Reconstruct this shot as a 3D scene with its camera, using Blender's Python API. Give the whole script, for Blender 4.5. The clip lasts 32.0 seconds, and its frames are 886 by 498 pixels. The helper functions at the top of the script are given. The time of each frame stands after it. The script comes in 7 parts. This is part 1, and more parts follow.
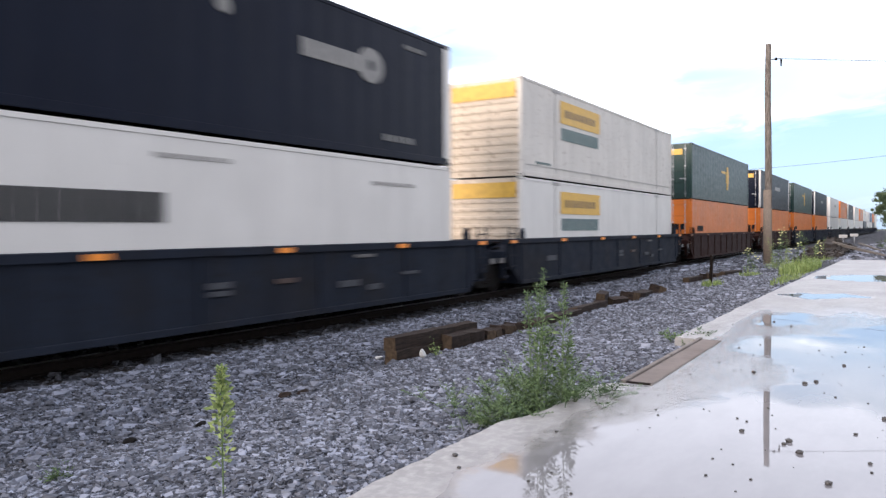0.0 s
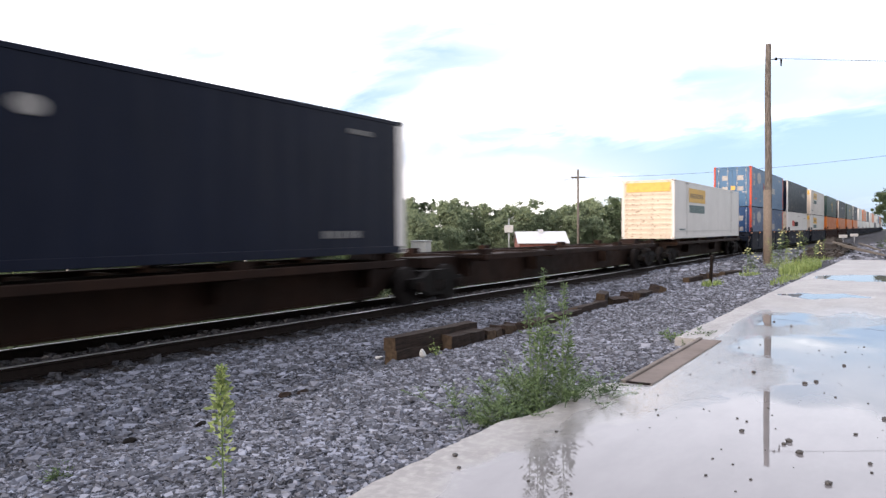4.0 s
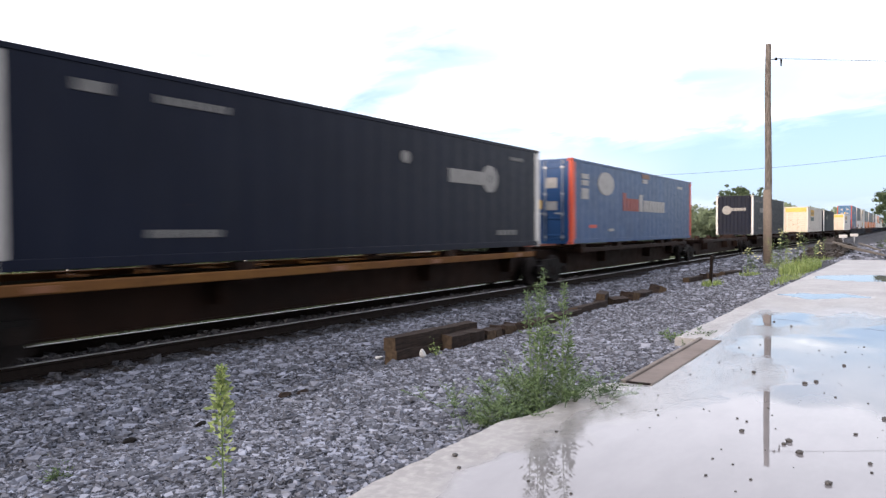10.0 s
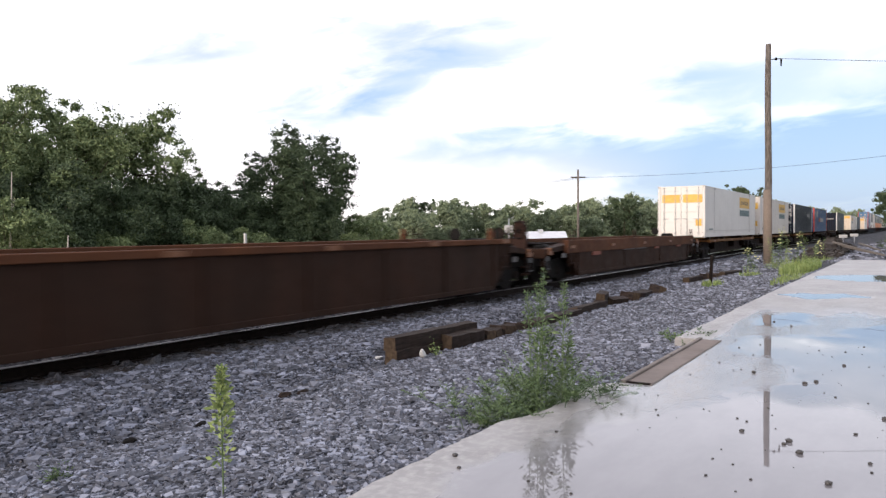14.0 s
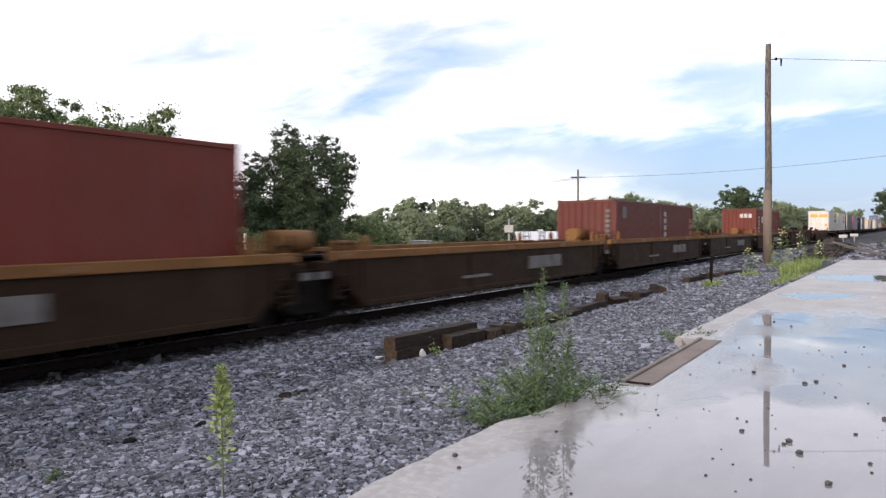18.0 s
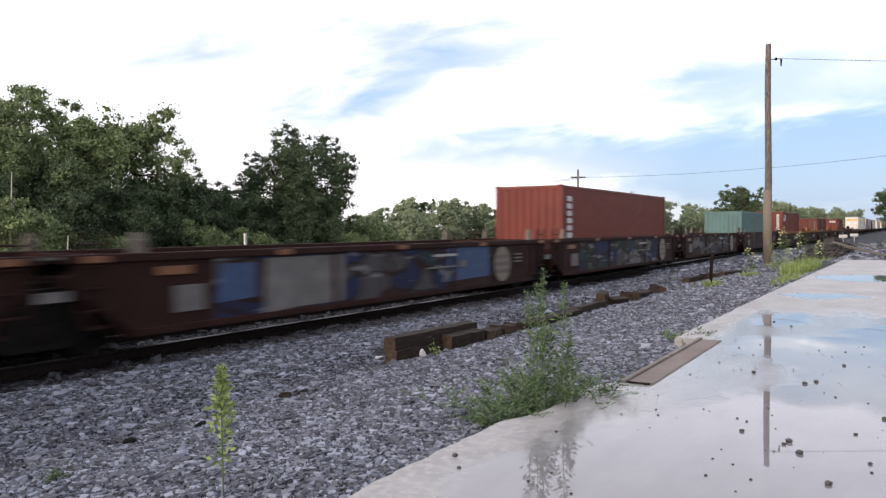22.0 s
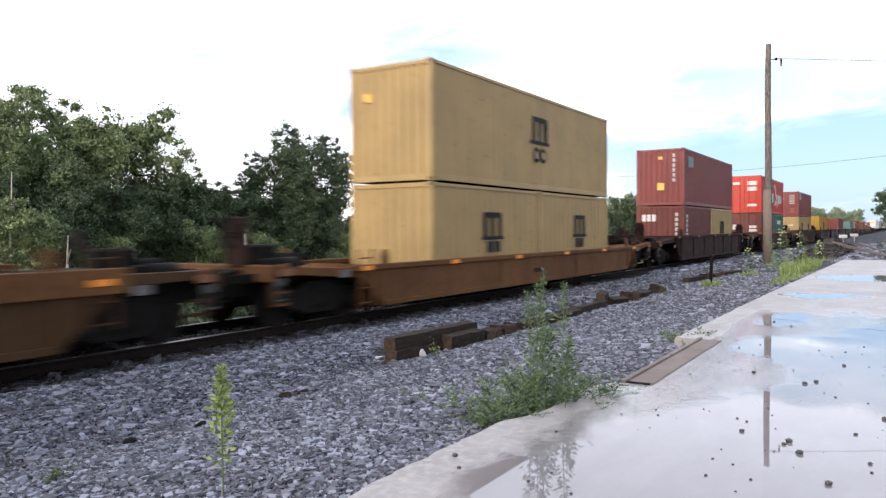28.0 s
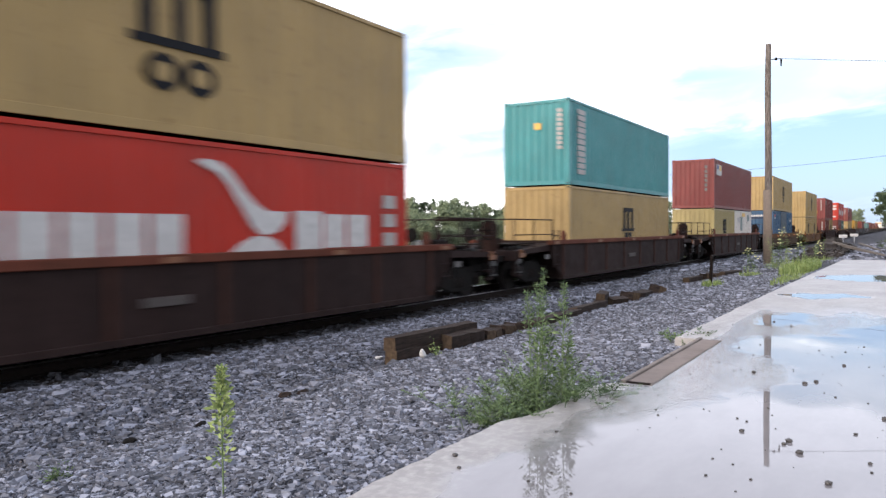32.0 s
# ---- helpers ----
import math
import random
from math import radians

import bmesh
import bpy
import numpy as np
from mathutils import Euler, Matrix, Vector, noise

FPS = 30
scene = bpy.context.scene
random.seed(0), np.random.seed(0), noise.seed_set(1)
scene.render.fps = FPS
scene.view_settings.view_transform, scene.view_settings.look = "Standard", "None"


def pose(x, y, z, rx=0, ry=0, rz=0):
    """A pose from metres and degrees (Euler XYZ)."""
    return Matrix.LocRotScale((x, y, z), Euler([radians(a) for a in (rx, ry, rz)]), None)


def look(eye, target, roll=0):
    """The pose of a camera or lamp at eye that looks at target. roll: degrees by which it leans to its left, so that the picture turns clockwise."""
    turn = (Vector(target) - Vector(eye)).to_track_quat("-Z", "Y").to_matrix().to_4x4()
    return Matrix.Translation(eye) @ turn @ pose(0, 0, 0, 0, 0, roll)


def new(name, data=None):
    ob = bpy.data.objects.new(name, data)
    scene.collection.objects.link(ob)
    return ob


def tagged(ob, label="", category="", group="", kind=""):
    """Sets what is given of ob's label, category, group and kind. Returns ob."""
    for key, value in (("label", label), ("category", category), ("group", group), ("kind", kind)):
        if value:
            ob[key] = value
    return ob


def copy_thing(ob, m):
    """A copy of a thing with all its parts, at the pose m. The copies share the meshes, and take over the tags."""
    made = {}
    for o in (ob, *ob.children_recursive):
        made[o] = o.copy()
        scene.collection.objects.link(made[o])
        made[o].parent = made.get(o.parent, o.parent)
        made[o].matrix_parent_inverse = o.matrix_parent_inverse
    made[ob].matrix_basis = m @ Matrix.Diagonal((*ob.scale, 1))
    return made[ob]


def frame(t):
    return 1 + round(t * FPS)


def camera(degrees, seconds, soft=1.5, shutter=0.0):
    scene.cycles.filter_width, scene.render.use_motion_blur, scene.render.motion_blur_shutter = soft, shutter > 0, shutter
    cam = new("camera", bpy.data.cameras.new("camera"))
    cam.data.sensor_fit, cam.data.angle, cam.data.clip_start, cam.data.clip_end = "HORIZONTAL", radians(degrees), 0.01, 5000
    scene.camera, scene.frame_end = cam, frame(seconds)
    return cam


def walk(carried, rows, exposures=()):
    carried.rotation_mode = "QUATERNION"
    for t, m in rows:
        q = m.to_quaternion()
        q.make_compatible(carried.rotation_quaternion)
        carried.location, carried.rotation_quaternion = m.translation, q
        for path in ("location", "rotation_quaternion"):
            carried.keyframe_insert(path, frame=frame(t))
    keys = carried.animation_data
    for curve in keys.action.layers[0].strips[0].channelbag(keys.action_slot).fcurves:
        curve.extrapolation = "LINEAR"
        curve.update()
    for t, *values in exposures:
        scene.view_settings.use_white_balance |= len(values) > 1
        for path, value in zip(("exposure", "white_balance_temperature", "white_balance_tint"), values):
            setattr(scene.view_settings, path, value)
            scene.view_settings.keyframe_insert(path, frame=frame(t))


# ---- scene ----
from collections import defaultdict

SECONDS = 32.0
CAM_Z = 1.9          # eye height over the gravel by the track
TRACK_Y = 10.745     # middle of the track
RAIL_Z = 0.14        # top of the rails
SPEED = 19.24        # metres a second

cam = camera(61.5, SECONDS, soft=1.35, shutter=0.5)
_yaw, _pitch = radians(31.889), radians(-1.466)
_eye = Vector((0, 0, CAM_Z))
_way = Vector((math.cos(_yaw) * math.cos(_pitch), math.sin(_yaw) * math.cos(_pitch), math.sin(_pitch)))
_stand = look(_eye, _eye + _way, -0.377)
# the clip's camera sets its own exposure as dark and pale loads pass
EXPOSURE = [(0.0, 0.14), (1.0, 0.15), (2.0, 0.54), (3.0, 0.04), (6.0, -0.06), (7.0, -0.30), (8.0, 0.10), (9.0, -0.13), (10.0, 0.09), (11.0, 0.18), (12.0, -0.08), (13.0, -0.17), (14.0, -0.26), (21.0, -0.27), (24.0, -0.25), (25.0, -0.02), (28.0, 0.08), (30.0, 0.00), (32.0, 0.04)]
walk(cam, [(0.0, _stand), (SECONDS, _stand)], exposures=[(t, e, 6080 if t < 1.5 or t > 27 else 6300, 12 if t < 1.5 or t > 27 else 13) for t, e in EXPOSURE])

# ---- world and sun: evening, bright broken cloud, a low, veiled sun up the line ----
SUN_AZ, SUN_EL = radians(168), radians(15)   # where the sun stands, from +x towards +y
world = bpy.data.worlds.new("evening_sky")
scene.world = world
world.use_nodes = True
_n, _l = world.node_tree.nodes, world.node_tree.links
_n.clear()
_out = _n.new("ShaderNodeOutputWorld")
_sky = _n.new("ShaderNodeTexSky")
_sky.sky_type, _sky.sun_disc = "NISHITA", False
_sky.sun_elevation, _sky.sun_rotation = SUN_EL, radians(90) - SUN_AZ
_bg = _n.new("ShaderNodeBackground")
_bg.inputs["Strength"].default_value = 0.06
_l.new(_sky.outputs[0], _bg.inputs["Color"])
_co = _n.new("ShaderNodeTexCoord")
_sep = _n.new("ShaderNodeSeparateXYZ")
_l.new(_co.outputs["Generated"], _sep.inputs[0])


def _wmath(op, a, b=None):
    node = _n.new("ShaderNodeMath")
    node.operation = op
    for i, v in enumerate((a, b)):
        if v is None:
            continue
        if isinstance(v, (int, float)):
            node.inputs[i].default_value = v
        else:
            _l.new(v, node.inputs[i])
    return node.outputs[0]


# thin cloud: bearing and height over the horizon, broken up by streaky noise
_az = _wmath("ARCTAN2", _sep.outputs["Y"], _sep.outputs["X"])
_el = _wmath("ARCSINE", _sep.outputs["Z"])
_streak = _n.new("ShaderNodeCombineXYZ")
_l.new(_wmath("MULTIPLY", _az, 5.0), _streak.inputs[0])
_l.new(_wmath("MULTIPLY", _wmath("ADD", _el, _wmath("MULTIPLY", _az, 0.12)), 17.0), _streak.inputs[1])
_cn = _n.new("ShaderNodeTexNoise")
_cn.inputs["Scale"].default_value, _cn.inputs["Detail"].default_value, _cn.inputs["Roughness"].default_value = 1.6, 7.0, 0.55
_cn.inputs["Distortion"].default_value = 0.4
_l.new(_streak.outputs[0], _cn.inputs["Vector"])
_tone = _n.new("ShaderNodeSeparateXYZ")
_l.new(_cn.outputs["Color"], _tone.inputs[0])
_at = _n.new("ShaderNodeCombineXYZ")
_l.new(_wmath("ADD", _az, _wmath("MULTIPLY", _wmath("SUBTRACT", _tone.outputs[0], 0.5), 0.26)), _at.inputs[0])
_l.new(_wmath("ADD", _el, _wmath("MULTIPLY", _wmath("SUBTRACT", _tone.outputs[1], 0.5), 0.085)), _at.inputs[1])
_mask = _wmath("ADD", 0.625, _wmath("MULTIPLY", _wmath("SUBTRACT", _cn.outputs["Fac"], 0.5), 0.16))
# thin places (+) and denser clouds (-): bearing, height, half width, half height, slant, in degrees
for _b, _e0, _hw, _hh, _sl, _wt in ((49, 13.2, 9, 2.6, -6, 0.19), (40, 15.2, 6, 1.6, 0, 0.15), (31.5, 13.6, 11, 2.5, -5, 0.30), (37.5, 9.9, 10, 2.4, -15, 0.33), (27, 6.0, 15, 2.2, -2, 0.30),
                                    (-2, 3.6, 26, 10.0, 0, 0.52), (14, 4.6, 20, 4.2, 0, 0.34), (13, 10.8, 10, 2.2, 3, 0.22), (19, 8.2, 8, 1.7, 3, -0.30), (5.5, 7.8, 6, 1.3, 0, -0.22), (24, 3.3, 9, 1.0, 0, -0.26)):
    _map = _n.new("ShaderNodeMapping")
    _map.vector_type = "TEXTURE"
    _map.inputs["Location"].default_value = (radians(_b), radians(_e0), 0)
    _map.inputs["Rotation"].default_value = (0, 0, radians(_sl))
    _map.inputs["Scale"].default_value = (radians(_hw), radians(_hh), 1)
    _l.new(_at.outputs[0], _map.inputs["Vector"])
    _spot = _n.new("ShaderNodeTexGradient")
    _spot.gradient_type = "SPHERICAL"
    _l.new(_map.outputs[0], _spot.inputs["Vector"])
    _mask = _wmath("SUBTRACT", _mask, _wmath("MULTIPLY", _spot.outputs["Fac"], _wt))
_ramp = _n.new("ShaderNodeValToRGB")
_e = _ramp.color_ramp.elements
_e[0].position, _e[1].position = 0.20, 0.56
_e[0].color, _e[1].color = (0.36, 0.53, 0.84, 1), (1.74, 1.67, 1.72, 1)
for _p, _c in ((0.34, (0.56, 0.71, 0.94, 1)), (0.45, (0.88, 0.93, 1.05, 1)), (0.505, (1.08, 1.10, 1.17, 1))):
    _ramp.color_ramp.elements.new(_p).color = _c
_l.new(_mask, _ramp.inputs["Fac"])
_cloud = _n.new("ShaderNodeBackground")
# the cloud grows heavier towards -y, away from the bright side of the sky
_l.new(_wmath("MULTIPLY", 0.95, _wmath("SUBTRACT", 1.0, _wmath("MULTIPLY", _wmath("MAXIMUM", _wmath("MULTIPLY", _sep.outputs["Y"], -1.0), 0.0), 0.45))), _cloud.inputs["Strength"])
# a pale pink evening band just over the horizon
_band = _n.new("ShaderNodeValToRGB")
_be = _band.color_ramp.elements
_be[0].position, _be[1].position = 0.025, 0.125
_be[0].color, _be[1].color = (0, 0, 0, 1), (0, 0, 0, 1)
_band.color_ramp.elements.new(0.075).color = (0.55, 0.55, 0.55, 1)
_l.new(_sep.outputs["Z"], _band.inputs["Fac"])
_pink = _n.new("ShaderNodeMixRGB")
_pink.inputs[2].default_value = (1.25, 1.10, 1.16, 1)
_west = _wmath("MINIMUM", _wmath("MAXIMUM", _wmath("MULTIPLY", _wmath("SUBTRACT", 0.97, _sep.outputs["X"]), 18.0), 0.0), 1.0)
_l.new(_wmath("MULTIPLY", _band.outputs["Color"], _west), _pink.inputs[0])
_l.new(_ramp.outputs["Color"], _pink.inputs[1])
_l.new(_pink.outputs[0], _cloud.inputs["Color"])
_add = _n.new("ShaderNodeAddShader")
_l.new(_cloud.outputs[0], _add.inputs[0])
_l.new(_bg.outputs[0], _add.inputs[1])
_l.new(_add.outputs[0], _out.inputs["Surface"])

_sun = bpy.data.lights.new("sun", "SUN")
_sun.energy, _sun.angle, _sun.color = 3.9, radians(32), (1.0, 0.82, 0.66)
sun = new("sun", _sun)
_sd = Vector((math.cos(SUN_AZ) * math.cos(SUN_EL), math.sin(SUN_AZ) * math.cos(SUN_EL), math.sin(SUN_EL)))
sun.matrix_world = look(_sd * 60, (0, 0, 0))

# ---- materials ----


class Nodes:
    """Small wrapper to wire up a material."""

    def __init__(self, name):
        self.m = bpy.data.materials.new(name)
        self.m.use_nodes = True
        self.n, self.l = self.m.node_tree.nodes, self.m.node_tree.links
        self.b = self.n["Principled BSDF"]
        self.co = self.n.new("ShaderNodeTexCoord").outputs["Object"]

    def put(self, sock, v):
        if isinstance(v, (int, float)):
            sock.default_value = v
        elif isinstance(v, tuple):
            sock.default_value = (*v, 1) if len(v) == 3 else v
        else:
            self.l.new(v, sock)

    def scaled(self, v, offset=(0, 0, 0)):
        node = self.n.new("ShaderNodeMapping")
        node.inputs["Scale"].default_value = v
        node.inputs["Location"].default_value = offset
        self.l.new(self.co, node.inputs["Vector"])
        return node.outputs[0]

    def noise(self, scale, detail=4.0, rough=0.55, co=None, dist=0.0):
        node = self.n.new("ShaderNodeTexNoise")
        node.inputs["Scale"].default_value, node.inputs["Detail"].default_value = scale, detail
        node.inputs["Roughness"].default_value, node.inputs["Distortion"].default_value = rough, dist
        self.l.new(co or self.co, node.inputs["Vector"])
        return node.outputs["Fac"]

    def ramp(self, fac, lo, hi, a=(0, 0, 0), b=(1, 1, 1)):
        node = self.n.new("ShaderNodeValToRGB")
        e = node.color_ramp.elements
        e[0].position, e[1].position = lo, hi
        e[0].color, e[1].color = (*a, 1), (*b, 1)
        self.l.new(fac, node.inputs["Fac"])
        return node.outputs["Color"]

    def mix(self, fac, a, b, mode="MIX"):
        node = self.n.new("ShaderNodeMixRGB")
        node.blend_type = mode
        for sock, v in zip(node.inputs, (fac, a, b)):
            self.put(sock, v)
        return node.outputs[0]

    def math(self, op, a, b=0.0):
        node = self.n.new("ShaderNodeMath")
        node.operation = op
        self.put(node.inputs[0], a)
        self.put(node.inputs[1], b)
        return node.outputs[0]

    def rand(self):
        return self.n.new("ShaderNodeObjectInfo").outputs["Random"]

    def island(self):
        return self.n.new("ShaderNodeNewGeometry").outputs["Random Per Island"]

    def bump(self, height, strength=0.3, distance=0.02):
        node = self.n.new("ShaderNodeBump")
        node.inputs["Strength"].default_value, node.inputs["Distance"].default_value = strength, distance
        self.l.new(height, node.inputs["Height"])
        self.l.new(node.outputs[0], self.b.inputs["Normal"])

    def done(self, color, rough=0.6, metal=0.0, spec=None):
        self.put(self.b.inputs["Base Color"], color)
        self.put(self.b.inputs["Roughness"], rough)
        self.put(self.b.inputs["Metallic"], metal)
        if spec is not None:
            self.put(self.b.inputs["Specular IOR Level"], spec)
        return self.m


def tone(c, k):
    return tuple(min(1.0, v * k) for v in c)


_paints = {}


def paint(name, color, rust=0.15, rough=0.45, dirt=0.35, vary=0.12, spec=0.22):
    """Painted steel with faded patches, downward dirt streaks and rust specks."""
    if name in _paints:
        return _paints[name]
    k = Nodes(name)
    fade = k.ramp(k.noise(0.7, 3), 0.35, 0.7)
    c = k.mix(fade, tone(color, 1 - vary), tone(color, 1 + 0.8 * vary))
    streak = k.ramp(k.noise(1.0, 5, 0.6, k.scaled((3.2, 3.2, 0.32))), 0.46, 0.78)
    c = k.mix(k.math("MULTIPLY", streak, dirt), c, tone(tuple(0.55 * v + 0.05 for v in color), 0.75))
    speck = k.ramp(k.noise(7.0, 6, 0.65), 0.66 - 0.22 * rust, 0.74 - 0.18 * rust)
    c = k.mix(k.math("MULTIPLY", speck, min(1.0, 0.35 + rust)), c, (0.10, 0.045, 0.022))
    k.bump(k.noise(26.0, 4), 0.12, 0.01)
    _paints[name] = k.done(c, k.ramp(k.noise(4.0, 3), 0.2, 0.9, (rough - 0.15,) * 3, (rough + 0.12,) * 3), 0.0, spec)
    return _paints[name]


def rusty(name, base, rust, amount=0.5):
    """Old car-body paint gone to rust, with streaks and grime."""
    if name in _paints:
        return _paints[name]
    k = Nodes(name)
    c = k.mix(k.ramp(k.noise(0.6, 5, 0.62), 0.55 - 0.35 * amount, 0.9 - 0.35 * amount), base, rust)
    streak = k.ramp(k.noise(1.0, 6, 0.62, k.scaled((2.4, 2.4, 0.25))), 0.42, 0.75)
    c = k.mix(k.math("MULTIPLY", streak, 0.55), c, tone(base, 0.45))
    c = k.mix(k.ramp(k.noise(9.0, 5), 0.55, 0.75), c, tone(rust, 0.6))
    k.bump(k.noise(18.0, 5), 0.2, 0.01)
    _paints[name] = k.done(c, k.ramp(k.noise(3.0, 3), 0.2, 0.9, (0.6,) * 3, (0.9,) * 3), 0.0, 0.10)
    return _paints[name]


def sprayed(name, base, colours, seed, cover=0.5):
    """Old car paint under worn, overlapping spray-paint shapes."""
    k = Nodes(name)
    warp = k.n.new("ShaderNodeTexNoise")
    warp.inputs["Scale"].default_value, warp.inputs["Detail"].default_value = 1.3, 3.0
    k.l.new(k.scaled((1, 1, 1), (seed, 0, seed)), warp.inputs["Vector"])
    add = k.n.new("ShaderNodeMixRGB")
    add.blend_type, add.inputs[0].default_value = "ADD", 0.9
    k.l.new(k.scaled((0.75, 0.0, 1.5), (seed * 2.0, 0, seed)), add.inputs[1])
    k.l.new(warp.outputs["Color"], add.inputs[2])
    cells = k.n.new("ShaderNodeTexVoronoi")
    cells.inputs["Scale"].default_value = 1.35
    k.l.new(add.outputs[0], cells.inputs["Vector"])
    one = k.n.new("ShaderNodeSeparateXYZ")
    k.l.new(cells.outputs["Color"], one.inputs[0])
    pick = k.n.new("ShaderNodeValToRGB")
    pick.color_ramp.interpolation = "CONSTANT"
    e = pick.color_ramp.elements
    n = len(colours)
    e[0].color, e[1].position, e[1].color = (*colours[0], 1), 1.0 / n, (*colours[1], 1)
    for i in range(2, n):
        e.new(i / n).color = (*colours[i], 1)
    k.l.new(one.outputs[0], pick.inputs["Fac"])
    edge = k.n.new("ShaderNodeTexVoronoi")
    edge.feature = "DISTANCE_TO_EDGE"
    edge.inputs["Scale"].default_value = 1.35
    k.l.new(add.outputs[0], edge.inputs["Vector"])
    c = k.mix(k.ramp(edge.outputs["Distance"], 0.03, 0.07), tone(base, 0.6), pick.outputs["Color"])
    hi = k.ramp(k.noise(2.6, 3, 0.5, k.scaled((0.5, 1, 2.2), (seed, 1, 0))), 0.60, 0.66)
    c = k.mix(k.math("MULTIPLY", hi, 0.5), c, (0.30, 0.30, 0.31))
    own = k.mix(k.ramp(k.noise(0.9, 5), 0.3, 0.7), base, tone(base, 0.55))
    mask = k.ramp(k.noise(0.55, 4, 0.55, k.scaled((1, 1, 1.3), (seed * 3.0, 0, 2.0))), 0.62 - 0.3 * cover, 0.68 - 0.3 * cover)
    wear = k.ramp(k.noise(1.0, 6, 0.65, k.scaled((3.0, 3.0, 0.35))), 0.35, 0.75, (1, 1, 1), (0.35, 0.35, 0.35))
    c = k.mix(k.math("MULTIPLY", mask, wear), own, c)
    return k.done(c, 0.7, 0.0, 0.12)


def plain(name, color, rough=0.6, metal=0.0, vary=0.15, scale=6.0, spec=None):
    if name in _paints:
        return _paints[name]
    k = Nodes(name)
    c = k.mix(k.ramp(k.noise(scale, 5), 0.3, 0.7), tone(color, 1 - vary), tone(color, 1 + vary))
    k.bump(k.noise(scale * 5, 3), 0.12, 0.01)
    _paints[name] = k.done(c, rough, metal, spec)
    return _paints[name]


def make_gravel(name, dark, light, island=True):
    k = Nodes(name)
    if island:
        base = k.ramp(k.math("POWER", k.island(), 1.9), 0.0, 1.0, dark, tone(light, 1.22))
        c = k.mix(k.ramp(k.noise(30.0, 4), 0.3, 0.75), base, k.mix(0.3, base, (0.30, 0.325, 0.385)))
        c = k.mix(k.math("MULTIPLY", k.ramp(k.noise(1.6, 4), 0.5, 0.75), 0.5), c, tone(dark, 0.8))
    else:
        v = k.n.new("ShaderNodeTexVoronoi")
        v.inputs["Scale"].default_value = 15.0
        k.l.new(k.co, v.inputs["Vector"])
        cell = k.n.new("ShaderNodeSeparateXYZ")
        k.l.new(v.outputs["Color"], cell.inputs[0])
        c = k.ramp(cell.outputs[0], 0.0, 1.0, dark, light)
        c = k.mix(k.ramp(v.outputs["Distance"], 0.35, 0.75), c, tone(dark, 0.55))
        k.bump(v.outputs["Distance"], 0.9, -0.04)
        c = k.mix(k.math("MULTIPLY", k.ramp(k.noise(0.5, 5), 0.45, 0.7), 0.45), c, tone(dark, 0.9))
    return k.done(c, 0.85, 0.0, 0.25)


GRAVEL = make_gravel("ballast_stone", (0.020, 0.0215, 0.028), (0.225, 0.245, 0.30))
GRAVEL_BALLAST = make_gravel("dark_ballast_stone", (0.010, 0.0112, 0.0155), (0.178, 0.195, 0.245))
# darker than the open ballast, paler than the stones beside the rails
GRAVEL_MID = make_gravel("mid_dark_ballast_stone", (0.008, 0.0075, 0.0075), (0.085, 0.08, 0.08))
GRAVEL_FINE = make_gravel("fine_dirty_gravel", (0.014, 0.015, 0.019), (0.17, 0.182, 0.22))
# brake grime, with the shade beneath the train put into the colour as well
GRAVEL_DIRTY_SHADED = make_gravel("grimy_shaded_ballast_stone", (0.005, 0.0046, 0.0043), (0.027, 0.024, 0.023))
GRAVEL_BED = make_gravel("gravel_bed", (0.016, 0.017, 0.021), (0.085, 0.092, 0.112), False)


def make_soil():
    k = Nodes("rough_grass_ground")
    c = k.ramp(k.noise(0.25, 6), 0.35, 0.65, (0.030, 0.042, 0.018), (0.075, 0.078, 0.040))
    c = k.mix(k.ramp(k.noise(4.0, 5), 0.35, 0.7), c, (0.036, 0.052, 0.022))
    k.bump(k.noise(5.0, 6), 0.8, 0.1)
    return k.done(c, 0.95, 0.0, 0.1)


SOIL = make_soil()


POOLS = ((3.0, -1.5, 5.6, 3.55), (9.2, -1.6, 3.5, 2.7), (9.7, 0.2, 1.3, 1.6), (10.9, -2.2, 2.2, 3.0), (12.4, 1.6, 0.85, 0.42), (17.0, 1.5, 0.75, 0.8), (23.5, 0.7, 1.5, 1.5), (21.0, -1.6, 1.3, 1.0), (29.0, -0.6, 2.6, 1.2), (15.4, -2.0, 0.9, 1.0))


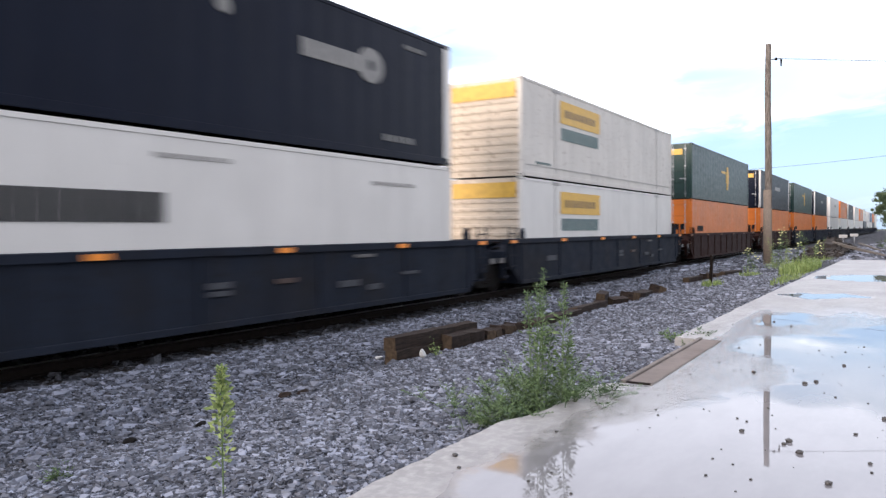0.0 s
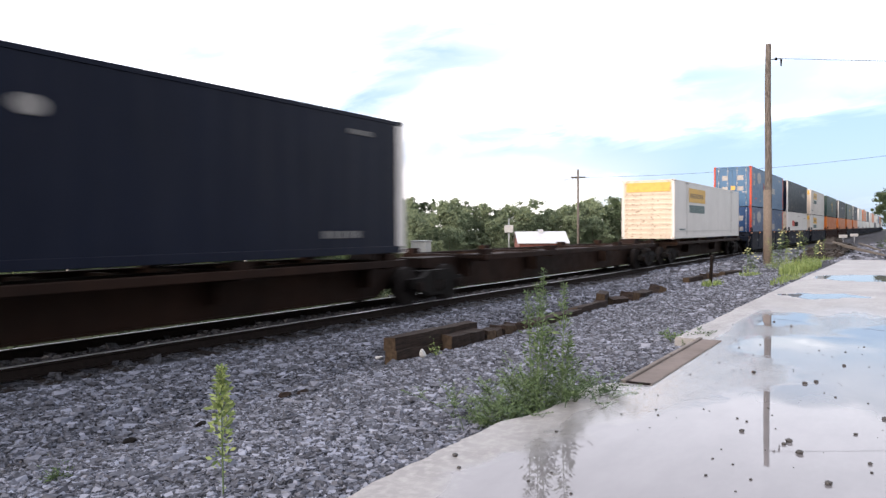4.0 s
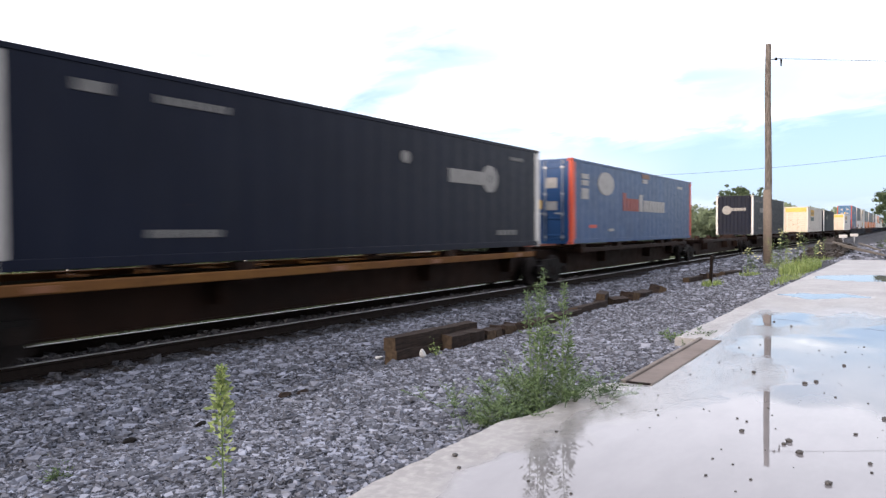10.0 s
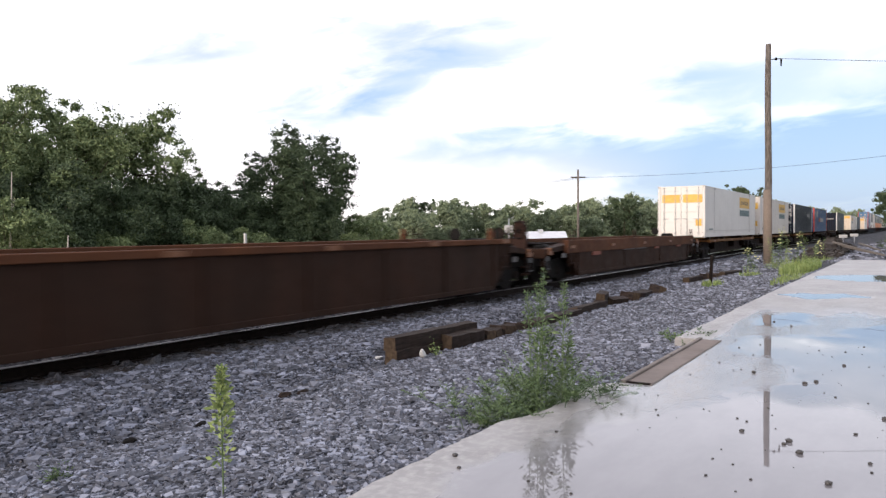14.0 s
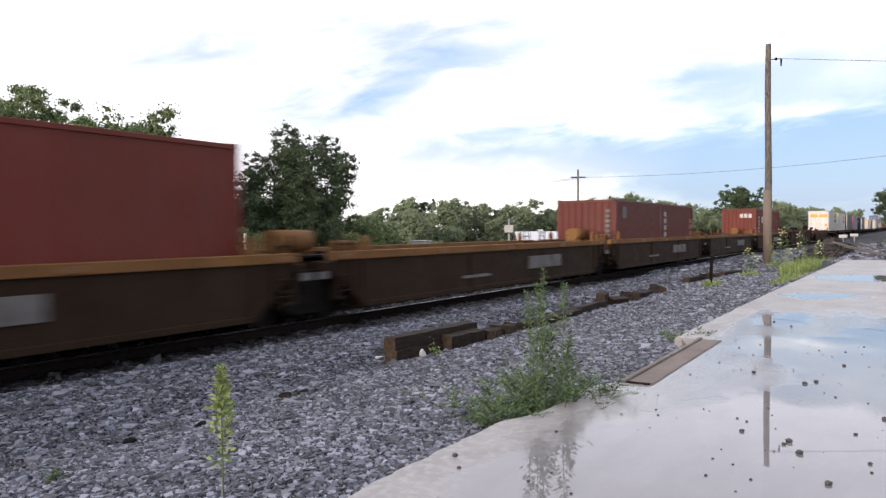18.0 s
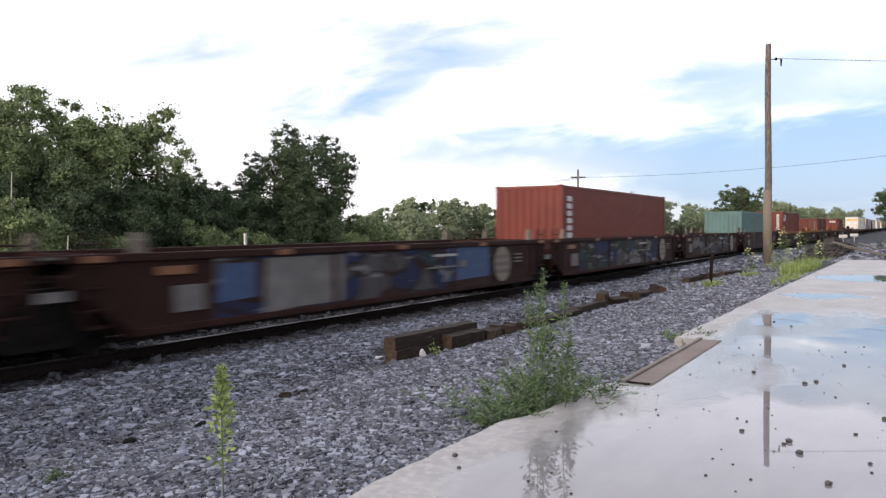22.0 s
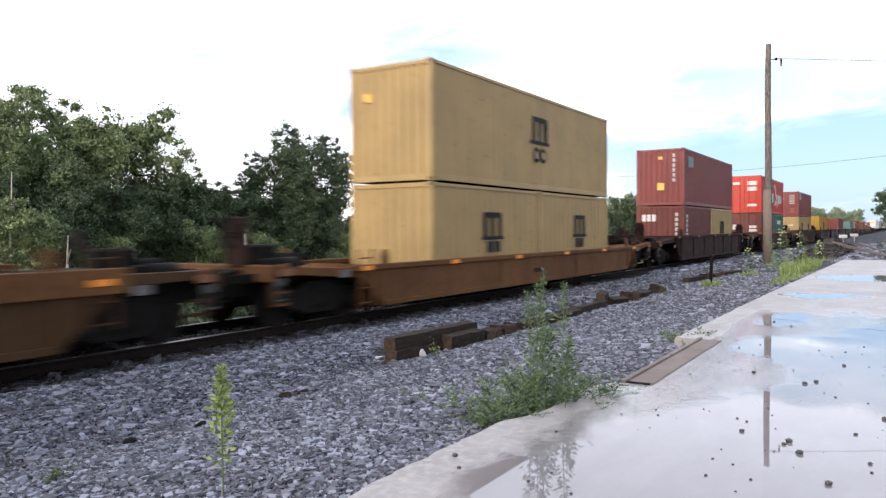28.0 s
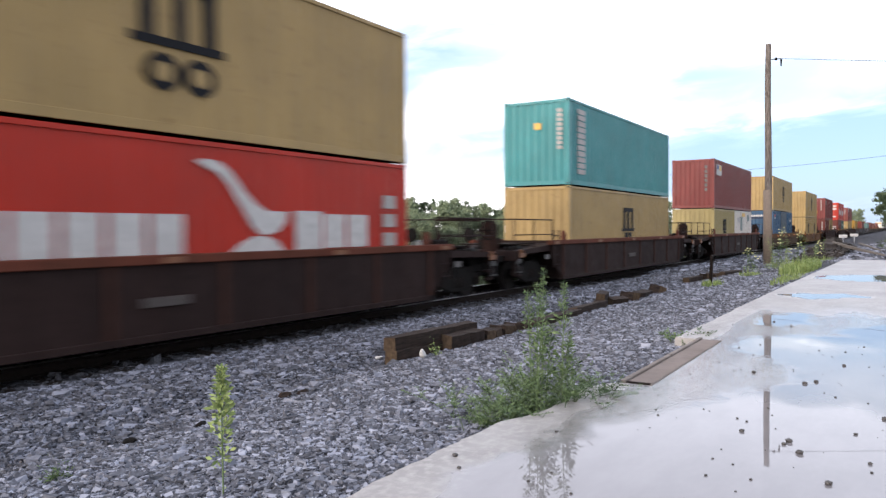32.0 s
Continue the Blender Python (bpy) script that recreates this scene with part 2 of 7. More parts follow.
def make_slab():
    k = Nodes("wet_concrete")
    wear = k.noise(1.1, 6, 0.6)
    c = k.ramp(wear, 0.3, 0.72, (0.19, 0.186, 0.182), (0.325, 0.320, 0.313))
    c = k.mix(k.ramp(k.noise(14.0, 6), 0.45, 0.75), c, (0.36, 0.35, 0.34))
    c = k.mix(k.math("MULTIPLY", k.ramp(k.noise(0.8, 6, 0.65, k.scaled((0.4, 1.3, 1.0), (1.7, 0.3, 0))), 0.5, 0.68), 0.5), c, (0.22, 0.205, 0.19))
    # standing water: round-edged pools; a damp tongue parts the two nearest
    sep = k.n.new("ShaderNodeSeparateXYZ")
    k.l.new(k.co, sep.inputs[0])
    wob = k.noise(1.5, 4, 0.5, k.scaled((1.0, 1.0, 1.0), (3.1, 7.4, 0)))
    wob2 = k.noise(1.5, 4, 0.5, k.scaled((1.0, 1.0, 1.0), (13.1, 2.4, 0)))
    px = k.math("ADD", sep.outputs["X"], k.math("MULTIPLY", k.math("SUBTRACT", wob, 0.5), 1.5))
    py = k.math("ADD", sep.outputs["Y"], k.math("MULTIPLY", k.math("SUBTRACT", wob2, 0.5), 0.8))
    depth = None
    for cx, cy, rx, ry in POOLS:
        a = k.math("DIVIDE", k.math("SUBTRACT", px, cx), rx)
        b = k.math("DIVIDE", k.math("SUBTRACT", py, cy), ry)
        d = k.math("MULTIPLY", k.math("SUBTRACT", 1.0, k.math("SQRT", k.math("ADD", k.math("MULTIPLY", a, a), k.math("MULTIPLY", b, b)))), min(rx, ry))
        depth = d if depth is None else k.math("MAXIMUM", depth, d)
    fine = k.math("MULTIPLY", k.math("SUBTRACT", k.noise(3.2, 6, 0.62), 0.5), 0.42)
    depth = k.math("ADD", depth, fine)
    wet = k.ramp(k.math("ADD", depth, 0.5), 0.38, 0.60)
    shore = k.math("SUBTRACT", 7.6, k.math("MULTIPLY", k.math("ADD", sep.outputs["Y"], fine), 3.4))
    beyond = k.math("ADD", 0.30, k.math("MULTIPLY", k.math("SUBTRACT", 14.5, px), 0.25))
    patch = k.math("MULTIPLY", k.math("SUBTRACT", k.noise(0.8, 5, 0.6, k.scaled((0.5, 1.4, 1.0), (5.0, 1.0, 0))), 0.5), 1.2)
    damp = k.ramp(k.math("ADD", k.math("MINIMUM", k.math("MINIMUM", shore, beyond), 1.0), patch), 0.15, 0.85)
    silt = k.ramp(k.noise(1.7, 5, 0.6, k.scaled((0.7, 1.6, 1.0))), 0.38, 0.66)
    c = k.mix(k.math("MULTIPLY", damp, 0.75), c, k.mix(silt, (0.128, 0.122, 0.120), (0.185, 0.182, 0.182)))
    c = k.mix(wet, c, k.mix(silt, (0.148, 0.144, 0.150), (0.178, 0.173, 0.180)))
    k.put(k.b.inputs["IOR"], 1.5)
    h = k.math("MULTIPLY", k.noise(40.0, 5), k.math("SUBTRACT", 1.0, wet))
    k.bump(h, 0.25, 0.01)
    rough = k.mix(wet, k.mix(damp, (0.55,) * 3, (0.06,) * 3), (0.018,) * 3)
    return k.done(c, rough, 0.0, 0.5)


SLAB = make_slab()


def make_wood(name, a, b, ax=(1.2, 9, 9)):
    k = Nodes(name)
    g = k.noise(3.0, 6, 0.6, k.scaled(ax))
    c = k.mix(k.ramp(g, 0.3, 0.7), a, b)
    c = k.mix(k.math("MULTIPLY", k.rand(), 0.4), c, tone(a, 0.7))
    k.bump(g, 0.6, 0.02)
    return k.done(c, 0.85, 0.0, 0.2)


TIE_WOOD = make_wood("old_sleeper_wood", (0.010, 0.0075, 0.0065), (0.044, 0.030, 0.023))
# sleeper wood again, blackened to carry the shade below the cars
TIE_TRACK = make_wood("shaded_sleeper_wood", (0.006, 0.005, 0.0045), (0.030, 0.022, 0.018))
TIE_END = make_wood("cut_sleeper_end", (0.030, 0.021, 0.015), (0.085, 0.060, 0.037), (6, 6, 6))
POLE_WOOD = make_wood("weathered_pole_wood", (0.050, 0.042, 0.037), (0.255, 0.228, 0.205), (6, 6, 1.1))
BOARD_WOOD = make_wood("grey_board_wood", (0.13, 0.105, 0.085), (0.27, 0.22, 0.18))
PLANK_WOOD = make_wood("grey_plank_wood", (0.075, 0.066, 0.058), (0.19, 0.172, 0.152))
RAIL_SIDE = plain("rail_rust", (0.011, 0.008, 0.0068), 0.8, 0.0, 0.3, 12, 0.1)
RAIL_TOP = plain("polished_rail_head", (0.42, 0.42, 0.43), 0.34, 1.0, 0.08, 30)
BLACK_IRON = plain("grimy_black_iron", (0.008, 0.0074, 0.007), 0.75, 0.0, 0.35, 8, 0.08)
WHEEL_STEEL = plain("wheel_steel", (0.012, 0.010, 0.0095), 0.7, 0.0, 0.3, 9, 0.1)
GALV = plain("dull_galvanised_steel", (0.35, 0.36, 0.37), 0.5, 0.6, 0.2, 8)


def make_leaf(name, a, b):
    k = Nodes(name)
    c = k.ramp(k.island(), 0.0, 1.0, a, b)
    c = k.mix(k.math("MULTIPLY", k.ramp(k.noise(0.5, 3), 0.4, 0.65), 0.5), c, tone(a, 0.8))
    k.put(k.b.inputs["Subsurface Weight"], 0.0)
    return k.done(c, 0.65, 0.0, 0.25)


LEAF_DARK = make_leaf("dark_tree_leaf", (0.036, 0.058, 0.031), (0.104, 0.145, 0.074))
LEAF_MID = make_leaf("green_tree_leaf", (0.085, 0.125, 0.056), (0.245, 0.305, 0.138))
# distance haze is mixed into this leaf colour: paler and greyer
LEAF_FAR = make_leaf("hazed_far_leaf", (0.115, 0.155, 0.098), (0.28, 0.335, 0.195))
LEAF_WEED = make_leaf("weed_leaf", (0.034, 0.066, 0.030), (0.145, 0.205, 0.088))
LEAF_PALE = make_leaf("pale_weed_leaf", (0.115, 0.175, 0.060), (0.32, 0.385, 0.15))
GRASS = make_leaf("grass_blade", (0.10, 0.16, 0.04), (0.27, 0.33, 0.12))
BARK = make_wood("tree_bark", (0.05, 0.04, 0.03), (0.15, 0.12, 0.09), (6, 6, 1))
FLOWER = plain("pale_yellow_flower", (0.62, 0.60, 0.28), 0.7)

# ---- mesh helpers ----


def box(bm, x0, x1, y0, y1, z0, z1, mi=0):
    v = [bm.verts.new(p) for p in ((x0, y0, z0), (x1, y0, z0), (x1, y1, z0), (x0, y1, z0), (x0, y0, z1), (x1, y0, z1), (x1, y1, z1), (x0, y1, z1))]
    for f in ((3, 2, 1, 0), (4, 5, 6, 7), (0, 1, 5, 4), (1, 2, 6, 5), (2, 3, 7, 6), (3, 0, 4, 7)):
        bm.faces.new([v[i] for i in f]).material_index = mi
    return v


def soft_box(bm, x0, x1, y0, y1, z0, z1, r=0.01, mi=0):
    """A box with bevelled edges."""
    v = box(bm, x0, x1, y0, y1, z0, z1, mi)
    edges = {e for a in v for e in a.link_edges}
    bmesh.ops.bevel(bm, geom=list(edges), offset=r, segments=1, affect="EDGES")


def rod(bm, a, b, r0, r1=None, seg=8, mi=0):
    """A tapered round bar from a to b."""
    a, b = Vector(a), Vector(b)
    r1 = r0 if r1 is None else r1
    q = (b - a).to_track_quat("Z", "Y")
    ring = []
    for p, r in ((a, r0), (b, r1)):
        ring.append([bm.verts.new(p + q @ Vector((r * math.cos(t), r * math.sin(t), 0))) for t in (2 * math.pi * i / seg for i in range(seg))])
    for i in range(seg):
        j = (i + 1) % seg
        f = bm.faces.new((ring[0][i], ring[0][j], ring[1][j], ring[1][i]))
        f.material_index, f.smooth = mi, seg > 5
    bm.faces.new(ring[0][::-1]).material_index = mi
    bm.faces.new(ring[1]).material_index = mi


def prism(bm, pts, y0, y1, mi=0):
    """A polygon in x, z pushed out from y0 to y1."""
    a = [bm.verts.new((x, y0, z)) for x, z in pts]
    b = [bm.verts.new((x, y1, z)) for x, z in pts]
    n = len(pts)
    bm.faces.new(a).material_index = mi
    bm.faces.new(b[::-1]).material_index = mi
    for i in range(n):
        bm.faces.new((a[(i + 1) % n], a[i], b[i], b[(i + 1) % n])).material_index = mi


def tube(bm, pts, radii, seg=12, mi=0):
    """One round bar through several points, standing upright."""
    rings = [[bm.verts.new(Vector(p) + Vector((r * math.cos(c), r * math.sin(c), 0))) for c in (2 * math.pi * i / seg for i in range(seg))] for p, r in zip(pts, radii)]
    for g, h in zip(rings, rings[1:]):
        for j in range(seg):
            f = bm.faces.new((g[j], g[(j + 1) % seg], h[(j + 1) % seg], h[j]))
            f.smooth, f.material_index = True, mi
    bm.faces.new(rings[-1])


def meshed(name, bm, *mats):
    me = bpy.data.meshes.new(name)
    bmesh.ops.recalc_face_normals(bm, faces=bm.faces[:])
    bm.to_mesh(me)
    bm.free()
    for m in mats:
        me.materials.append(m)
    return me


def part(name, bm, mat, parent=None, label=""):
    """Links a bmesh or a ready mesh as one object under a thing or a part."""
    me = bm if isinstance(bm, bpy.types.Mesh) else meshed(name, bm, *(mat if isinstance(mat, (tuple, list)) else (mat,)))
    ob = new(name, me)
    if parent is not None:
        ob.parent = parent
    if label:
        ob["label"] = label
    return ob


_kept = {}


def shared(key, build, *mats):
    """A mesh built once for each key."""
    if key not in _kept:
        bm = bmesh.new()
        build(bm)
        _kept[key] = meshed(str(key[0]), bm, *mats)
    return _kept[key]


def thing(name, label, category, group="", m=None):
    ob = tagged(new(name), label, category, group)
    ob.empty_display_size = 0.3
    if m is not None:
        ob.matrix_basis = m
    return ob


def arrays_mesh(name, verts, faces, mat):
    me = bpy.data.meshes.new(name)
    me.from_pydata(verts.tolist() if hasattr(verts, "tolist") else verts, [], faces.tolist() if hasattr(faces, "tolist") else faces)
    me.materials.append(mat)
    me.shade_flat()
    me.update()
    return me


# ---- ground, gravel, track ----
SLAB_Z, SLAB_EDGE, SLAB_END = 0.50, 2.50, 36.5
PROFILE = [(-400, 0.32), (-16, 0.32), (2.40, 0.38), (3.0, 0.30), (4.6, 0.13), (5.9, 0.03), (6.25, -0.03), (6.42, -0.12), (6.6, -0.09), (7.2, 0.02), (7.6, 0.04), (8.8, -0.01), (9.2, -0.06), (12.6, -0.05),
           (13.6, -0.30), (15.5, -0.75), (22, -1.2), (40, -2.0), (1600, -2.0)]


def ground_z(x, y):
    for (a, za), (b, zb) in zip(PROFILE, PROFILE[1:]):
        if y <= b:
            k = max(0.0, min(1.0, (y - a) / (b - a)))
            z = za + (zb - za) * k
            break
    else:
        z = PROFILE[-1][1]
    return z + 0.035 * noise.noise((x * 0.45, y * 0.6, 0.0)) if 2.4 < y < 9.2 else z


def build_ground():
    xs = [-400, -60, -20] + [-8 + 0.8 * i for i in range(64)] + [48, 60, 80, 120, 200, 400, 1500]
    ys = [-1500, -400, -16, -3, 2.3, 2.41] + [2.6 + 0.15 * i for i in range(48)] + [9.9, 11, 12, 12.6, 13.1, 13.6, 14.5, 15.5, 18, 22, 40, 60, 200, 1500]
    verts = [(x, y, ground_z(x, y)) for x in xs for y in ys]
    n = len(ys)
    faces, near = [], []
    for i in range(len(xs) - 1):
        for j in range(n - 1):
            faces.append((i * n + j, (i + 1) * n + j, (i + 1) * n + j + 1, i * n + j + 1))
            near.append(-4 < ys[j] < 13.4)
    me = arrays_mesh("ground", verts, faces, SOIL)
    me.materials.append(GRAVEL_BED)
    for p, g in zip(me.polygons, near):
        p.material_index, p.use_smooth = int(g), True
    tagged(new("ground", me), "grey gravel strip along the track with rough grass beyond", "ground", kind="structure")


build_ground()

_CORNERS = np.array([(a, b, c) for a in (-1, 1) for b in (-1, 1) for c in (-1, 1)], float) * 0.72
_SIDES = np.array([(0, 1, 3), (0, 3, 2), (4, 6, 7), (4, 7, 5), (0, 4, 5), (0, 5, 1), (2, 3, 7), (2, 7, 6), (0, 2, 6), (0, 6, 4), (1, 5, 7), (1, 7, 3)])


def quick_mesh(name, verts, tris, mat):
    """A mesh of triangles straight from two arrays."""
    me = bpy.data.meshes.new(name)
    n = len(tris)
    me.vertices.add(len(verts))
    me.vertices.foreach_set("co", np.ascontiguousarray(verts, dtype=np.float32).ravel())
    me.loops.add(n * 3)
    me.loops.foreach_set("vertex_index", np.ascontiguousarray(tris, dtype=np.int32).ravel())
    me.polygons.add(n)
    me.polygons.foreach_set("loop_start", np.arange(0, n * 3, 3, dtype=np.int32))
    me.materials.append(mat)
    me.update(calc_edges=True)
    me.shade_flat()
    return me


def stone_field(name, label, x0, x1, y0, y1, count, size, seed, mat=GRAVEL, sink=0.25, zoff=0.0, keep=None, heap=None):
    """Loose broken stones, each with its own size, turn and chipped corners, in one mesh."""
    rng = np.random.default_rng(seed)
    bv, bf = _CORNERS, _SIDES
    px, py = rng.uniform(x0, x1, count), rng.uniform(y0, y1, count)
    if keep is not None:
        ok = np.array([keep(a, b) for a, b in zip(px, py)])
        px, py = px[ok], py[ok]
        count = len(px)
    pz = np.array([ground_z(a, b) for a, b in zip(px, py)]) + zoff
    if heap is not None:
        pz = pz + np.array([heap(a, b) for a, b in zip(px, py)]) * rng.uniform(0.1, 1.0, count)
    r = size * np.exp(rng.normal(0, 0.42, count)) * 0.5
    shape = np.stack([rng.uniform(0.9, 1.7, count), rng.uniform(0.6, 1.05, count), rng.uniform(0.30, 0.72, count)], 1) * r[:, None]
    v = bv[None] * rng.uniform(0.32, 1.32, (count, len(bv), 3)) * shape[:, None, :]
    a, t = rng.uniform(0, 2 * np.pi, count), rng.normal(0, 0.50, count)
    ct, st, ca, sa = np.cos(t), np.sin(t), np.cos(a), np.sin(a)
    x, y, z = v[..., 0], v[..., 1], v[..., 2]
    y, z = y * ct[:, None] - z * st[:, None], y * st[:, None] + z * ct[:, None]
    x, y = x * ca[:, None] - y * sa[:, None], x * sa[:, None] + y * ca[:, None]
    v = np.stack([x + px[:, None], y + py[:, None], z + (pz + r * (0.5 - sink) + rng.uniform(-0.008, 0.012, count))[:, None]], -1)
    f = bf[None] + (np.arange(count) * len(bv))[:, None, None]
    me = quick_mesh(name, v.reshape(-1, 3), f.reshape(-1, 3), mat)
    return tagged(new(name, me), label, "gravel", kind="stuff")


stone_field("ballast_stones", "coarse grey crushed stone ballast beside the rails", 3.4, 13.0, 6.05, 9.08, 50000, 0.041, 3, GRAVEL_BALLAST)
stone_field("gravel_stones", "loose grey flaky gravel beside the concrete slab", 1.8, 7.0, 2.35, 5.9, 46000, 0.033, 4, sink=0.35, keep=lambda a, b: a > 0.47 * b)
stone_field("gravel_stones", "loose grey gravel past the tall weeds", 7.0, 14.0, 2.2, 5.9, 36000, 0.034, 14, sink=0.35)
stone_field("fine_gravel", "fine dirty gravel along the foot of the ballast", 2.6, 13.0, 5.3, 6.75, 19000, 0.027, 10, GRAVEL_FINE, sink=0.3)
stone_field("ballast_stones", "coarse grey crushed stone ballast farther along the rails", 13.0, 32.0, 6.05, 9.12, 26000, 0.052, 5, GRAVEL_BALLAST)
stone_field("gravel_stones", "loose grey gravel farther along the slab", 14.0, 32.0, 2.4, 6.6, 28000, 0.044, 6, sink=0.4)
stone_field("ballast_stones", "grey ballast stones between and beyond the rails", 4.0, 26.0, 8.9, 12.9, 9000, 0.075, 7, GRAVEL_DIRTY_SHADED, zoff=-0.02, keep=lambda a, b: not 10.1 < b < 11.4)
stone_field("ballast_stones", "pale dusty ballast stones between the rails", 4.0, 30.0, 10.08, 11.42, 5000, 0.068, 9, GRAVEL_MID, zoff=0.0)
stone_field("ballast_stones", "grey ballast far down the track", 32.0, 70.0, 3.2, 9.75, 9000, 0.13, 8)


# the rut's shadow line, laid as a broken strip of dark earthy stones
stone_field("fine_gravel", "dark earthy grit in the rut at the foot of the ballast", 3.4, 8.7, 6.30, 6.54, 2600, 0.028, 19, GRAVEL_MID, zoff=0.012, keep=lambda a, b: noise.noise((a * 1.6, b * 2.0, 5.0)) > -0.22)


def build_track():
    track = tagged(thing("railway_track", "single railway track on wooden sleepers in grey ballast", "railway track"), kind="structure")
    prof = [(-0.070, 0.0), (0.070, 0.0), (0.070, 0.012), (0.018, 0.03), (0.012, 0.12), (0.036, 0.135), (0.036, 0.168), (0.028, 0.178), (-0.028, 0.178), (-0.036, 0.168), (-0.036, 0.135), (-0.012, 0.12), (-0.018, 0.03), (-0.070, 0.012)]
    for side in (-1, 1):
        bm = bmesh.new()
        ends = []
        for x in (-70.0, 900.0):
            ends.append([bm.verts.new((x, TRACK_Y + side * 0.753 + u, RAIL_Z - 0.178 + w)) for u, w in prof])
        n = len(prof)
        for i in range(n):
            f = bm.faces.new((ends[0][i], ends[0][(i + 1) % n], ends[1][(i + 1) % n], ends[1][i]))
            f.material_index = 1 if i in (7, 8) else 0
        bm.faces.new(ends[0])
        bm.faces.new(ends[1])
        part("rail", bm, (RAIL_SIDE, RAIL_TOP), track, "rust-brown rail with a polished head")

    def sleeper(bm):
        soft_box(bm, -0.115, 0.115, -1.42, 1.42, -0.17, 0.0, 0.012)

    def plate(bm):
        soft_box(bm, -0.10, 0.10, -0.19, 0.19, 0.0, 0.014, 0.004)
        for u, w in ((-0.06, -0.11), (0.06, 0.11), (0.06, -0.11), (-0.06, 0.11)):
            box(bm, u - 0.012, u + 0.012, w - 0.014, w + 0.014, 0.014, 0.04)
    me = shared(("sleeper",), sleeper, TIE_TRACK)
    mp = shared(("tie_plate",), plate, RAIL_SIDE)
    rng = random.Random(5)
    for i in range(250):
        s = part("sleeper", me, None, track)
        s.matrix_basis = pose(-12 + i * 0.53 + rng.uniform(-0.02, 0.02), TRACK_Y + rng.uniform(-0.06, 0.06), RAIL_Z - 0.194 + rng.uniform(-0.004, 0.004), 0, 0, rng.uniform(-0.8, 0.8))
        if 10 < i < 75:
            for side in (-1, 1):
                part("tie_plate", mp, None, s).matrix_basis = pose(0, side * 0.753, 0.002)


build_track()


def build_slab():
    rng = random.Random(8)
    bm = bmesh.new()
    pts = []
    x = -12.0
    while x < SLAB_END:
        bite = 0.035 * noise.noise((x * 0.9, 3.0, 0)) + 0.022 * noise.noise((x * 4.1, 7.0, 0)) + 0.014 * noise.noise((x * 13.0, 1.0, 0))
        if 4.8 < x < 5.9:
            bite -= 0.15 * math.sin(math.pi * (x - 4.8) / 1.1)
        if 6.15 < x < 6.6:
            bite -= 0.30 * (x - 6.15) / 0.45
        if 6.6 <= x < 9.68:
            bite = -0.345
        if x > 17:
            bite -= 0.010 * (x - 17)
        pts.append((x, SLAB_EDGE + bite))
        x += 0.055 if 2 < x < 13 else 0.22 if x > 2 else 1.0
    pts.append((SLAB_END, SLAB_EDGE - 0.19))
    top = [bm.verts.new((a, b, SLAB_Z)) for a, b in pts]
    low = [bm.verts.new((a, b + 0.02, SLAB_Z - 0.32)) for a, b in pts]
    mid = [bm.verts.new((a, b + 0.015, SLAB_Z - 0.03 - 0.02 * rng.random())) for a, b in pts]
    back = [bm.verts.new((SLAB_END, -30, SLAB_Z)), bm.verts.new((-12, -30, SLAB_Z))]
    bm.faces.new(top + back)
    for r0, r1 in ((top, mid), (mid, low)):
        for i in range(len(pts) - 1):
            bm.faces.new((r0[i], r1[i], r1[i + 1], r0[i + 1]))
    e = [bm.verts.new((SLAB_END, -30, SLAB_Z - 0.32))]
    bm.faces.new((top[-1], low[-1], e[0], back[0]))
    ob = part("pavement", bm, SLAB)
    tagged(ob, "wide wet concrete slab with standing rain water", "concrete slab", kind="structure")


build_slab()

# ---- the train: colours ----
WHITE_P = paint("white_container_paint", (0.60, 0.585, 0.555), 0.05, 0.45, 0.16, 0.05)
WHITE_OLD = paint("stained_white_paint", (0.56, 0.53, 0.485), 0.35, 0.5, 0.35, 0.07)
# rust stains, plus the low sun's warm tint put into the paint
STAINED_SUNLIT_END = paint("stained_sunlit_white_end", (0.54, 0.46, 0.365), 0.42, 0.5, 0.45, 0.10)
NAVY_P = paint("dark_navy_paint", (0.0056, 0.0085, 0.0190), 0.0, 0.42, 0.15, 0.1, 0.085)
BLUE_P = paint("royal_blue_paint", (0.0172, 0.0560, 0.146), 0.05, 0.4, 0.2)
BLUE_LIGHT = paint("faded_blue_paint", (0.042, 0.116, 0.222), 0.08, 0.45, 0.3)
BLUE_BOX = paint("mid_blue_paint", (0.027, 0.074, 0.142), 0.15, 0.45, 0.3)
BLUE_PATCH = paint("deep_blue_patch", (0.0115, 0.030, 0.066), 0.05, 0.4, 0.2)
BROWN_P = paint("oxide_brown_paint", (0.098, 0.0210, 0.0155), 0.15, 0.5, 0.35)
MAROON_P = paint("maroon_paint", (0.150, 0.034, 0.031), 0.15, 0.5, 0.35)
BRICK_P = paint("brick_red_paint", (0.128, 0.0245, 0.0165), 0.15, 0.5, 0.3)
RED_P = paint("signal_red_paint", (0.350, 0.0215, 0.0100), 0.08, 0.42, 0.2)
ORANGE_P = paint("bright_orange_paint", (0.527, 0.1445, 0.02125), 0.05, 0.42, 0.2)
GREEN_P = paint("dark_green_paint", (0.014, 0.0364, 0.0336), 0.05, 0.42, 0.2)
GREEN_MID = paint("bottle_green_paint", (0.0225, 0.08625, 0.06375), 0.12, 0.45, 0.3)
AQUA_P = paint("faded_aqua_paint", (0.0819, 0.158, 0.1521), 0.25, 0.5, 0.4)
TEAL_P = paint("turquoise_paint", (0.040, 0.205, 0.215), 0.06, 0.42, 0.2)
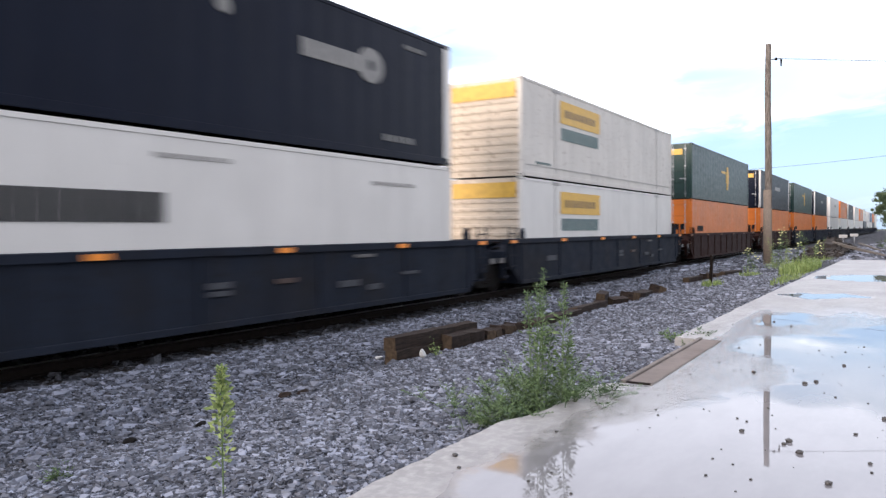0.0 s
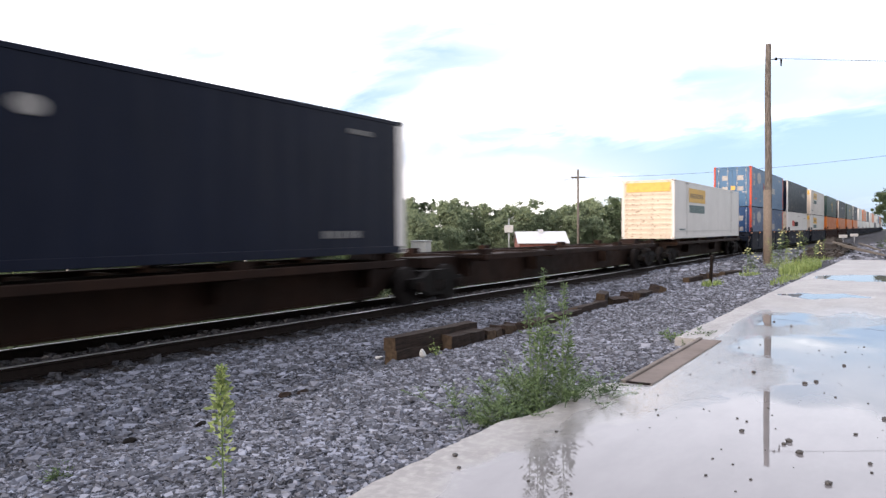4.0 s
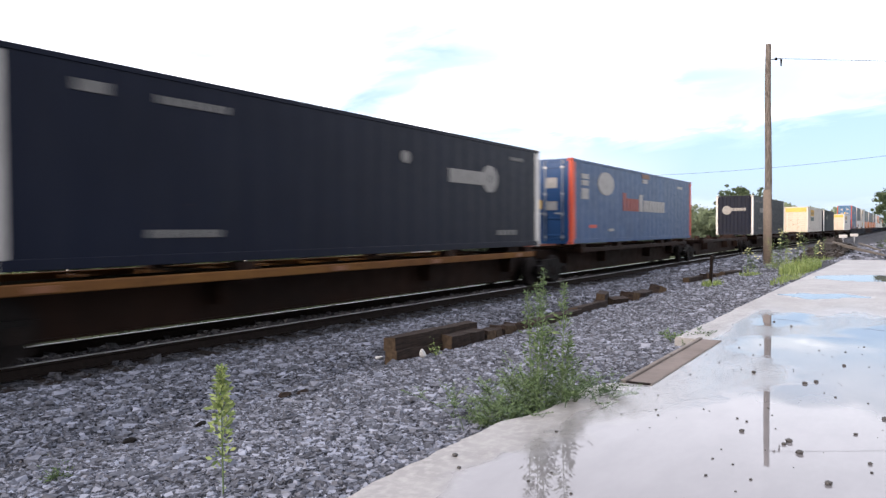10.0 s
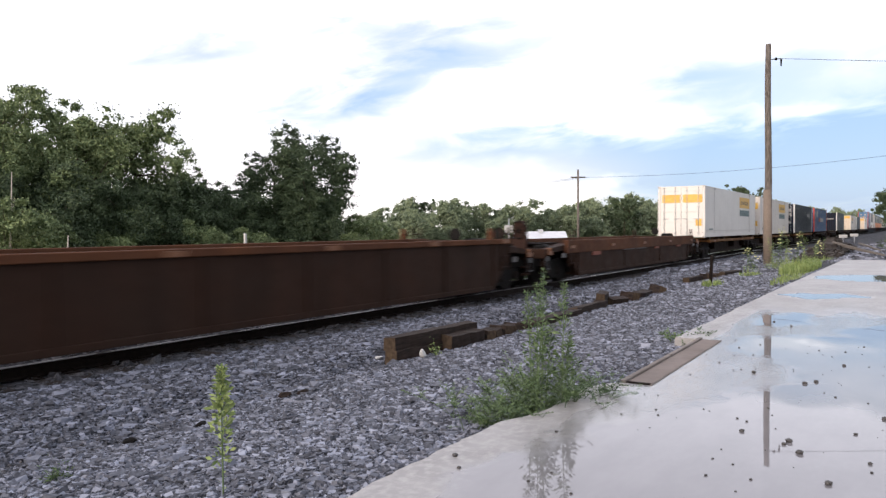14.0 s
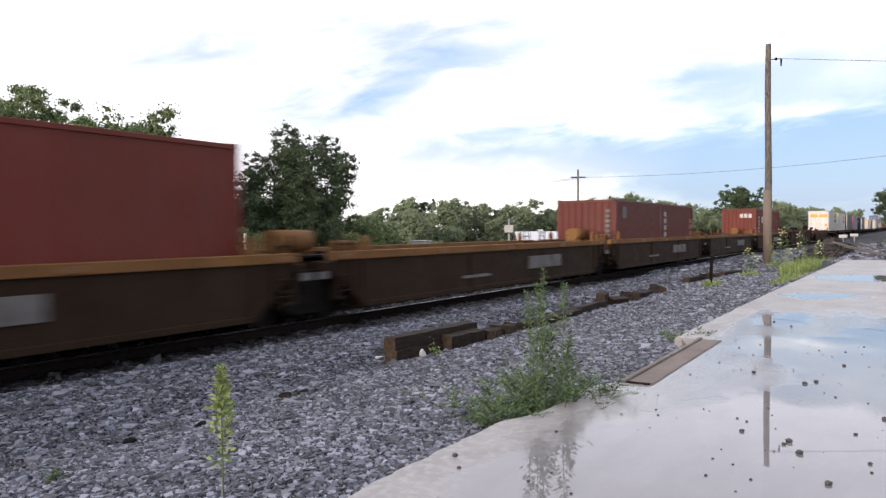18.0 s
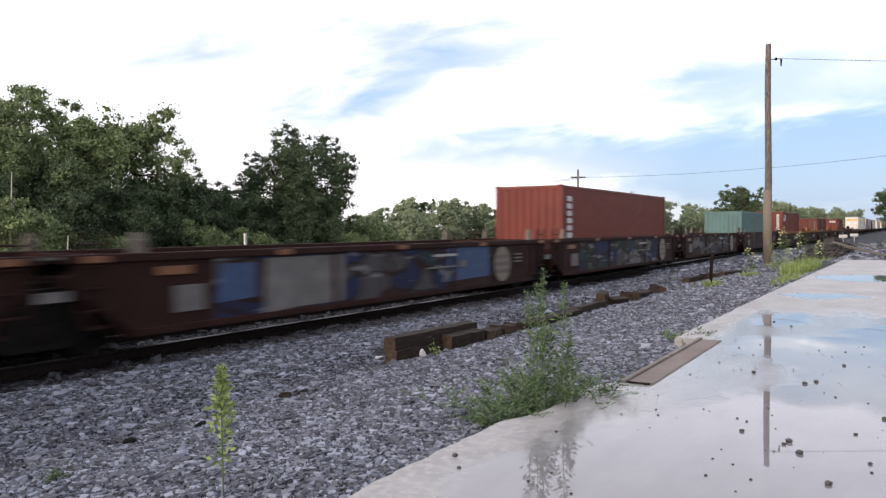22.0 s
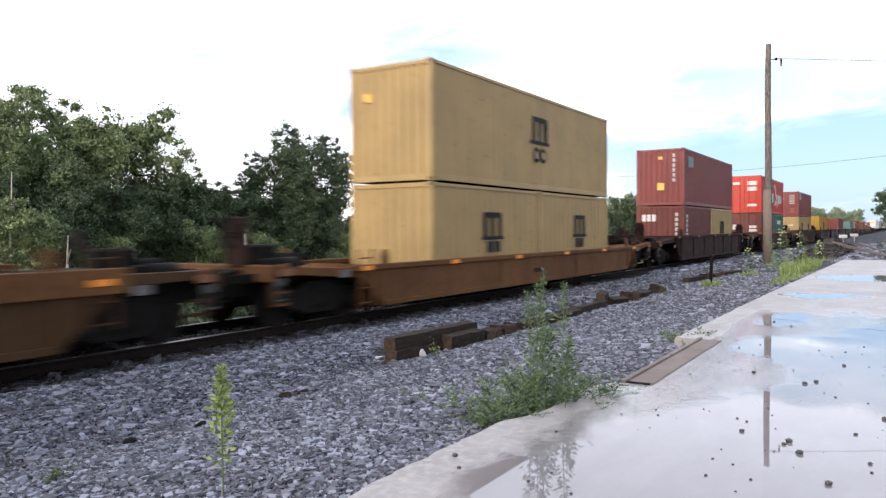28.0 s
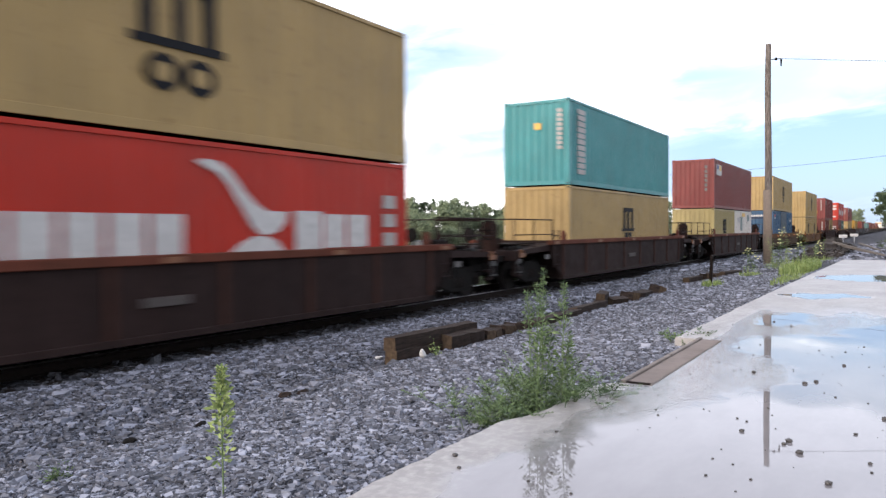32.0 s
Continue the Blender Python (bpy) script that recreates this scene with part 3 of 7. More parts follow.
YELLOW_P = paint("mustard_paint", (0.305, 0.216, 0.088), 0.26, 0.48, 0.35)
GOLD_P = paint("golden_yellow_paint", (0.3245, 0.1872, 0.03159), 0.2, 0.48, 0.35)
CREAM_P = paint("pale_mustard_paint", (0.277, 0.2278, 0.09851), 0.2, 0.48, 0.35)
SEAM_DARK = plain("dark_seam", (0.015, 0.014, 0.014), 0.8)
M_WHITE = plain("white_mark", (0.43, 0.43, 0.42), 0.55)
M_GREY = plain("grey_mark", (0.085, 0.135, 0.135), 0.55)
M_SILVER = plain("silver_mark", (0.29, 0.28, 0.265), 0.5)
M_DARK = plain("dark_mark", (0.009, 0.010, 0.013), 0.6, spec=0.1)
M_YELLOW = plain("yellow_mark", (0.56, 0.335, 0.045), 0.5)
M_RED = plain("red_mark", (0.42, 0.05, 0.03), 0.5)
M_ORANGE = plain("orange_mark", (0.75, 0.24, 0.015), 0.35)
M_DULL_AMBER = plain("dull_amber_mark", (0.15, 0.058, 0.02), 0.5)
M_PATCH = plain("worn_grey_patch", (0.105, 0.10, 0.098), 0.7, 0, 0.35, 3)
M_BLUE = plain("blue_mark", (0.022, 0.048, 0.17), 0.5)
M_OCHRE = plain("ochre_mark", (0.15, 0.085, 0.018), 0.5)
M_SEAM = plain("grey_seam", (0.42, 0.41, 0.39), 0.5)
M_FAINT = plain("faint_grey_lettering", (0.115, 0.115, 0.112), 0.55)
M_EMBLEM = plain("dull_silver_emblem", (0.19, 0.185, 0.175), 0.5)
M_RED_FADED = plain("faded_red_mark", (0.21, 0.045, 0.036), 0.55)
M_FAINT_BROWN = plain("faint_brown_stencil", (0.048, 0.040, 0.036), 0.7)
M_RUST = plain("rust_mark", (0.20, 0.06, 0.035), 0.7)
M_LIME = plain("leaf_green_mark", (0.16, 0.30, 0.09), 0.55)
M_GREEN = plain("green_mark", (0.04, 0.16, 0.10), 0.55)

M_RUST_POST = rusty("rust_stained_post", (0.048, 0.022, 0.016), (0.032, 0.016, 0.012), 0.5)
M_SLATE_GREY = plain("faint_slate_mark", (0.035, 0.038, 0.046), 0.7)
M_SLATE_RUST = plain("faint_rust_mark", (0.05, 0.030, 0.024), 0.7)
STEEL_BLUE = rusty("slate_blue_car_paint", (0.0140, 0.0182, 0.0285), (0.019, 0.0165, 0.015), 0.15)
SPINE_BROWN = rusty("rusted_spine_paint", (0.011, 0.0065, 0.005), (0.026, 0.013, 0.008), 0.5)
SPINE_YELLOW = rusty("faded_yellow_spine_paint", (0.150, 0.074, 0.021), (0.080, 0.034, 0.017), 0.45)
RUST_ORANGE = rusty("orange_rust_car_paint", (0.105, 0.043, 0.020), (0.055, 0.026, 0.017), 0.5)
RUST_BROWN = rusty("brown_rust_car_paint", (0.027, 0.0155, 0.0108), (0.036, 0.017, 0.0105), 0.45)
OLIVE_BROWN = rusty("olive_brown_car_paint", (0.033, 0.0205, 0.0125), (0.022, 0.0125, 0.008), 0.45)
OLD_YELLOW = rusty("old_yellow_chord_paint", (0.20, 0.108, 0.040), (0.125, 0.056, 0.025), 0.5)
BN_BROWN = rusty("maroon_brown_car_paint", (0.02976, 0.01248, 0.01056), (0.0216, 0.01152, 0.0096), 0.45)
DARK_BROWN = rusty("dark_brown_car_paint", (0.025, 0.0150, 0.0135), (0.0175, 0.0112, 0.0105), 0.45)
WARM_BROWN = rusty("warm_brown_car_paint", (0.036, 0.0185, 0.0140), (0.026, 0.0135, 0.0110), 0.45)
RED_RUST = rusty("red_rust_chord", (0.119, 0.0364, 0.0224), (0.077, 0.0315, 0.0196), 0.5)
# TAN_ORANGE darkened: shade on the sides below the chord, put into the paint
TAN_SHADE = rusty("shaded_tan_car_paint", (0.062, 0.036, 0.017), (0.040, 0.022, 0.012), 0.5)
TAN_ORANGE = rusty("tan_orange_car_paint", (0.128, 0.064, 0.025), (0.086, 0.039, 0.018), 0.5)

MOVING = []   # (thing, place along the train, height)


def on_train(ob, s, z=RAIL_Z):
    MOVING.append((ob, s, z))
    ob.matrix_basis = pose(s + SPEED * (0.0 - 16.0), TRACK_Y, z)
    return ob


# ---- containers ----


def corrugated(bm, length, z0, z1, y, pitch, depth, outward=-1):
    """A sheet folded into upright ribs, along x."""
    n = max(4, int(length / pitch))
    p = length / n
    xs, ys = [], []
    for i in range(n):
        b = -length / 2 + i * p
        for u, d in ((0.0, 0), (0.30, 0), (0.47, 1), (0.83, 1)):
            xs.append(b + u * p)
            ys.append(y - outward * depth * d)
    xs.append(length / 2)
    ys.append(y)
    lo = [bm.verts.new((a, b, z0)) for a, b in zip(xs, ys)]
    hi = [bm.verts.new((a, b, z1)) for a, b in zip(xs, ys)]
    for i in range(len(xs) - 1):
        bm.faces.new((lo[i], lo[i + 1], hi[i + 1], hi[i]))


def container(s, z, length, height, body, label, rear="plain", marks=(), ends=(), post=None, style="iso", group="containers on the train", side_mat=None):
    """One shipping box. rear: the end that trails. marks on the near side: (from the rear, to, low, high, material); ends: the same across the rear end from its near edge."""
    w = 2.438 if style == "iso" else 2.59
    hl, hw = length / 2, w / 2
    post = post or body
    dims = (round(length, 2), round(height, 2), style)
    box_ob = thing("shipping_container", label, "container", group)
    bn, pn = body.name, post.name

    def side(bm):
        corrugated(bm, length - 0.28, 0.15, height - 0.09, -hw + 0.014, 0.34 if style == "iso" else 0.61, 0.034 if style == "iso" else 0.004)

    me = shared(("side_wall", dims, bn), side, body)
    for d in (0, 180):
        part("side_wall", me, None, box_ob).rotation_euler = (0, 0, radians(d))

    def roof(bm):
        n = int(length / 0.55)
        for i in range(n):
            a = -hl + 0.06 + (length - 0.12) * i / n
            b = a + (length - 0.12) / n
            box(bm, a, b - 0.10, -hw + 0.05, hw - 0.05, height - 0.05, height - 0.018)
            box(bm, b - 0.10, b, -hw + 0.05, hw - 0.05, height - 0.055, height - 0.035)
    part("roof", shared(("roof", dims, bn), roof, body), None, box_ob)

    def base(bm):
        # one pressed floor with its cross members, cut as a comb
        n = int(length / 0.6)
        pts = [(hl - 0.1, 0.155), (-hl + 0.1, 0.155)]
        for i in range(n + 1):
            x = -hl + 0.2 + (length - 0.4) * i / n
            pts += [(x - 0.025, 0.13), (x - 0.025, 0.03), (x + 0.025, 0.03), (x + 0.025, 0.13)]
        prism(bm, pts[::-1], -hw + 0.06, hw - 0.06)
    part("floor", shared(("floor", dims), base, BLACK_IRON), None, box_ob)

    def rails(bm, lo, hi, t):
        soft_box(bm, -hl + 0.14, hl - 0.14, -hw, -hw + t, lo, hi, 0.006)
    top = shared(("top_rail", dims, bn), lambda bm: rails(bm, height - 0.10, height - 0.02, 0.06), body)
    low = shared(("bottom_rail", dims, bn), lambda bm: rails(bm, 0.02, 0.17, 0.05), body)
    for nm, me in (("top_rail", top), ("bottom_rail", low)):
        for d in (0, 180):
            part(nm, me, None, box_ob).rotation_euler = (0, 0, radians(d))

    pw = 0.15 if style == "iso" else 0.30

    def cpost(bm):
        soft_box(bm, -hl + 0.003, -hl + pw, -hw + 0.001, -hw + 0.12, 0.118, height - 0.118, 0.01)

    def cast(bm):
        soft_box(bm, -hl, -hl + 0.178, -hw, -hw + 0.162, 0.0, 0.118, 0.008, 0)
        zz = 0.059
        box(bm, -hl + 0.05, -hl + 0.12, -hw - 0.002, -hw + 0.01, zz - 0.032, zz + 0.032, 1)
        box(bm, -hl - 0.002, -hl + 0.01, -hw + 0.05, -hw + 0.11, zz - 0.032, zz + 0.032, 1)
    mp = shared(("corner_post", dims, pn), cpost, post)
    mc = shared(("corner_castings", dims, pn), cast, post, SEAM_DARK)
    for sx, sy in ((1, 1), (-1, 1), (1, -1), (-1, -1)):
        part("corner_post", mp, None, box_ob).scale = (sx, sy, 1)
        for up in (0.0, height - 0.118):
            c = part("corner_casting", mc, None, box_ob)
            c.scale, c.location = (sx, sy, 1), (0, 0, up)

    def end_plain(bm):
        corrugated(bm, w - 0.24, 0.14, height - 0.10, -hl + 0.02, 0.26, 0.04)
        bmesh.ops.rotate(bm, verts=bm.verts[:], cent=(0, 0, 0), matrix=Matrix.Rotation(radians(-90), 3, "Z"))
        box(bm, -hl + 0.004, -hl + 0.07, -hw + 0.1, hw - 0.1, 0.02, 0.16)
        box(bm, -hl + 0.004, -hl + 0.07, -hw + 0.1, hw - 0.1, height - 0.12, height - 0.02)

    me = shared(("end_wall", dims, bn), end_plain, body)
    part("end_wall", me, None, box_ob).rotation_euler = (0, 0, radians(180))
    if rear == "plain":
        part("end_wall", me, None, box_ob)
    elif rear == "doors":
        def leaf(bm):
            soft_box(bm, -hl + 0.02, -hl + 0.07, -hw + 0.13, -0.008, 0.14, height - 0.11, 0.01)

        def door_rib(bm):
            soft_box(bm, -hl + 0.004, -hl + 0.022, -hw + 0.2, -0.10, -0.035, 0.035, 0.005)

        def bars(bm):
            rod(bm, (-hl - 0.012, 0, 0.10), (-hl - 0.012, 0, height - 0.06), 0.018, seg=6)
            for zz in (0.25, 1.0, 1.7, height - 0.3):
                box(bm, -hl - 0.03, -hl + 0.02, -0.05, 0.05, zz - 0.03, zz + 0.03)
            box(bm, -hl - 0.045, -hl - 0.025, -0.04, 0.26, 1.02, 1.07)

        def frame_(bm):
            box(bm, -hl + 0.004, -hl + 0.10, -hw + 0.1, hw - 0.1, 0.02, 0.14)
            box(bm, -hl + 0.004, -hl + 0.10, -hw + 0.1, hw - 0.1, height - 0.115, height - 0.02)
            box(bm, -hl + 0.03, -hl + 0.10, -0.007, 0.007, 0.14, height - 0.11, 1)
        part("end_frame", shared(("end_frame", dims, bn), frame_, body, SEAM_DARK), None, box_ob)
        ml = shared(("door", dims, bn), leaf, body)
        mb = shared(("locking_bar", dims, bn), bars, GALV if style == "dom" else body)
        for sy in (1, -1):
            door = part("door", ml, None, box_ob)
            door.scale = (1, sy, 1)
            for i in range(5):
                part("rib", shared(("door_rib", dims, bn), door_rib, body), None, door).location = (0, 0, 0.30 + (height - 0.6) * i / 4)
            for y in (-hw + 0.35, -0.32):
                part("locking_bar", mb, None, door).location = (0, y, 0)
    else:   # ribbed shutter-like end of the white boxes
        def ribs(bm):
            box(bm, -hl + 0.03, -hl + 0.08, -hw + 0.1, hw - 0.1, 0.02, height - 0.02)

        def rib(bm):
            soft_box(bm, -hl + 0.004, -hl + 0.04, -hw + 0.14, hw - 0.14, -0.055, 0.055, 0.012)
        wall = part("end_wall", shared(("ribbed_end", dims), ribs, STAINED_SUNLIT_END), None, box_ob)
        n = 9
        for i in range(n):
            part("rib", shared(("end_rib", dims), rib, STAINED_SUNLIT_END), None, wall).location = (0, 0, 0.25 + (height - 0.95) * i / (n - 1))

    for i, (u0, u1, v0, v1, m, *disc) in enumerate(marks):
        bm = bmesh.new()
        # a mark over an earlier one lies a little farther out
        out = -hw - 0.003 - 0.0025 * sum(u0 < b[1] and b[0] < u1 and v0 < b[3] and b[2] < v1 for b in marks[:i])
        if disc:
            turns = [2 * math.pi * k / 22 for k in range(22)]
            prism(bm, [(-hl + (u0 + u1) / 2 + (u1 - u0) / 2 * math.cos(c), (v0 + v1) / 2 - (v1 - v0) / 2 * math.sin(c)) for c in turns], out, -hw + 0.013)
        else:
            soft_box(bm, -hl + u0, -hl + u1, out, -hw + 0.013, v0, v1, 0.002)
        part("side_mark", bm, m, box_ob)
    for u0, u1, v0, v1, m, *disc in ends:
        bm = bmesh.new()
        if disc:
            rod(bm, (-hl - 0.006, -hw + (u0 + u1) / 2, (v0 + v1) / 2), (-hl + 0.012, -hw + (u0 + u1) / 2, (v0 + v1) / 2), (u1 - u0) / 2, seg=20)
            part("end_mark", bm, m, box_ob)
            continue
        soft_box(bm, -hl - 0.006, -hl + 0.012, -hw + u0, -hw + u1, v0, v1, 0.002)
        part("end_mark", bm, m, box_ob)
    return on_train(box_ob, s, z)


def letters(u0, u1, v0, v1, m, n, gap=0.25):
    """A row of plain bars that stands for a word."""
    p = (u1 - u0) / n
    return [(u0 + i * p, u0 + i * p + p * (1 - gap), v0, v1, m) for i in range(n)]


def column(u0, u1, v0, v1, m, n, gap=0.3):
    p = (v1 - v0) / n
    return [(u0, u1, v0 + i * p, v0 + i * p + p * (1 - gap), m) for i in range(n)]


def arch_mark(u, v, k, m=M_DARK):
    """A square arch with a middle bar, over a short row of bars."""
    w = 1.5 * k
    u -= 0.25 * k
    a = [(u, u + 0.18 * w, v, v + k, m), (u + 0.42 * w, u + 0.58 * w, v, v + 0.8 * k, m), (u + 0.82 * w, u + w, v, v + k, m),
         (u + 0.18 * w, u + 0.82 * w, v + 0.8 * k, v + k, m), (u - 0.12 * w, u + 1.12 * w, v - 0.14 * k, v, m)]
    return a


def ring_pair(u0, u1, v0, v1, body):
    """Two dark upright rings side by side."""
    w = (u1 - u0) / 2
    out = []
    for a in (u0, u0 + w):
        out += [(a, a + 0.92 * w, v0, v1, M_DARK, 1), (a + 0.22 * w, a + 0.70 * w, v0 + 0.24 * (v1 - v0), v1 - 0.24 * (v1 - v0), body, 1)]
    return out


def blob(parent, x, z, rx, rz, m, y, turn, name="spray_paint"):
    """A flat rounded patch of spray paint on a car side."""
    bm = bmesh.new()
    n = 14
    c, s_ = math.cos(turn), math.sin(turn)
    pts = []
    for i in range(n):
        a = -2 * math.pi * i / n
        u, w = rx * math.cos(a) * (1 + 0.22 * math.sin(3 * a + x)), rz * math.sin(a)
        pts.append((x + u * c - w * s_, min(1.30, max(0.32, z + u * s_ + w * c))))
    prism(bm, pts, y, y + 0.02)
    part(name, bm, m, parent)


# ---- trucks and car bodies ----


def truck(parent, x, z=0.0):
    """A two-axle freight truck: side frames, bolster and springs; wheels and axles under it."""
    def frame_(bm):
        for sy in (-1, 1):
            y0, y1 = sy * 0.93, sy * 1.10
            y0, y1 = min(y0, y1), max(y0, y1)
            prism(bm, [(-1.12, 0.40), (-0.80, 0.36), (-0.45, 0.20), (0.45, 0.20), (0.80, 0.36), (1.12, 0.40), (1.12, 0.62), (0.7, 0.64), (0.35, 0.80), (-0.35, 0.80), (-0.7, 0.64), (-1.12, 0.62)], y0, y1)
            for i in range(-1, 2):
                rod(bm, (i * 0.16, sy * 1.05, 0.28), (i * 0.16, sy * 1.05, 0.60), 0.07, seg=8, mi=1)
            for x_ in (-0.89, 0.89):
                rod(bm, (x_, sy * 1.08, 0.44), (x_, sy * 1.19, 0.44), 0.12, seg=10, mi=1)
        box(bm, -0.2, 0.2, -1.12, 1.12, 0.56, 0.76)

    def wheel(bm):
        rod(bm, (0, -0.07, 0), (0, 0.07, 0), 0.445, seg=24)
        rod(bm, (0, 0.065, 0), (0, 0.10, 0), 0.475, seg=24)
        rod(bm, (0, -0.10, 0), (0, -0.06, 0), 0.15, seg=12)
        rod(bm, (0, -0.085, 0), (0, -0.069, 0), 0.36, 0.36, seg=20)

    def axle(bm):
        rod(bm, (0, -1.1, 0), (0, 1.1, 0), 0.085, seg=10)
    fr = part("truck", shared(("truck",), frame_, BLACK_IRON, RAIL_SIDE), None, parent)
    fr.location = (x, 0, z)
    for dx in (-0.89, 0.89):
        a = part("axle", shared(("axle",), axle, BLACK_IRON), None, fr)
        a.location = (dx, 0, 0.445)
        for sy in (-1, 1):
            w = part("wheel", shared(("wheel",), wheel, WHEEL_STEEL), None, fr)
            w.location, w.rotation_euler = (dx, sy * 0.74, 0.445), (0, 0, radians(180 if sy > 0 else 0))


def coupler(parent, x, d):
    def build(bm):
        soft_box(bm, -0.1, 0.75, -0.09, 0.09, 0.78, 0.96, 0.02)
        soft_box(bm, 0.62, 0.92, -0.16, 0.14, 0.74, 1.0, 0.03)
        rod(bm, (0.1, 0.35, 0.75), (0.7, 0.28, 0.45), 0.03, seg=6)
    c = part("coupler", shared(("coupler",), build, BLACK_IRON), None, parent)
    c.location, c.rotation_euler = (x, 0, 0), (0, 0, 0 if d > 0 else radians(180))


def end_kit(car, hw, hl, top, side_m, chord_m, joint):
    """Ladders, hoses, brake gear and walkways at the two ends of a well car."""
    def ladder(bm):
        for x in (-0.21, 0.21):
            box(bm, x - 0.02, x + 0.02, -0.02, 0.02, -0.75, 0.42)
        for i in range(4):
            rod(bm, (-0.21, 0, -0.66 + 0.30 * i), (0.21, 0, -0.66 + 0.30 * i), 0.016, seg=5)

    def hose(bm):
        pts = [Vector((0.0, 0, 0.0)), Vector((0.22, 0.02, -0.10)), Vector((0.40, 0.04, -0.30)), Vector((0.62, 0.0, -0.34)), Vector((0.85, -0.03, -0.22))]
        for a, b in zip(pts, pts[1:]):
            rod(bm, a, b, 0.032, seg=6)

    def casting(bm):
        prism(bm, [(-1.5, 0.52), (0.05, 0.62), (0.05, 1.02), (-0.6, 1.10), (-1.5, 1.06)], -0.62, 0.62)
        for y in (-1.0, 0.85):
            prism(bm, [(-1.3, 0.80), (0.0, 0.86), (0.0, 1.0), (-1.3, 1.04)], y, y + 0.15)
        rod(bm, (-0.7, -1.18, 0.98), (-0.7, 1.18, 0.98), 0.05, seg=6)

    def walkway(bm):
        pts = [(0.9, 0.04), (-0.9, 0.04)]
        for i in range(9):
            x = -0.9 + 0.2 * i
            pts += [(x, 0.0), (x + 0.14, 0.0), (x + 0.14, 0.025), (x + 0.2, 0.025)]
        prism(bm, pts[:-1][::-1], -0.85, 0.85)

    def cylinder(bm):
        rod(bm, (-0.35, 0, 0), (0.25, 0, 0), 0.14, seg=12)
        rod(bm, (0.25, 0, 0), (0.55, 0, 0), 0.03, seg=6)
        soft_box(bm, -0.55, -0.36, -0.10, 0.10, -0.12, 0.12, 0.02)

    def stand(bm):
        soft_box(bm, -0.06, 0.06, -0.22, 0.22, 0.0, 0.80, 0.015)
        soft_box(bm, -0.10, 0.10, -0.17, 0.17, 0.52, 0.90, 0.03)

    def wheel_(bm):
        for i in range(12):
            a, b = 2 * math.pi * i / 12, 2 * math.pi * (i + 1) / 12
            rod(bm, (0, 0.27 * math.cos(a), 0.27 * math.sin(a)), (0, 0.27 * math.cos(b), 0.27 * math.sin(b)), 0.018, seg=5)
        for i in range(4):
            a = math.pi * i / 4
            rod(bm, (0, -0.26 * math.cos(a), -0.26 * math.sin(a)), (0, 0.26 * math.cos(a), 0.26 * math.sin(a)), 0.012, seg=4)

    def plate_(bm):
        soft_box(bm, -0.16, 0.16, -0.012, 0.012, -0.06, 0.06, 0.004)
        box(bm, -0.03, 0.03, -0.005, 0.12, 0.0, 0.16)

    def step_(bm):
        soft_box(bm, -0.15, 0.15, -0.03, 0.03, 0.26, 0.40, 0.02)
        for x in (-0.13, 0.11):
            box(bm, x, x + 0.02, -0.02, 0.02, 0.0, 0.28)
        box(bm, -0.13, 0.13, -0.05, 0.05, 0.0, 0.03)

    def tag(bm):
        soft_box(bm, -0.14, 0.14, -0.008, 0.008, -0.07, 0.07, 0.003)

    for sgn, jn in ((-1, joint[0]), (1, joint[1])):
        turn = (0, 0, 0 if sgn > 0 else math.pi)
        for sy in (-1, 1):
            part("ladder", shared(("ladder", side_m.name), ladder, side_m), None, car).location = (sgn * (hw + 0.62), sy * 1.46, top - 0.10)
        c = part("end_casting", shared(("end_casting",), casting, BLACK_IRON), None, car)
        c.location, c.rotation_euler = (sgn * hl, 0, 0), turn
        part("walkway", shared(("walkway",), walkway, RAIL_SIDE), None, car).location = (sgn * (hl - (1.1 if jn else 1.9)), 0, top - 0.12)
        h = part("air_hose", shared(("air_hose",), hose, BLACK_IRON), None, car, "black rubber air hose")
        h.location, h.rotation_euler = (sgn * (hl - 0.6), -0.55, 0.84), turn
        part("brake_cylinder", shared(("brake_cylinder",), cylinder, BLACK_IRON), None, car).location = (sgn * (hl - 1.2), -0.98, 1.14)
        part("warning_tag", shared(("warning_tag",), tag, M_PATCH), None, car, "small pale painted tag").location = (sgn * (hw + 1.25), -1.44, 0.92)
        if jn:
            continue
        amber = part("end_reflector", shared(("end_reflector",), plate_, M_DULL_AMBER), None, car, "amber reflector plate")
        amber.location = (sgn * (hl - 0.75), -1.425, 1.02)
        step = part("sill_step", shared(("sill_step",), step_, plain("dull_step_steel", (0.030, 0.030, 0.031), 0.5)), None, car, "pale steel step bracket")
        step.location = (sgn * (hl - 0.62), -1.36, 0.52)
        if sgn < 0:
            st = part("brake_stand", shared(("brake_stand",), stand, WARM_BROWN), None, car)
            st.location = (-hl + 0.42, -0.55, 1.12)
            w = part("brake_wheel", shared(("brake_wheel",), wheel_, BLACK_IRON), None, st)
            w.location = (-0.16, 0, 0.62)


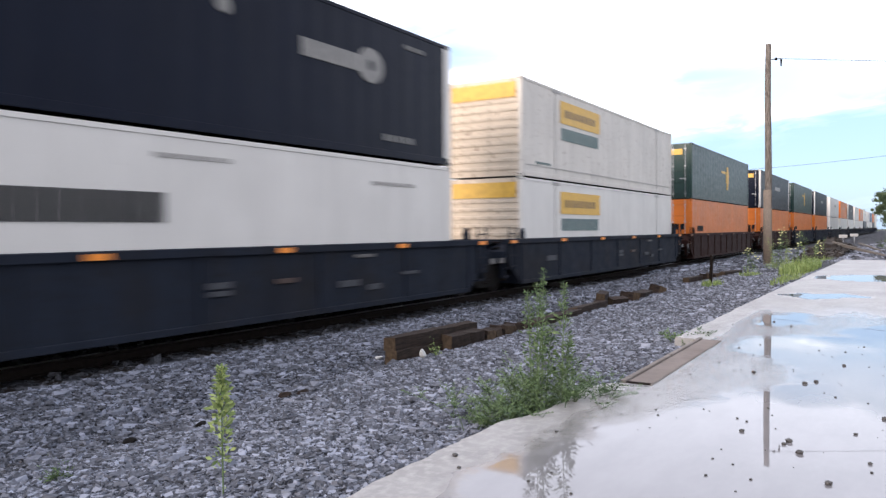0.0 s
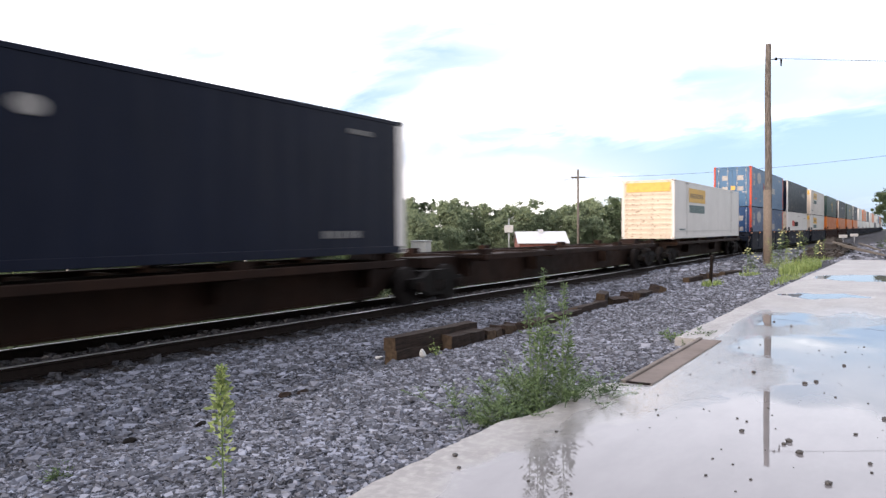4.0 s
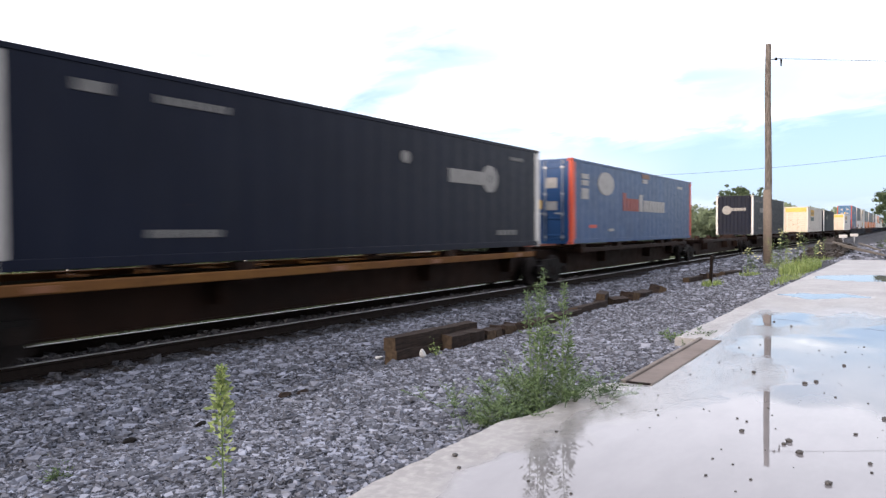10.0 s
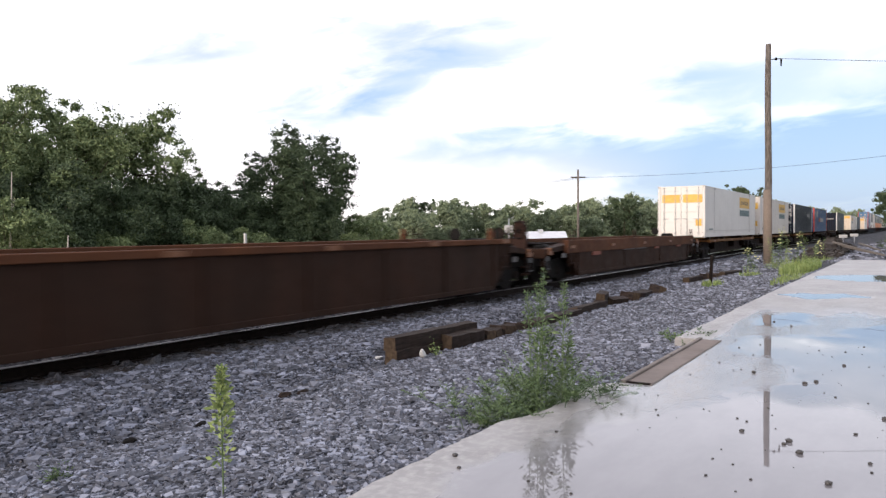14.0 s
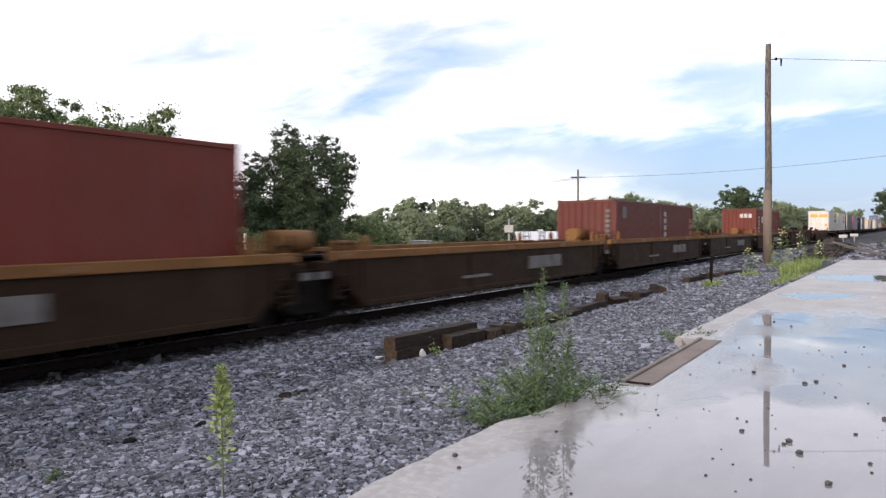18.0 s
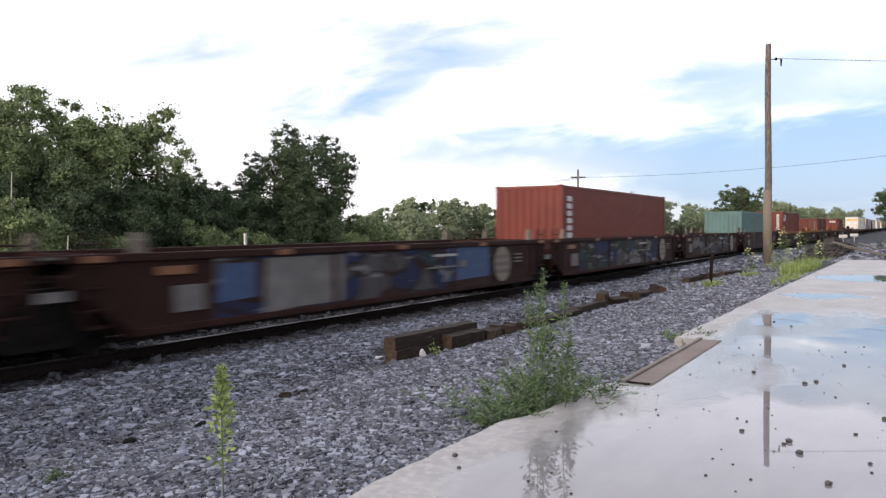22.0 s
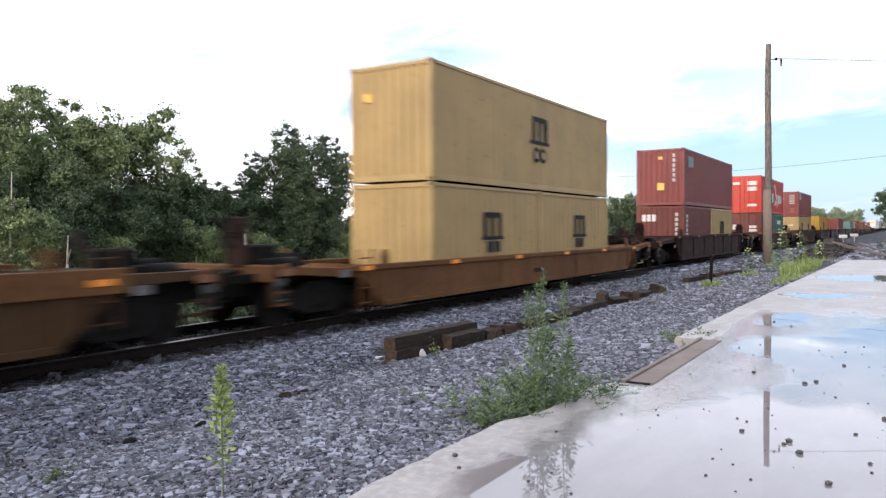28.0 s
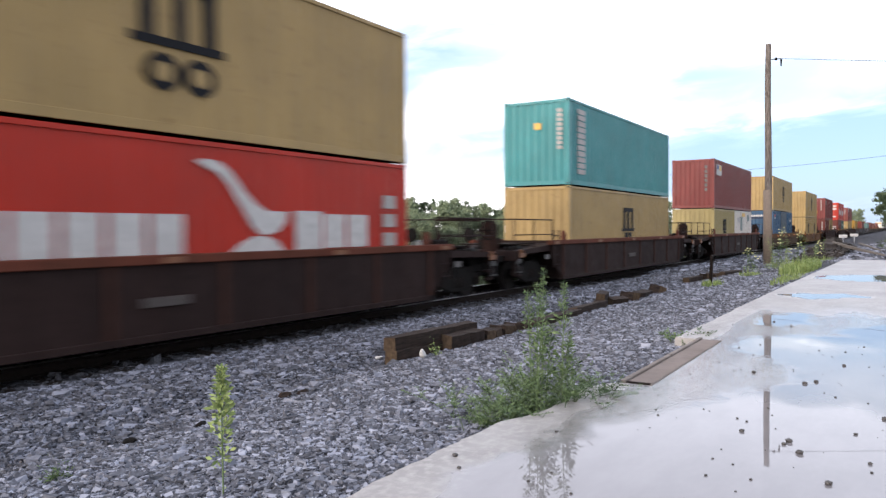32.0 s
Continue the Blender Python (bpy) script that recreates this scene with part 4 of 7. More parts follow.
def well_car(s0, s1, label, side_m, chord_m, top=1.40, low=0.20, well=None, joint=(False, False), step=1.55, marks=(), guides=True, group="well cars", rail_end=False, lip=0.14, guide_m=None, amber=None, post_m=None):
    """One well-car body from s0 (rear) to s1 (front). joint: whether the rear and the front ride on a truck shared with the next body."""
    mid, length = (s0 + s1) / 2, s1 - s0
    well = well or length - 5.6
    hl, hw, hy = length / 2, well / 2, 1.475
    car = thing("well_car", label, "rail car", group)
    key = (round(length, 2), round(well, 2), top, low, side_m.name, chord_m.name)

    def side(bm):
        prism(bm, [(-hw, low), (hw, low), (hw + 0.9, low + 0.75), (hw + 0.9, top - 0.1), (-hw - 0.9, top - 0.1), (-hw - 0.9, low + 0.75)], -hy + 0.05, -hy + 0.09)

    def flange(bm):
        soft_box(bm, -hw, hw, -hy + 0.02, -hy + 0.14, low - 0.02, low + 0.09, 0.01)

    def post(bm):
        prism(bm, [(-0.06, low + 0.09), (0.06, low + 0.09), (0.06, top - lip), (-0.06, top - lip)], -0.02, 0.018)

    def chord(bm):
        soft_box(bm, -hw - 1.0, hw + 1.0, -hy - 0.012, -hy + 0.16, top - lip, top, 0.012)

    ms, mc = shared(("side_sill", key), side, side_m), shared(("top_chord", key, lip), chord, chord_m)
    for d in (0, 180):
        part("side_sill", ms, None, car).rotation_euler = (0, 0, radians(d))
        part("top_chord", mc, None, car).rotation_euler = (0, 0, radians(d))
        part("bottom_flange", shared(("bottom_flange", key), flange, side_m), None, car).rotation_euler = (0, 0, radians(d))
    n = max(3, int(2 * hw / step))
    post_m = post_m or side_m
    mpost = shared(("side_post", top, low, lip, post_m.name), post, post_m)
    for i in range(n + 1):
        for sy in (-1, 1):
            sp = part("side_post", mpost, None, car)
            sp.location, sp.rotation_euler = (-hw + 2 * hw * i / n, sy * (hy - 0.032), 0), (0, 0, 0 if sy < 0 else math.pi)

    def floor_(bm):
        n = 7
        for i in range(n):
            a = -hw + 2 * hw * (i + 0.5) / n
            box(bm, a - 0.14, a + 0.14, -hy + 0.09, hy - 0.09, low, low + 0.10)
        for x in (-hw + 0.4, hw - 0.4):
            box(bm, x - 0.5, x + 0.5, -hy + 0.09, hy - 0.09, low, low + 0.13)
        for y in (-0.9, 0.9):
            box(bm, -hw + 0.1, hw - 0.1, y - 0.08, y + 0.08, low + 0.005, low + 0.095)
    part("well_floor", shared(("well_floor", key), floor_, side_m), None, car)

    def platform(bm):
        # end structure over the truck
        box(bm, hw + 0.02, hw + 0.10, -hy + 0.09, hy - 0.09, low + 0.05, top - 0.02)
        prism(bm, [(hw + 0.10, top - 0.30), (hl - 0.45, 1.02), (hl - 0.45, 1.14), (hw + 0.10, top - 0.10)], -1.35, 1.35)
        prism(bm, [(hw + 0.10, 0.72), (hl - 0.4, 0.80), (hl - 0.4, 1.05), (hw + 0.10, top - 0.3)], -0.32, 0.32)
        soft_box(bm, hl - 0.55, hl - 0.40, -1.40, 1.40, 0.86, 1.16, 0.02)
        for y in (-1.32, 1.20):
            box(bm, hl - 0.62, hl - 0.54, y, y + 0.12, 0.42, 0.90)
            box(bm, hl - 0.90, hl - 0.56, y, y + 0.12, 0.42, 0.47)
            box(bm, hl - 0.90, hl - 0.56, y, y + 0.12, 0.64, 0.69)
    mpf = shared(("end_platform", key), platform, side_m)
    for i, d in enumerate((180, 0)):
        part("end_platform", mpf, None, car).rotation_euler = (0, 0, radians(d))

    def guide(bm):
        soft_box(bm, -0.11, 0.11, -0.05, 0.05, -0.1, 0.22, 0.012)
        prism(bm, [(-0.11, 0.22), (0.11, 0.22), (0.06, 0.32), (-0.06, 0.32)], -0.03, 0.03)
    if guides:
        gm = guide_m or chord_m
        mg = shared(("guide_post", gm.name), guide, gm)
        for x in (-hw + 0.1, hw - 0.1):
            for sy in (-1, 1):
                part("guide_post", mg, None, car).location = (x, sy * (hy - 0.07), top - 0.02)
    if rail_end:
        # hand rails and brake stand on the end platforms
        def hrail(bm):
            xs = (hw + 0.5, hl - 0.5)
            for y in (-1.28, 1.28):
                for x in (xs[0], (xs[0] + xs[1]) / 2, xs[1]):
                    rod(bm, (x, y, 1.0), (x, y, 2.05), 0.022, seg=6)
                rod(bm, (xs[0], y, 2.05), (xs[1], y, 2.05), 0.022, seg=6)
                rod(bm, (xs[0], y, 1.6), (xs[1], y, 1.6), 0.018, seg=6)
            rod(bm, (xs[1], -1.28, 2.05), (xs[1], 1.28, 2.05), 0.022, seg=6)
        mh = shared(("hand_rail", key), hrail, side_m)
        for d in (0, 180):
            part("hand_rail", mh, None, car).rotation_euler = (0, 0, radians(d))
    for i, (sgn, shared_truck) in enumerate(((-1, joint[0]), (1, joint[1]))):
        if shared_truck:
            if sgn < 0:
                truck(car, -hl)
        else:
            truck(car, sgn * (hl - 2.0))
            coupler(car, sgn * (hl - 0.75), sgn)

            def gear(bm):
                soft_box(bm, -0.35, 0.35, -0.22, 0.22, 1.12, 1.50, 0.04)
                rod(bm, (0.45, -0.7, 1.2), (0.45, 0.3, 1.2), 0.14, seg=10)
                rod(bm, (-0.2, 0.6, 1.1), (-0.2, 0.6, 1.7), 0.03, seg=6)
                rod(bm, (-0.22, 0.6, 1.62), (-0.16, 0.6, 1.62), 0.20, seg=12)
            g = part("brake_gear", shared(("brake_gear",), gear, BLACK_IRON), None, car)
            g.location = (sgn * (hl - 1.4), 0, 0)
    end_kit(car, hw, hl, top, side_m, chord_m, joint)
    # a row of amber reflectors along the chord
    def refl(bm):
        soft_box(bm, -0.17, 0.17, -0.012, 0.012, -0.045, 0.045, 0.004)
    am = amber or M_DULL_AMBER
    mr = shared(("reflector", am.name), refl, am)
    n = max(2, int(2 * hw / 3.0))
    for i in range(n + 1):
        x = -hw - 0.6 + (2 * hw + 1.2) * i / n
        part("reflector", mr, None, car, "amber reflector").location = (x, -hy - 0.018, top - lip / 2 - 0.01)
    for u0, u1, v0, v1, m in marks:
        bm = bmesh.new()
        soft_box(bm, u0, u1, -hy + 0.005, -hy + 0.055, v0, v1, 0.004)
        part("painted_mark", bm, m, car)
    return on_train(car, mid)


def spine_car(s0, s1, label, m=SPINE_BROWN, deck_m=SPINE_BROWN, joint=(True, True), apron=False, group="spine cars"):
    """A skeleton car body: one deep centre sill with cross arms, on which a box stands at deck height."""
    mid, length = (s0 + s1) / 2, s1 - s0
    hl = length / 2
    car = thing("spine_car", label, "rail car", group)
    key = (round(length, 1), m.name, deck_m.name)

    def sill(bm):
        prism(bm, [(-hl + 1.5, 0.24), (hl - 1.5, 0.24), (hl - 0.6, 0.80), (hl - 0.35, 0.80), (hl - 0.35, 1.05), (-hl + 0.35, 1.05), (-hl + 0.35, 0.80), (-hl + 0.6, 0.80)], -0.42, 0.42)
        box(bm, -hl + 1.5, hl - 1.5, -0.45, 0.45, 0.22, 0.26)

    def arm(bm):
        prism(bm, [(-0.16, 0.92), (0.16, 0.92), (0.16, 1.10), (-0.16, 1.10)], -1.32, 1.32)
        prism(bm, [(-0.10, 0.50), (0.10, 0.50), (0.10, 0.92), (-0.10, 0.92)], -0.75, 0.75)
        for sy in (-1, 1):
            soft_box(bm, -0.20, 0.20, sy * 1.18 - 0.12, sy * 1.18 + 0.12, 1.08, 1.25, 0.01)

    def deck(bm):
        soft_box(bm, -hl + 1.9, hl - 1.9, -1.36, -1.24, 0.96, 1.11, 0.012)
        n = 12
        for i in range(n):
            a = -hl + 2.0 + (length - 4.0) * i / (n - 1)
            box(bm, a - 0.03, a + 0.03, -1.25, -0.4, 1.0, 1.07)

    part("centre_sill", shared(("centre_sill", key), sill, m), None, car)
    ma = shared(("cross_arm", m.name), arm, m)
    for x in (-hl + 2.2, -hl / 3, hl / 3, hl - 2.2):
        part("cross_arm", ma, None, car).location = (x, 0, 0)
    md = shared(("side_deck", key), deck, deck_m)
    for d in (0, 180):
        part("side_deck", md, None, car).rotation_euler = (0, 0, radians(d))

    def hitch(bm):
        prism(bm, [(-0.5, 1.05), (0.5, 1.05), (0.25, 1.30), (-0.25, 1.30)], -0.35, 0.35)
    part("hitch", shared(("hitch", m.name), hitch, m), None, car).location = (hl - 1.3, 0, 0)
    if joint[0]:
        truck(car, -hl)
    else:
        truck(car, -hl + 1.9)
        coupler(car, -hl + 0.7, -1)
    if not joint[1]:
        truck(car, hl - 1.9)
        coupler(car, hl - 0.7, 1)

    def refl(bm):
        soft_box(bm, -0.17, 0.17, -0.012, 0.012, -0.045, 0.045, 0.004)
    mr = shared(("reflector", M_DULL_AMBER.name), refl, M_DULL_AMBER)
    if apron:
        for x in (-hl + 3, -1.0, 2.5, hl - 3):
            part("reflector", mr, None, car, "amber reflector").location = (x, -1.375, 1.03)
    return on_train(car, mid)

# ---- the consist, front to rear; places are metres along the train ----
H95, H86 = 2.896, 2.591
FLOOR = RAIL_Z + 0.33        # well floor
FLOOR_B = RAIL_Z + 0.40      # floor of the longer wells
SPINE = RAIL_Z + 1.25        # box seats on the spine cars
G_DOM, G_ISO = "long domestic containers on the train", "sea containers on the train"


def yellow_panel(u, v=1.85):
    """A yellow plate over a row of grey-green bars."""
    return [(u, u + 3.6, v, v + 0.72, M_YELLOW), *letters(u + 0.35, u + 3.2, v + 0.22, v + 0.46, M_OCHRE, 8, 0.3), *letters(u + 0.1, u + 3.5, v - 0.54, v - 0.14, M_GREY, 10, 0.2)]


def white_box(s, z, label, panel=2.85, rear="ribbed", mat=None):
    m = yellow_panel(panel) + letters(1.0, 2.1, 0.42, 0.49, M_GREY, 6) + [(2.40, 2.46, 0.2, 2.78, M_SEAM), (13.68, 13.74, 0.2, 2.78, M_SEAM), (0.4, 15.8, 0.36, 0.385, M_SEAM), (2.2, 2.75, 2.74, 2.84, M_SILVER), (13.4, 13.95, 2.74, 2.84, M_SILVER)]
    e = [(0.2, 2.35, 2.3, 2.75, M_YELLOW)] if rear == "ribbed" else [(0.15, 1.2, 1.95, 2.4, M_YELLOW), (1.35, 2.35, 1.95, 2.4, M_YELLOW), (0.18, 0.5, 0.65, 1.05, M_YELLOW)]
    return container(s, z, 16.15, H95, mat or WHITE_P, label, rear, m, e, None, "dom", G_DOM)


def navy_box(s, z, label, ahead=False, rear="plain"):
    """ahead: the silver emblem near the front end in place of the rear end."""
    u = 10.9 if ahead else 2.9
    m = letters(u, u + 1.7, 1.68, 2.02, M_EMBLEM, 5, 0.08) + [(u + 1.65, u + 2.5, 1.5, 2.22, M_EMBLEM, 1), (u + 1.95, u + 2.2, 1.75, 1.97, NAVY_P, 1)]
    m += [(8.9 if ahead else 7.6, 9.2 if ahead else 8.05, 2.0, 2.28, M_EMBLEM, 1), (1.3, 1.8, 2.42, 2.58, M_FAINT)] + letters(2.6, 4.0, 2.42, 2.54, M_FAINT, 7)
    m += letters(2.4, 3.8, 0.42, 0.54, M_FAINT, 8) + letters(13.4, 14.6, 0.36, 0.50, M_FAINT, 5) + letters(14.2, 15.0, 2.45, 2.55, M_FAINT, 6)
    e = [*letters(0.5, 1.55, 1.78, 1.98, M_EMBLEM, 5, 0.12), (1.5, 2.15, 1.5, 2.15, M_EMBLEM, 1)] if rear == "plain" else [(0.3, 0.9, 2.1, 2.4, M_EMBLEM), (1.5, 2.2, 2.15, 2.3, M_EMBLEM), (0.3, 0.8, 1.75, 1.95, M_EMBLEM), (0.35, 0.8, 0.9, 1.2, M_EMBLEM), (1.7, 2.1, 0.9, 1.2, M_EMBLEM)]
    return container(s, z, 16.15, H95, NAVY_P, label, rear, m, e, WHITE_P, "dom", G_DOM)


def blue_box(s, z, label, mat=None):
    m = letters(5.25, 5.7, 1.22, 1.92, M_RED_FADED, 1, 0.1) + letters(5.75, 7.3, 1.22, 1.72, M_RED_FADED, 4, 0.12) + letters(7.35, 7.9, 1.22, 1.92, M_SILVER, 1, 0.12) + letters(7.95, 11.2, 1.22, 1.70, M_SILVER, 8, 0.14)
    m += [(2.45, 4.2, 1.75, 2.6, M_SILVER, 1), (0.85, 1.5, 2.02, 2.2, M_SILVER), (0.85, 1.5, 2.25, 2.42, M_SILVER), (0.85, 1.5, 1.55, 1.92, M_SILVER), (13.4, 14.3, 2.42, 2.54, M_SILVER),
          (7.75, 8.8, 2.62, 2.80, M_DULL_AMBER), (7.8, 8.5, 2.42, 2.58, M_SILVER), (1.6, 2.3, 0.55, 0.66, M_RED), (3.6, 4.2, 0.42, 0.52, M_SILVER)]
    return container(s, z, 16.15, H95, mat or BLUE_P, label, "doors", m, [(0.55, 0.95, 1.9, 2.25, M_SILVER), (1.6, 2.0, 1.9, 2.25, M_SILVER), (0.55, 0.95, 1.15, 1.45, M_SILVER), (1.6, 2.0, 1.15, 1.45, M_SILVER), (1.1, 1.4, 1.2, 1.5, M_YELLOW)], paint("red_post_paint", (0.50, 0.07, 0.03), 0.05), "dom", G_DOM)


# loaded wells far ahead, only ever seen from far off
AHEAD = [(GREEN_P, ORANGE_P), (NAVY_P, ORANGE_P), (GREEN_P, ORANGE_P), (NAVY_P, ORANGE_P), (WHITE_P, WHITE_P), (ORANGE_P, WHITE_P), (NAVY_P, WHITE_P), (WHITE_P, WHITE_P), (ORANGE_P, WHITE_P), (WHITE_P, NAVY_P), (WHITE_P, WHITE_P), (BLUE_P, WHITE_P), (ORANGE_P, NAVY_P), (WHITE_P, WHITE_P)]
s = 355.6
for i, (up, lo) in enumerate(AHEAD):
    word = {GREEN_P: "dark green", NAVY_P: "dark navy", ORANGE_P: "bright orange", WHITE_P: "white", BLUE_P: "blue"}
    well_car(s - 9.75, s + 9.75, "dark grey well car carrying two stacked containers", BN_BROWN if i < 2 else STEEL_BLUE, BN_BROWN if i < 2 else STEEL_BLUE, 1.5, 0.2, 16.6)
    container(s, FLOOR_B, 16.15, H95, lo, word[lo] + " ribbed container low in a well car", "doors", letters(1.2, 2.6, 1.2, 1.5, M_DARK, 5), letters(0.4, 2.1, 1.3, 1.6, M_DARK, 6), None, "dom", G_DOM)
    mk = [(8.6, 9.4, 1.2, 1.9, M_YELLOW), (8.8, 9.2, 0.8, 2.2, M_YELLOW), (7.3, 8.4, 1.75, 1.9, M_YELLOW)] if up is GREEN_P else letters(7.5, 10.5, 1.6, 1.9, M_SILVER, 6)
    container(s, FLOOR_B + H95 + 0.02, 16.15, H95, up, word[up] + " container stacked on top of another", "doors", mk, [(0.5, 2.1, 2.3, 2.6, M_YELLOW), (1.4, 1.9, 0.5, 0.75, M_WHITE)], WHITE_P if up is NAVY_P else None, "dom", G_DOM)
    s += 19.9 if i % 3 else 21.3

# three slate-blue wells with double stacks
for s0, s1, jn in ((325.6, 345.2, (True, False)), (305.8, 325.6, (True, True)), (285.9, 305.8, (False, True))):
    well_car(s0, s1, "slate blue well car with amber reflectors", STEEL_BLUE, STEEL_BLUE, 1.50, 0.22, 16.7, jn, 2.6,
             [(0.1, 0.55, 0.72, 0.80, M_SLATE_GREY), (0.1, 0.55, 0.84, 0.94, M_SLATE_GREY), (1.6, 2.1, 0.84, 0.92, M_SLATE_RUST), (3.3, 3.9, 0.66, 0.78, M_SLATE_GREY), (4.2, 4.6, 0.55, 0.66, M_SLATE_GREY), (5.4, 6.0, 0.80, 0.86, M_SLATE_GREY), (3.8, 4.4, 1.22, 1.28, M_PATCH), (-6.6, -5.9, 0.8, 0.95, M_SLATE_GREY)], True, "slate blue well cars", amber=M_ORANGE)
white_box(335.45, FLOOR_B, "white container with yellow panel, low in a slate blue well car")
white_box(335.45, FLOOR_B + H95 + 0.02, "white container with yellow panel, stacked on another white one", mat=WHITE_OLD)
container(315.35, FLOOR_B, 16.15, H95, WHITE_P, "white container with red and black bars under a navy one", "ribbed", letters(3.5, 5.1, 1.5, 2.05, M_RED, 3, 0.10) + letters(5.2, 7.9, 1.5, 1.95, M_DARK, 9, 0.16) + letters(7.7, 9.2, 2.48, 2.55, M_SILVER, 9) + letters(13.0, 14.6, 2.32, 2.39, M_SILVER, 9), (), None, "dom", G_DOM)
navy_box(315.35, FLOOR_B + H95 + 0.02, "dark navy container with silver emblem stacked on a white one", True)
blue_box(296.04, FLOOR_B, "royal blue container with red corner posts, low in a well car")
blue_box(296.04, FLOOR_B + H95 + 0.02, "faded blue container with red corner posts, stacked on another", BLUE_LIGHT)

# spine cars, some of them empty
SP = [(265.6, 285.2), (246.2, 265.6), (226.8, 246.2), (207.6, 226.8), (190.0, 207.6), (172.6, 190.0), (155.6, 172.6), (137.6, 155.6), (117.8, 137.6), (98.2, 117.8), (80.2, 98.2)]
LOADED = (0, 2, 3, 5, 7, 8, 9, 10)
for i, (s0, s1) in enumerate(SP):
    new_ = i >= 8
    spine_car(s0, s1, ("faded yellow spine car carrying a container" if new_ else "rusty brown spine car carrying a container" if i in LOADED else "empty rusty brown spine car"),
              SPINE_BROWN, SPINE_YELLOW if new_ else SPINE_BROWN, (i not in (0, 4, 8, 10), i not in (0, 1, 5, 9)), new_)
white_box(275.18, SPINE, "white container with yellow panel on a rusty spine car")
navy_box(236.42, SPINE, "dark navy container with white corner posts on a spine car")
white_box(217.02, SPINE, "white container with warm stained ribbed end on a spine car", mat=WHITE_OLD)
navy_box(181.37, SPINE, "dark navy container with white corner posts and silver emblem")
blue_box(146.87, SPINE, "royal blue container with red corner posts on a spine car")
navy_box(128.13, SPINE, "dark navy container on a faded yellow spine car", True, "doors")
white_box(107.34, SPINE, "white container with yellow panel near its front end", 10.1, "doors", WHITE_OLD)
white_box(89.16, SPINE, "white container with rust-stained doors and yellow panel", 10.1, "doors")

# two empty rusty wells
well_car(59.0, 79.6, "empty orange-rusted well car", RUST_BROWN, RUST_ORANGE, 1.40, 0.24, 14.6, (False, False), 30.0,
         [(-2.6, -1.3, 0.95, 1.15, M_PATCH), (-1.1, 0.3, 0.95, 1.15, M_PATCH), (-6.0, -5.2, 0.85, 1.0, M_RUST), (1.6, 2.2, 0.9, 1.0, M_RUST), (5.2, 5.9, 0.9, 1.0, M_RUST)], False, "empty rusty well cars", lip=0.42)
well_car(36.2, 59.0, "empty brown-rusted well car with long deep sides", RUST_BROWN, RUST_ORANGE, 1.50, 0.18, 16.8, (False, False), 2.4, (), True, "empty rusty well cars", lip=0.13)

# five joined wells with yellow-brown top chords
for i in range(5):
    c = 27.16 - 15.72 * i
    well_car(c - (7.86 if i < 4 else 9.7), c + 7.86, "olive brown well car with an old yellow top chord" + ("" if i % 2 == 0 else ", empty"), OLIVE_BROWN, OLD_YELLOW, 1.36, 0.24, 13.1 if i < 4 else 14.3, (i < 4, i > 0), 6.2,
             [*letters(1.2, 3.6, 0.62, 0.98, M_PATCH, 3, 0.12), (-2.6, -1.2, 0.55, 0.62, M_PATCH)], True, "joined olive brown well cars", lip=0.17)
container(27.16, FLOOR, 12.19, H95, BRICK_P, "brick red container with white bars on its end", "plain", column(1.2, 1.5, 0.5, 2.4, M_WHITE, 7) + [(2.6, 3.2, 1.8, 2.3, M_WHITE)], letters(0.3, 1.2, 2.2, 2.5, M_WHITE, 3), None, "iso", G_ISO)
for d, lab in ((-3.06, "short oxide red container with a white bar column"), (3.06, "short dark red container with faded markings")):
    container(-4.44 + d, FLOOR, 6.06, H86, BROWN_P, lab, "plain", (column(0.7, 1.0, 1.05, 2.3, M_SILVER, 4) if d > 0 else [(0.8, 1.35, 1.85, 2.3, M_PATCH)]) + (column(5.2, 5.9, 1.1, 2.0, M_RUST, 3) if d > 0 else []), column(0.25, 0.42, 1.1, 2.25, M_PATCH, 6), None, "iso", "short sea containers")
container(-35.7, FLOOR, 12.19, H95, BRICK_P, "oxide red container with a blue, white and yellow square", "plain", [(0.72, 2.02, 2.03, 2.62, M_WHITE), (0.76, 1.4, 2.32, 2.58, M_BLUE), (1.45, 2.0, 2.38, 2.58, M_YELLOW), (1.45, 1.98, 2.1, 2.2, M_BLUE)], column(0.28, 0.52, 1.25, 2.7, M_WHITE, 8), None, "iso", G_ISO)



def joint_gear(s):
    """Yellow hose reel, tank and step on the shared platform between two joined wells."""
    g = thing("platform_gear", "faded yellow brake tank on a car platform", "brake tank", "yellow brake tanks")
    bm = bmesh.new()
    rod(bm, (-0.55, 0, 0.42), (0.55, 0, 0.42), 0.24, seg=14)
    part("tank", bm, OLD_YELLOW, g)
    for x in (-0.35, 0.35):
        bm = bmesh.new()
        soft_box(bm, x - 0.06, x + 0.06, -0.28, 0.28, 0.0, 0.24, 0.01)
        part("bracket", bm, OLD_YELLOW, g)
    bm = bmesh.new()
    soft_box(bm, 0.7, 1.15, -0.9, -0.45, 0.0, 0.42, 0.03)
    part("valve_box", bm, OLD_YELLOW, g)
    on_train(g, s, RAIL_Z + 1.13)


for i in range(4):
    joint_gear(27.16 - 15.72 * i - 7.2)

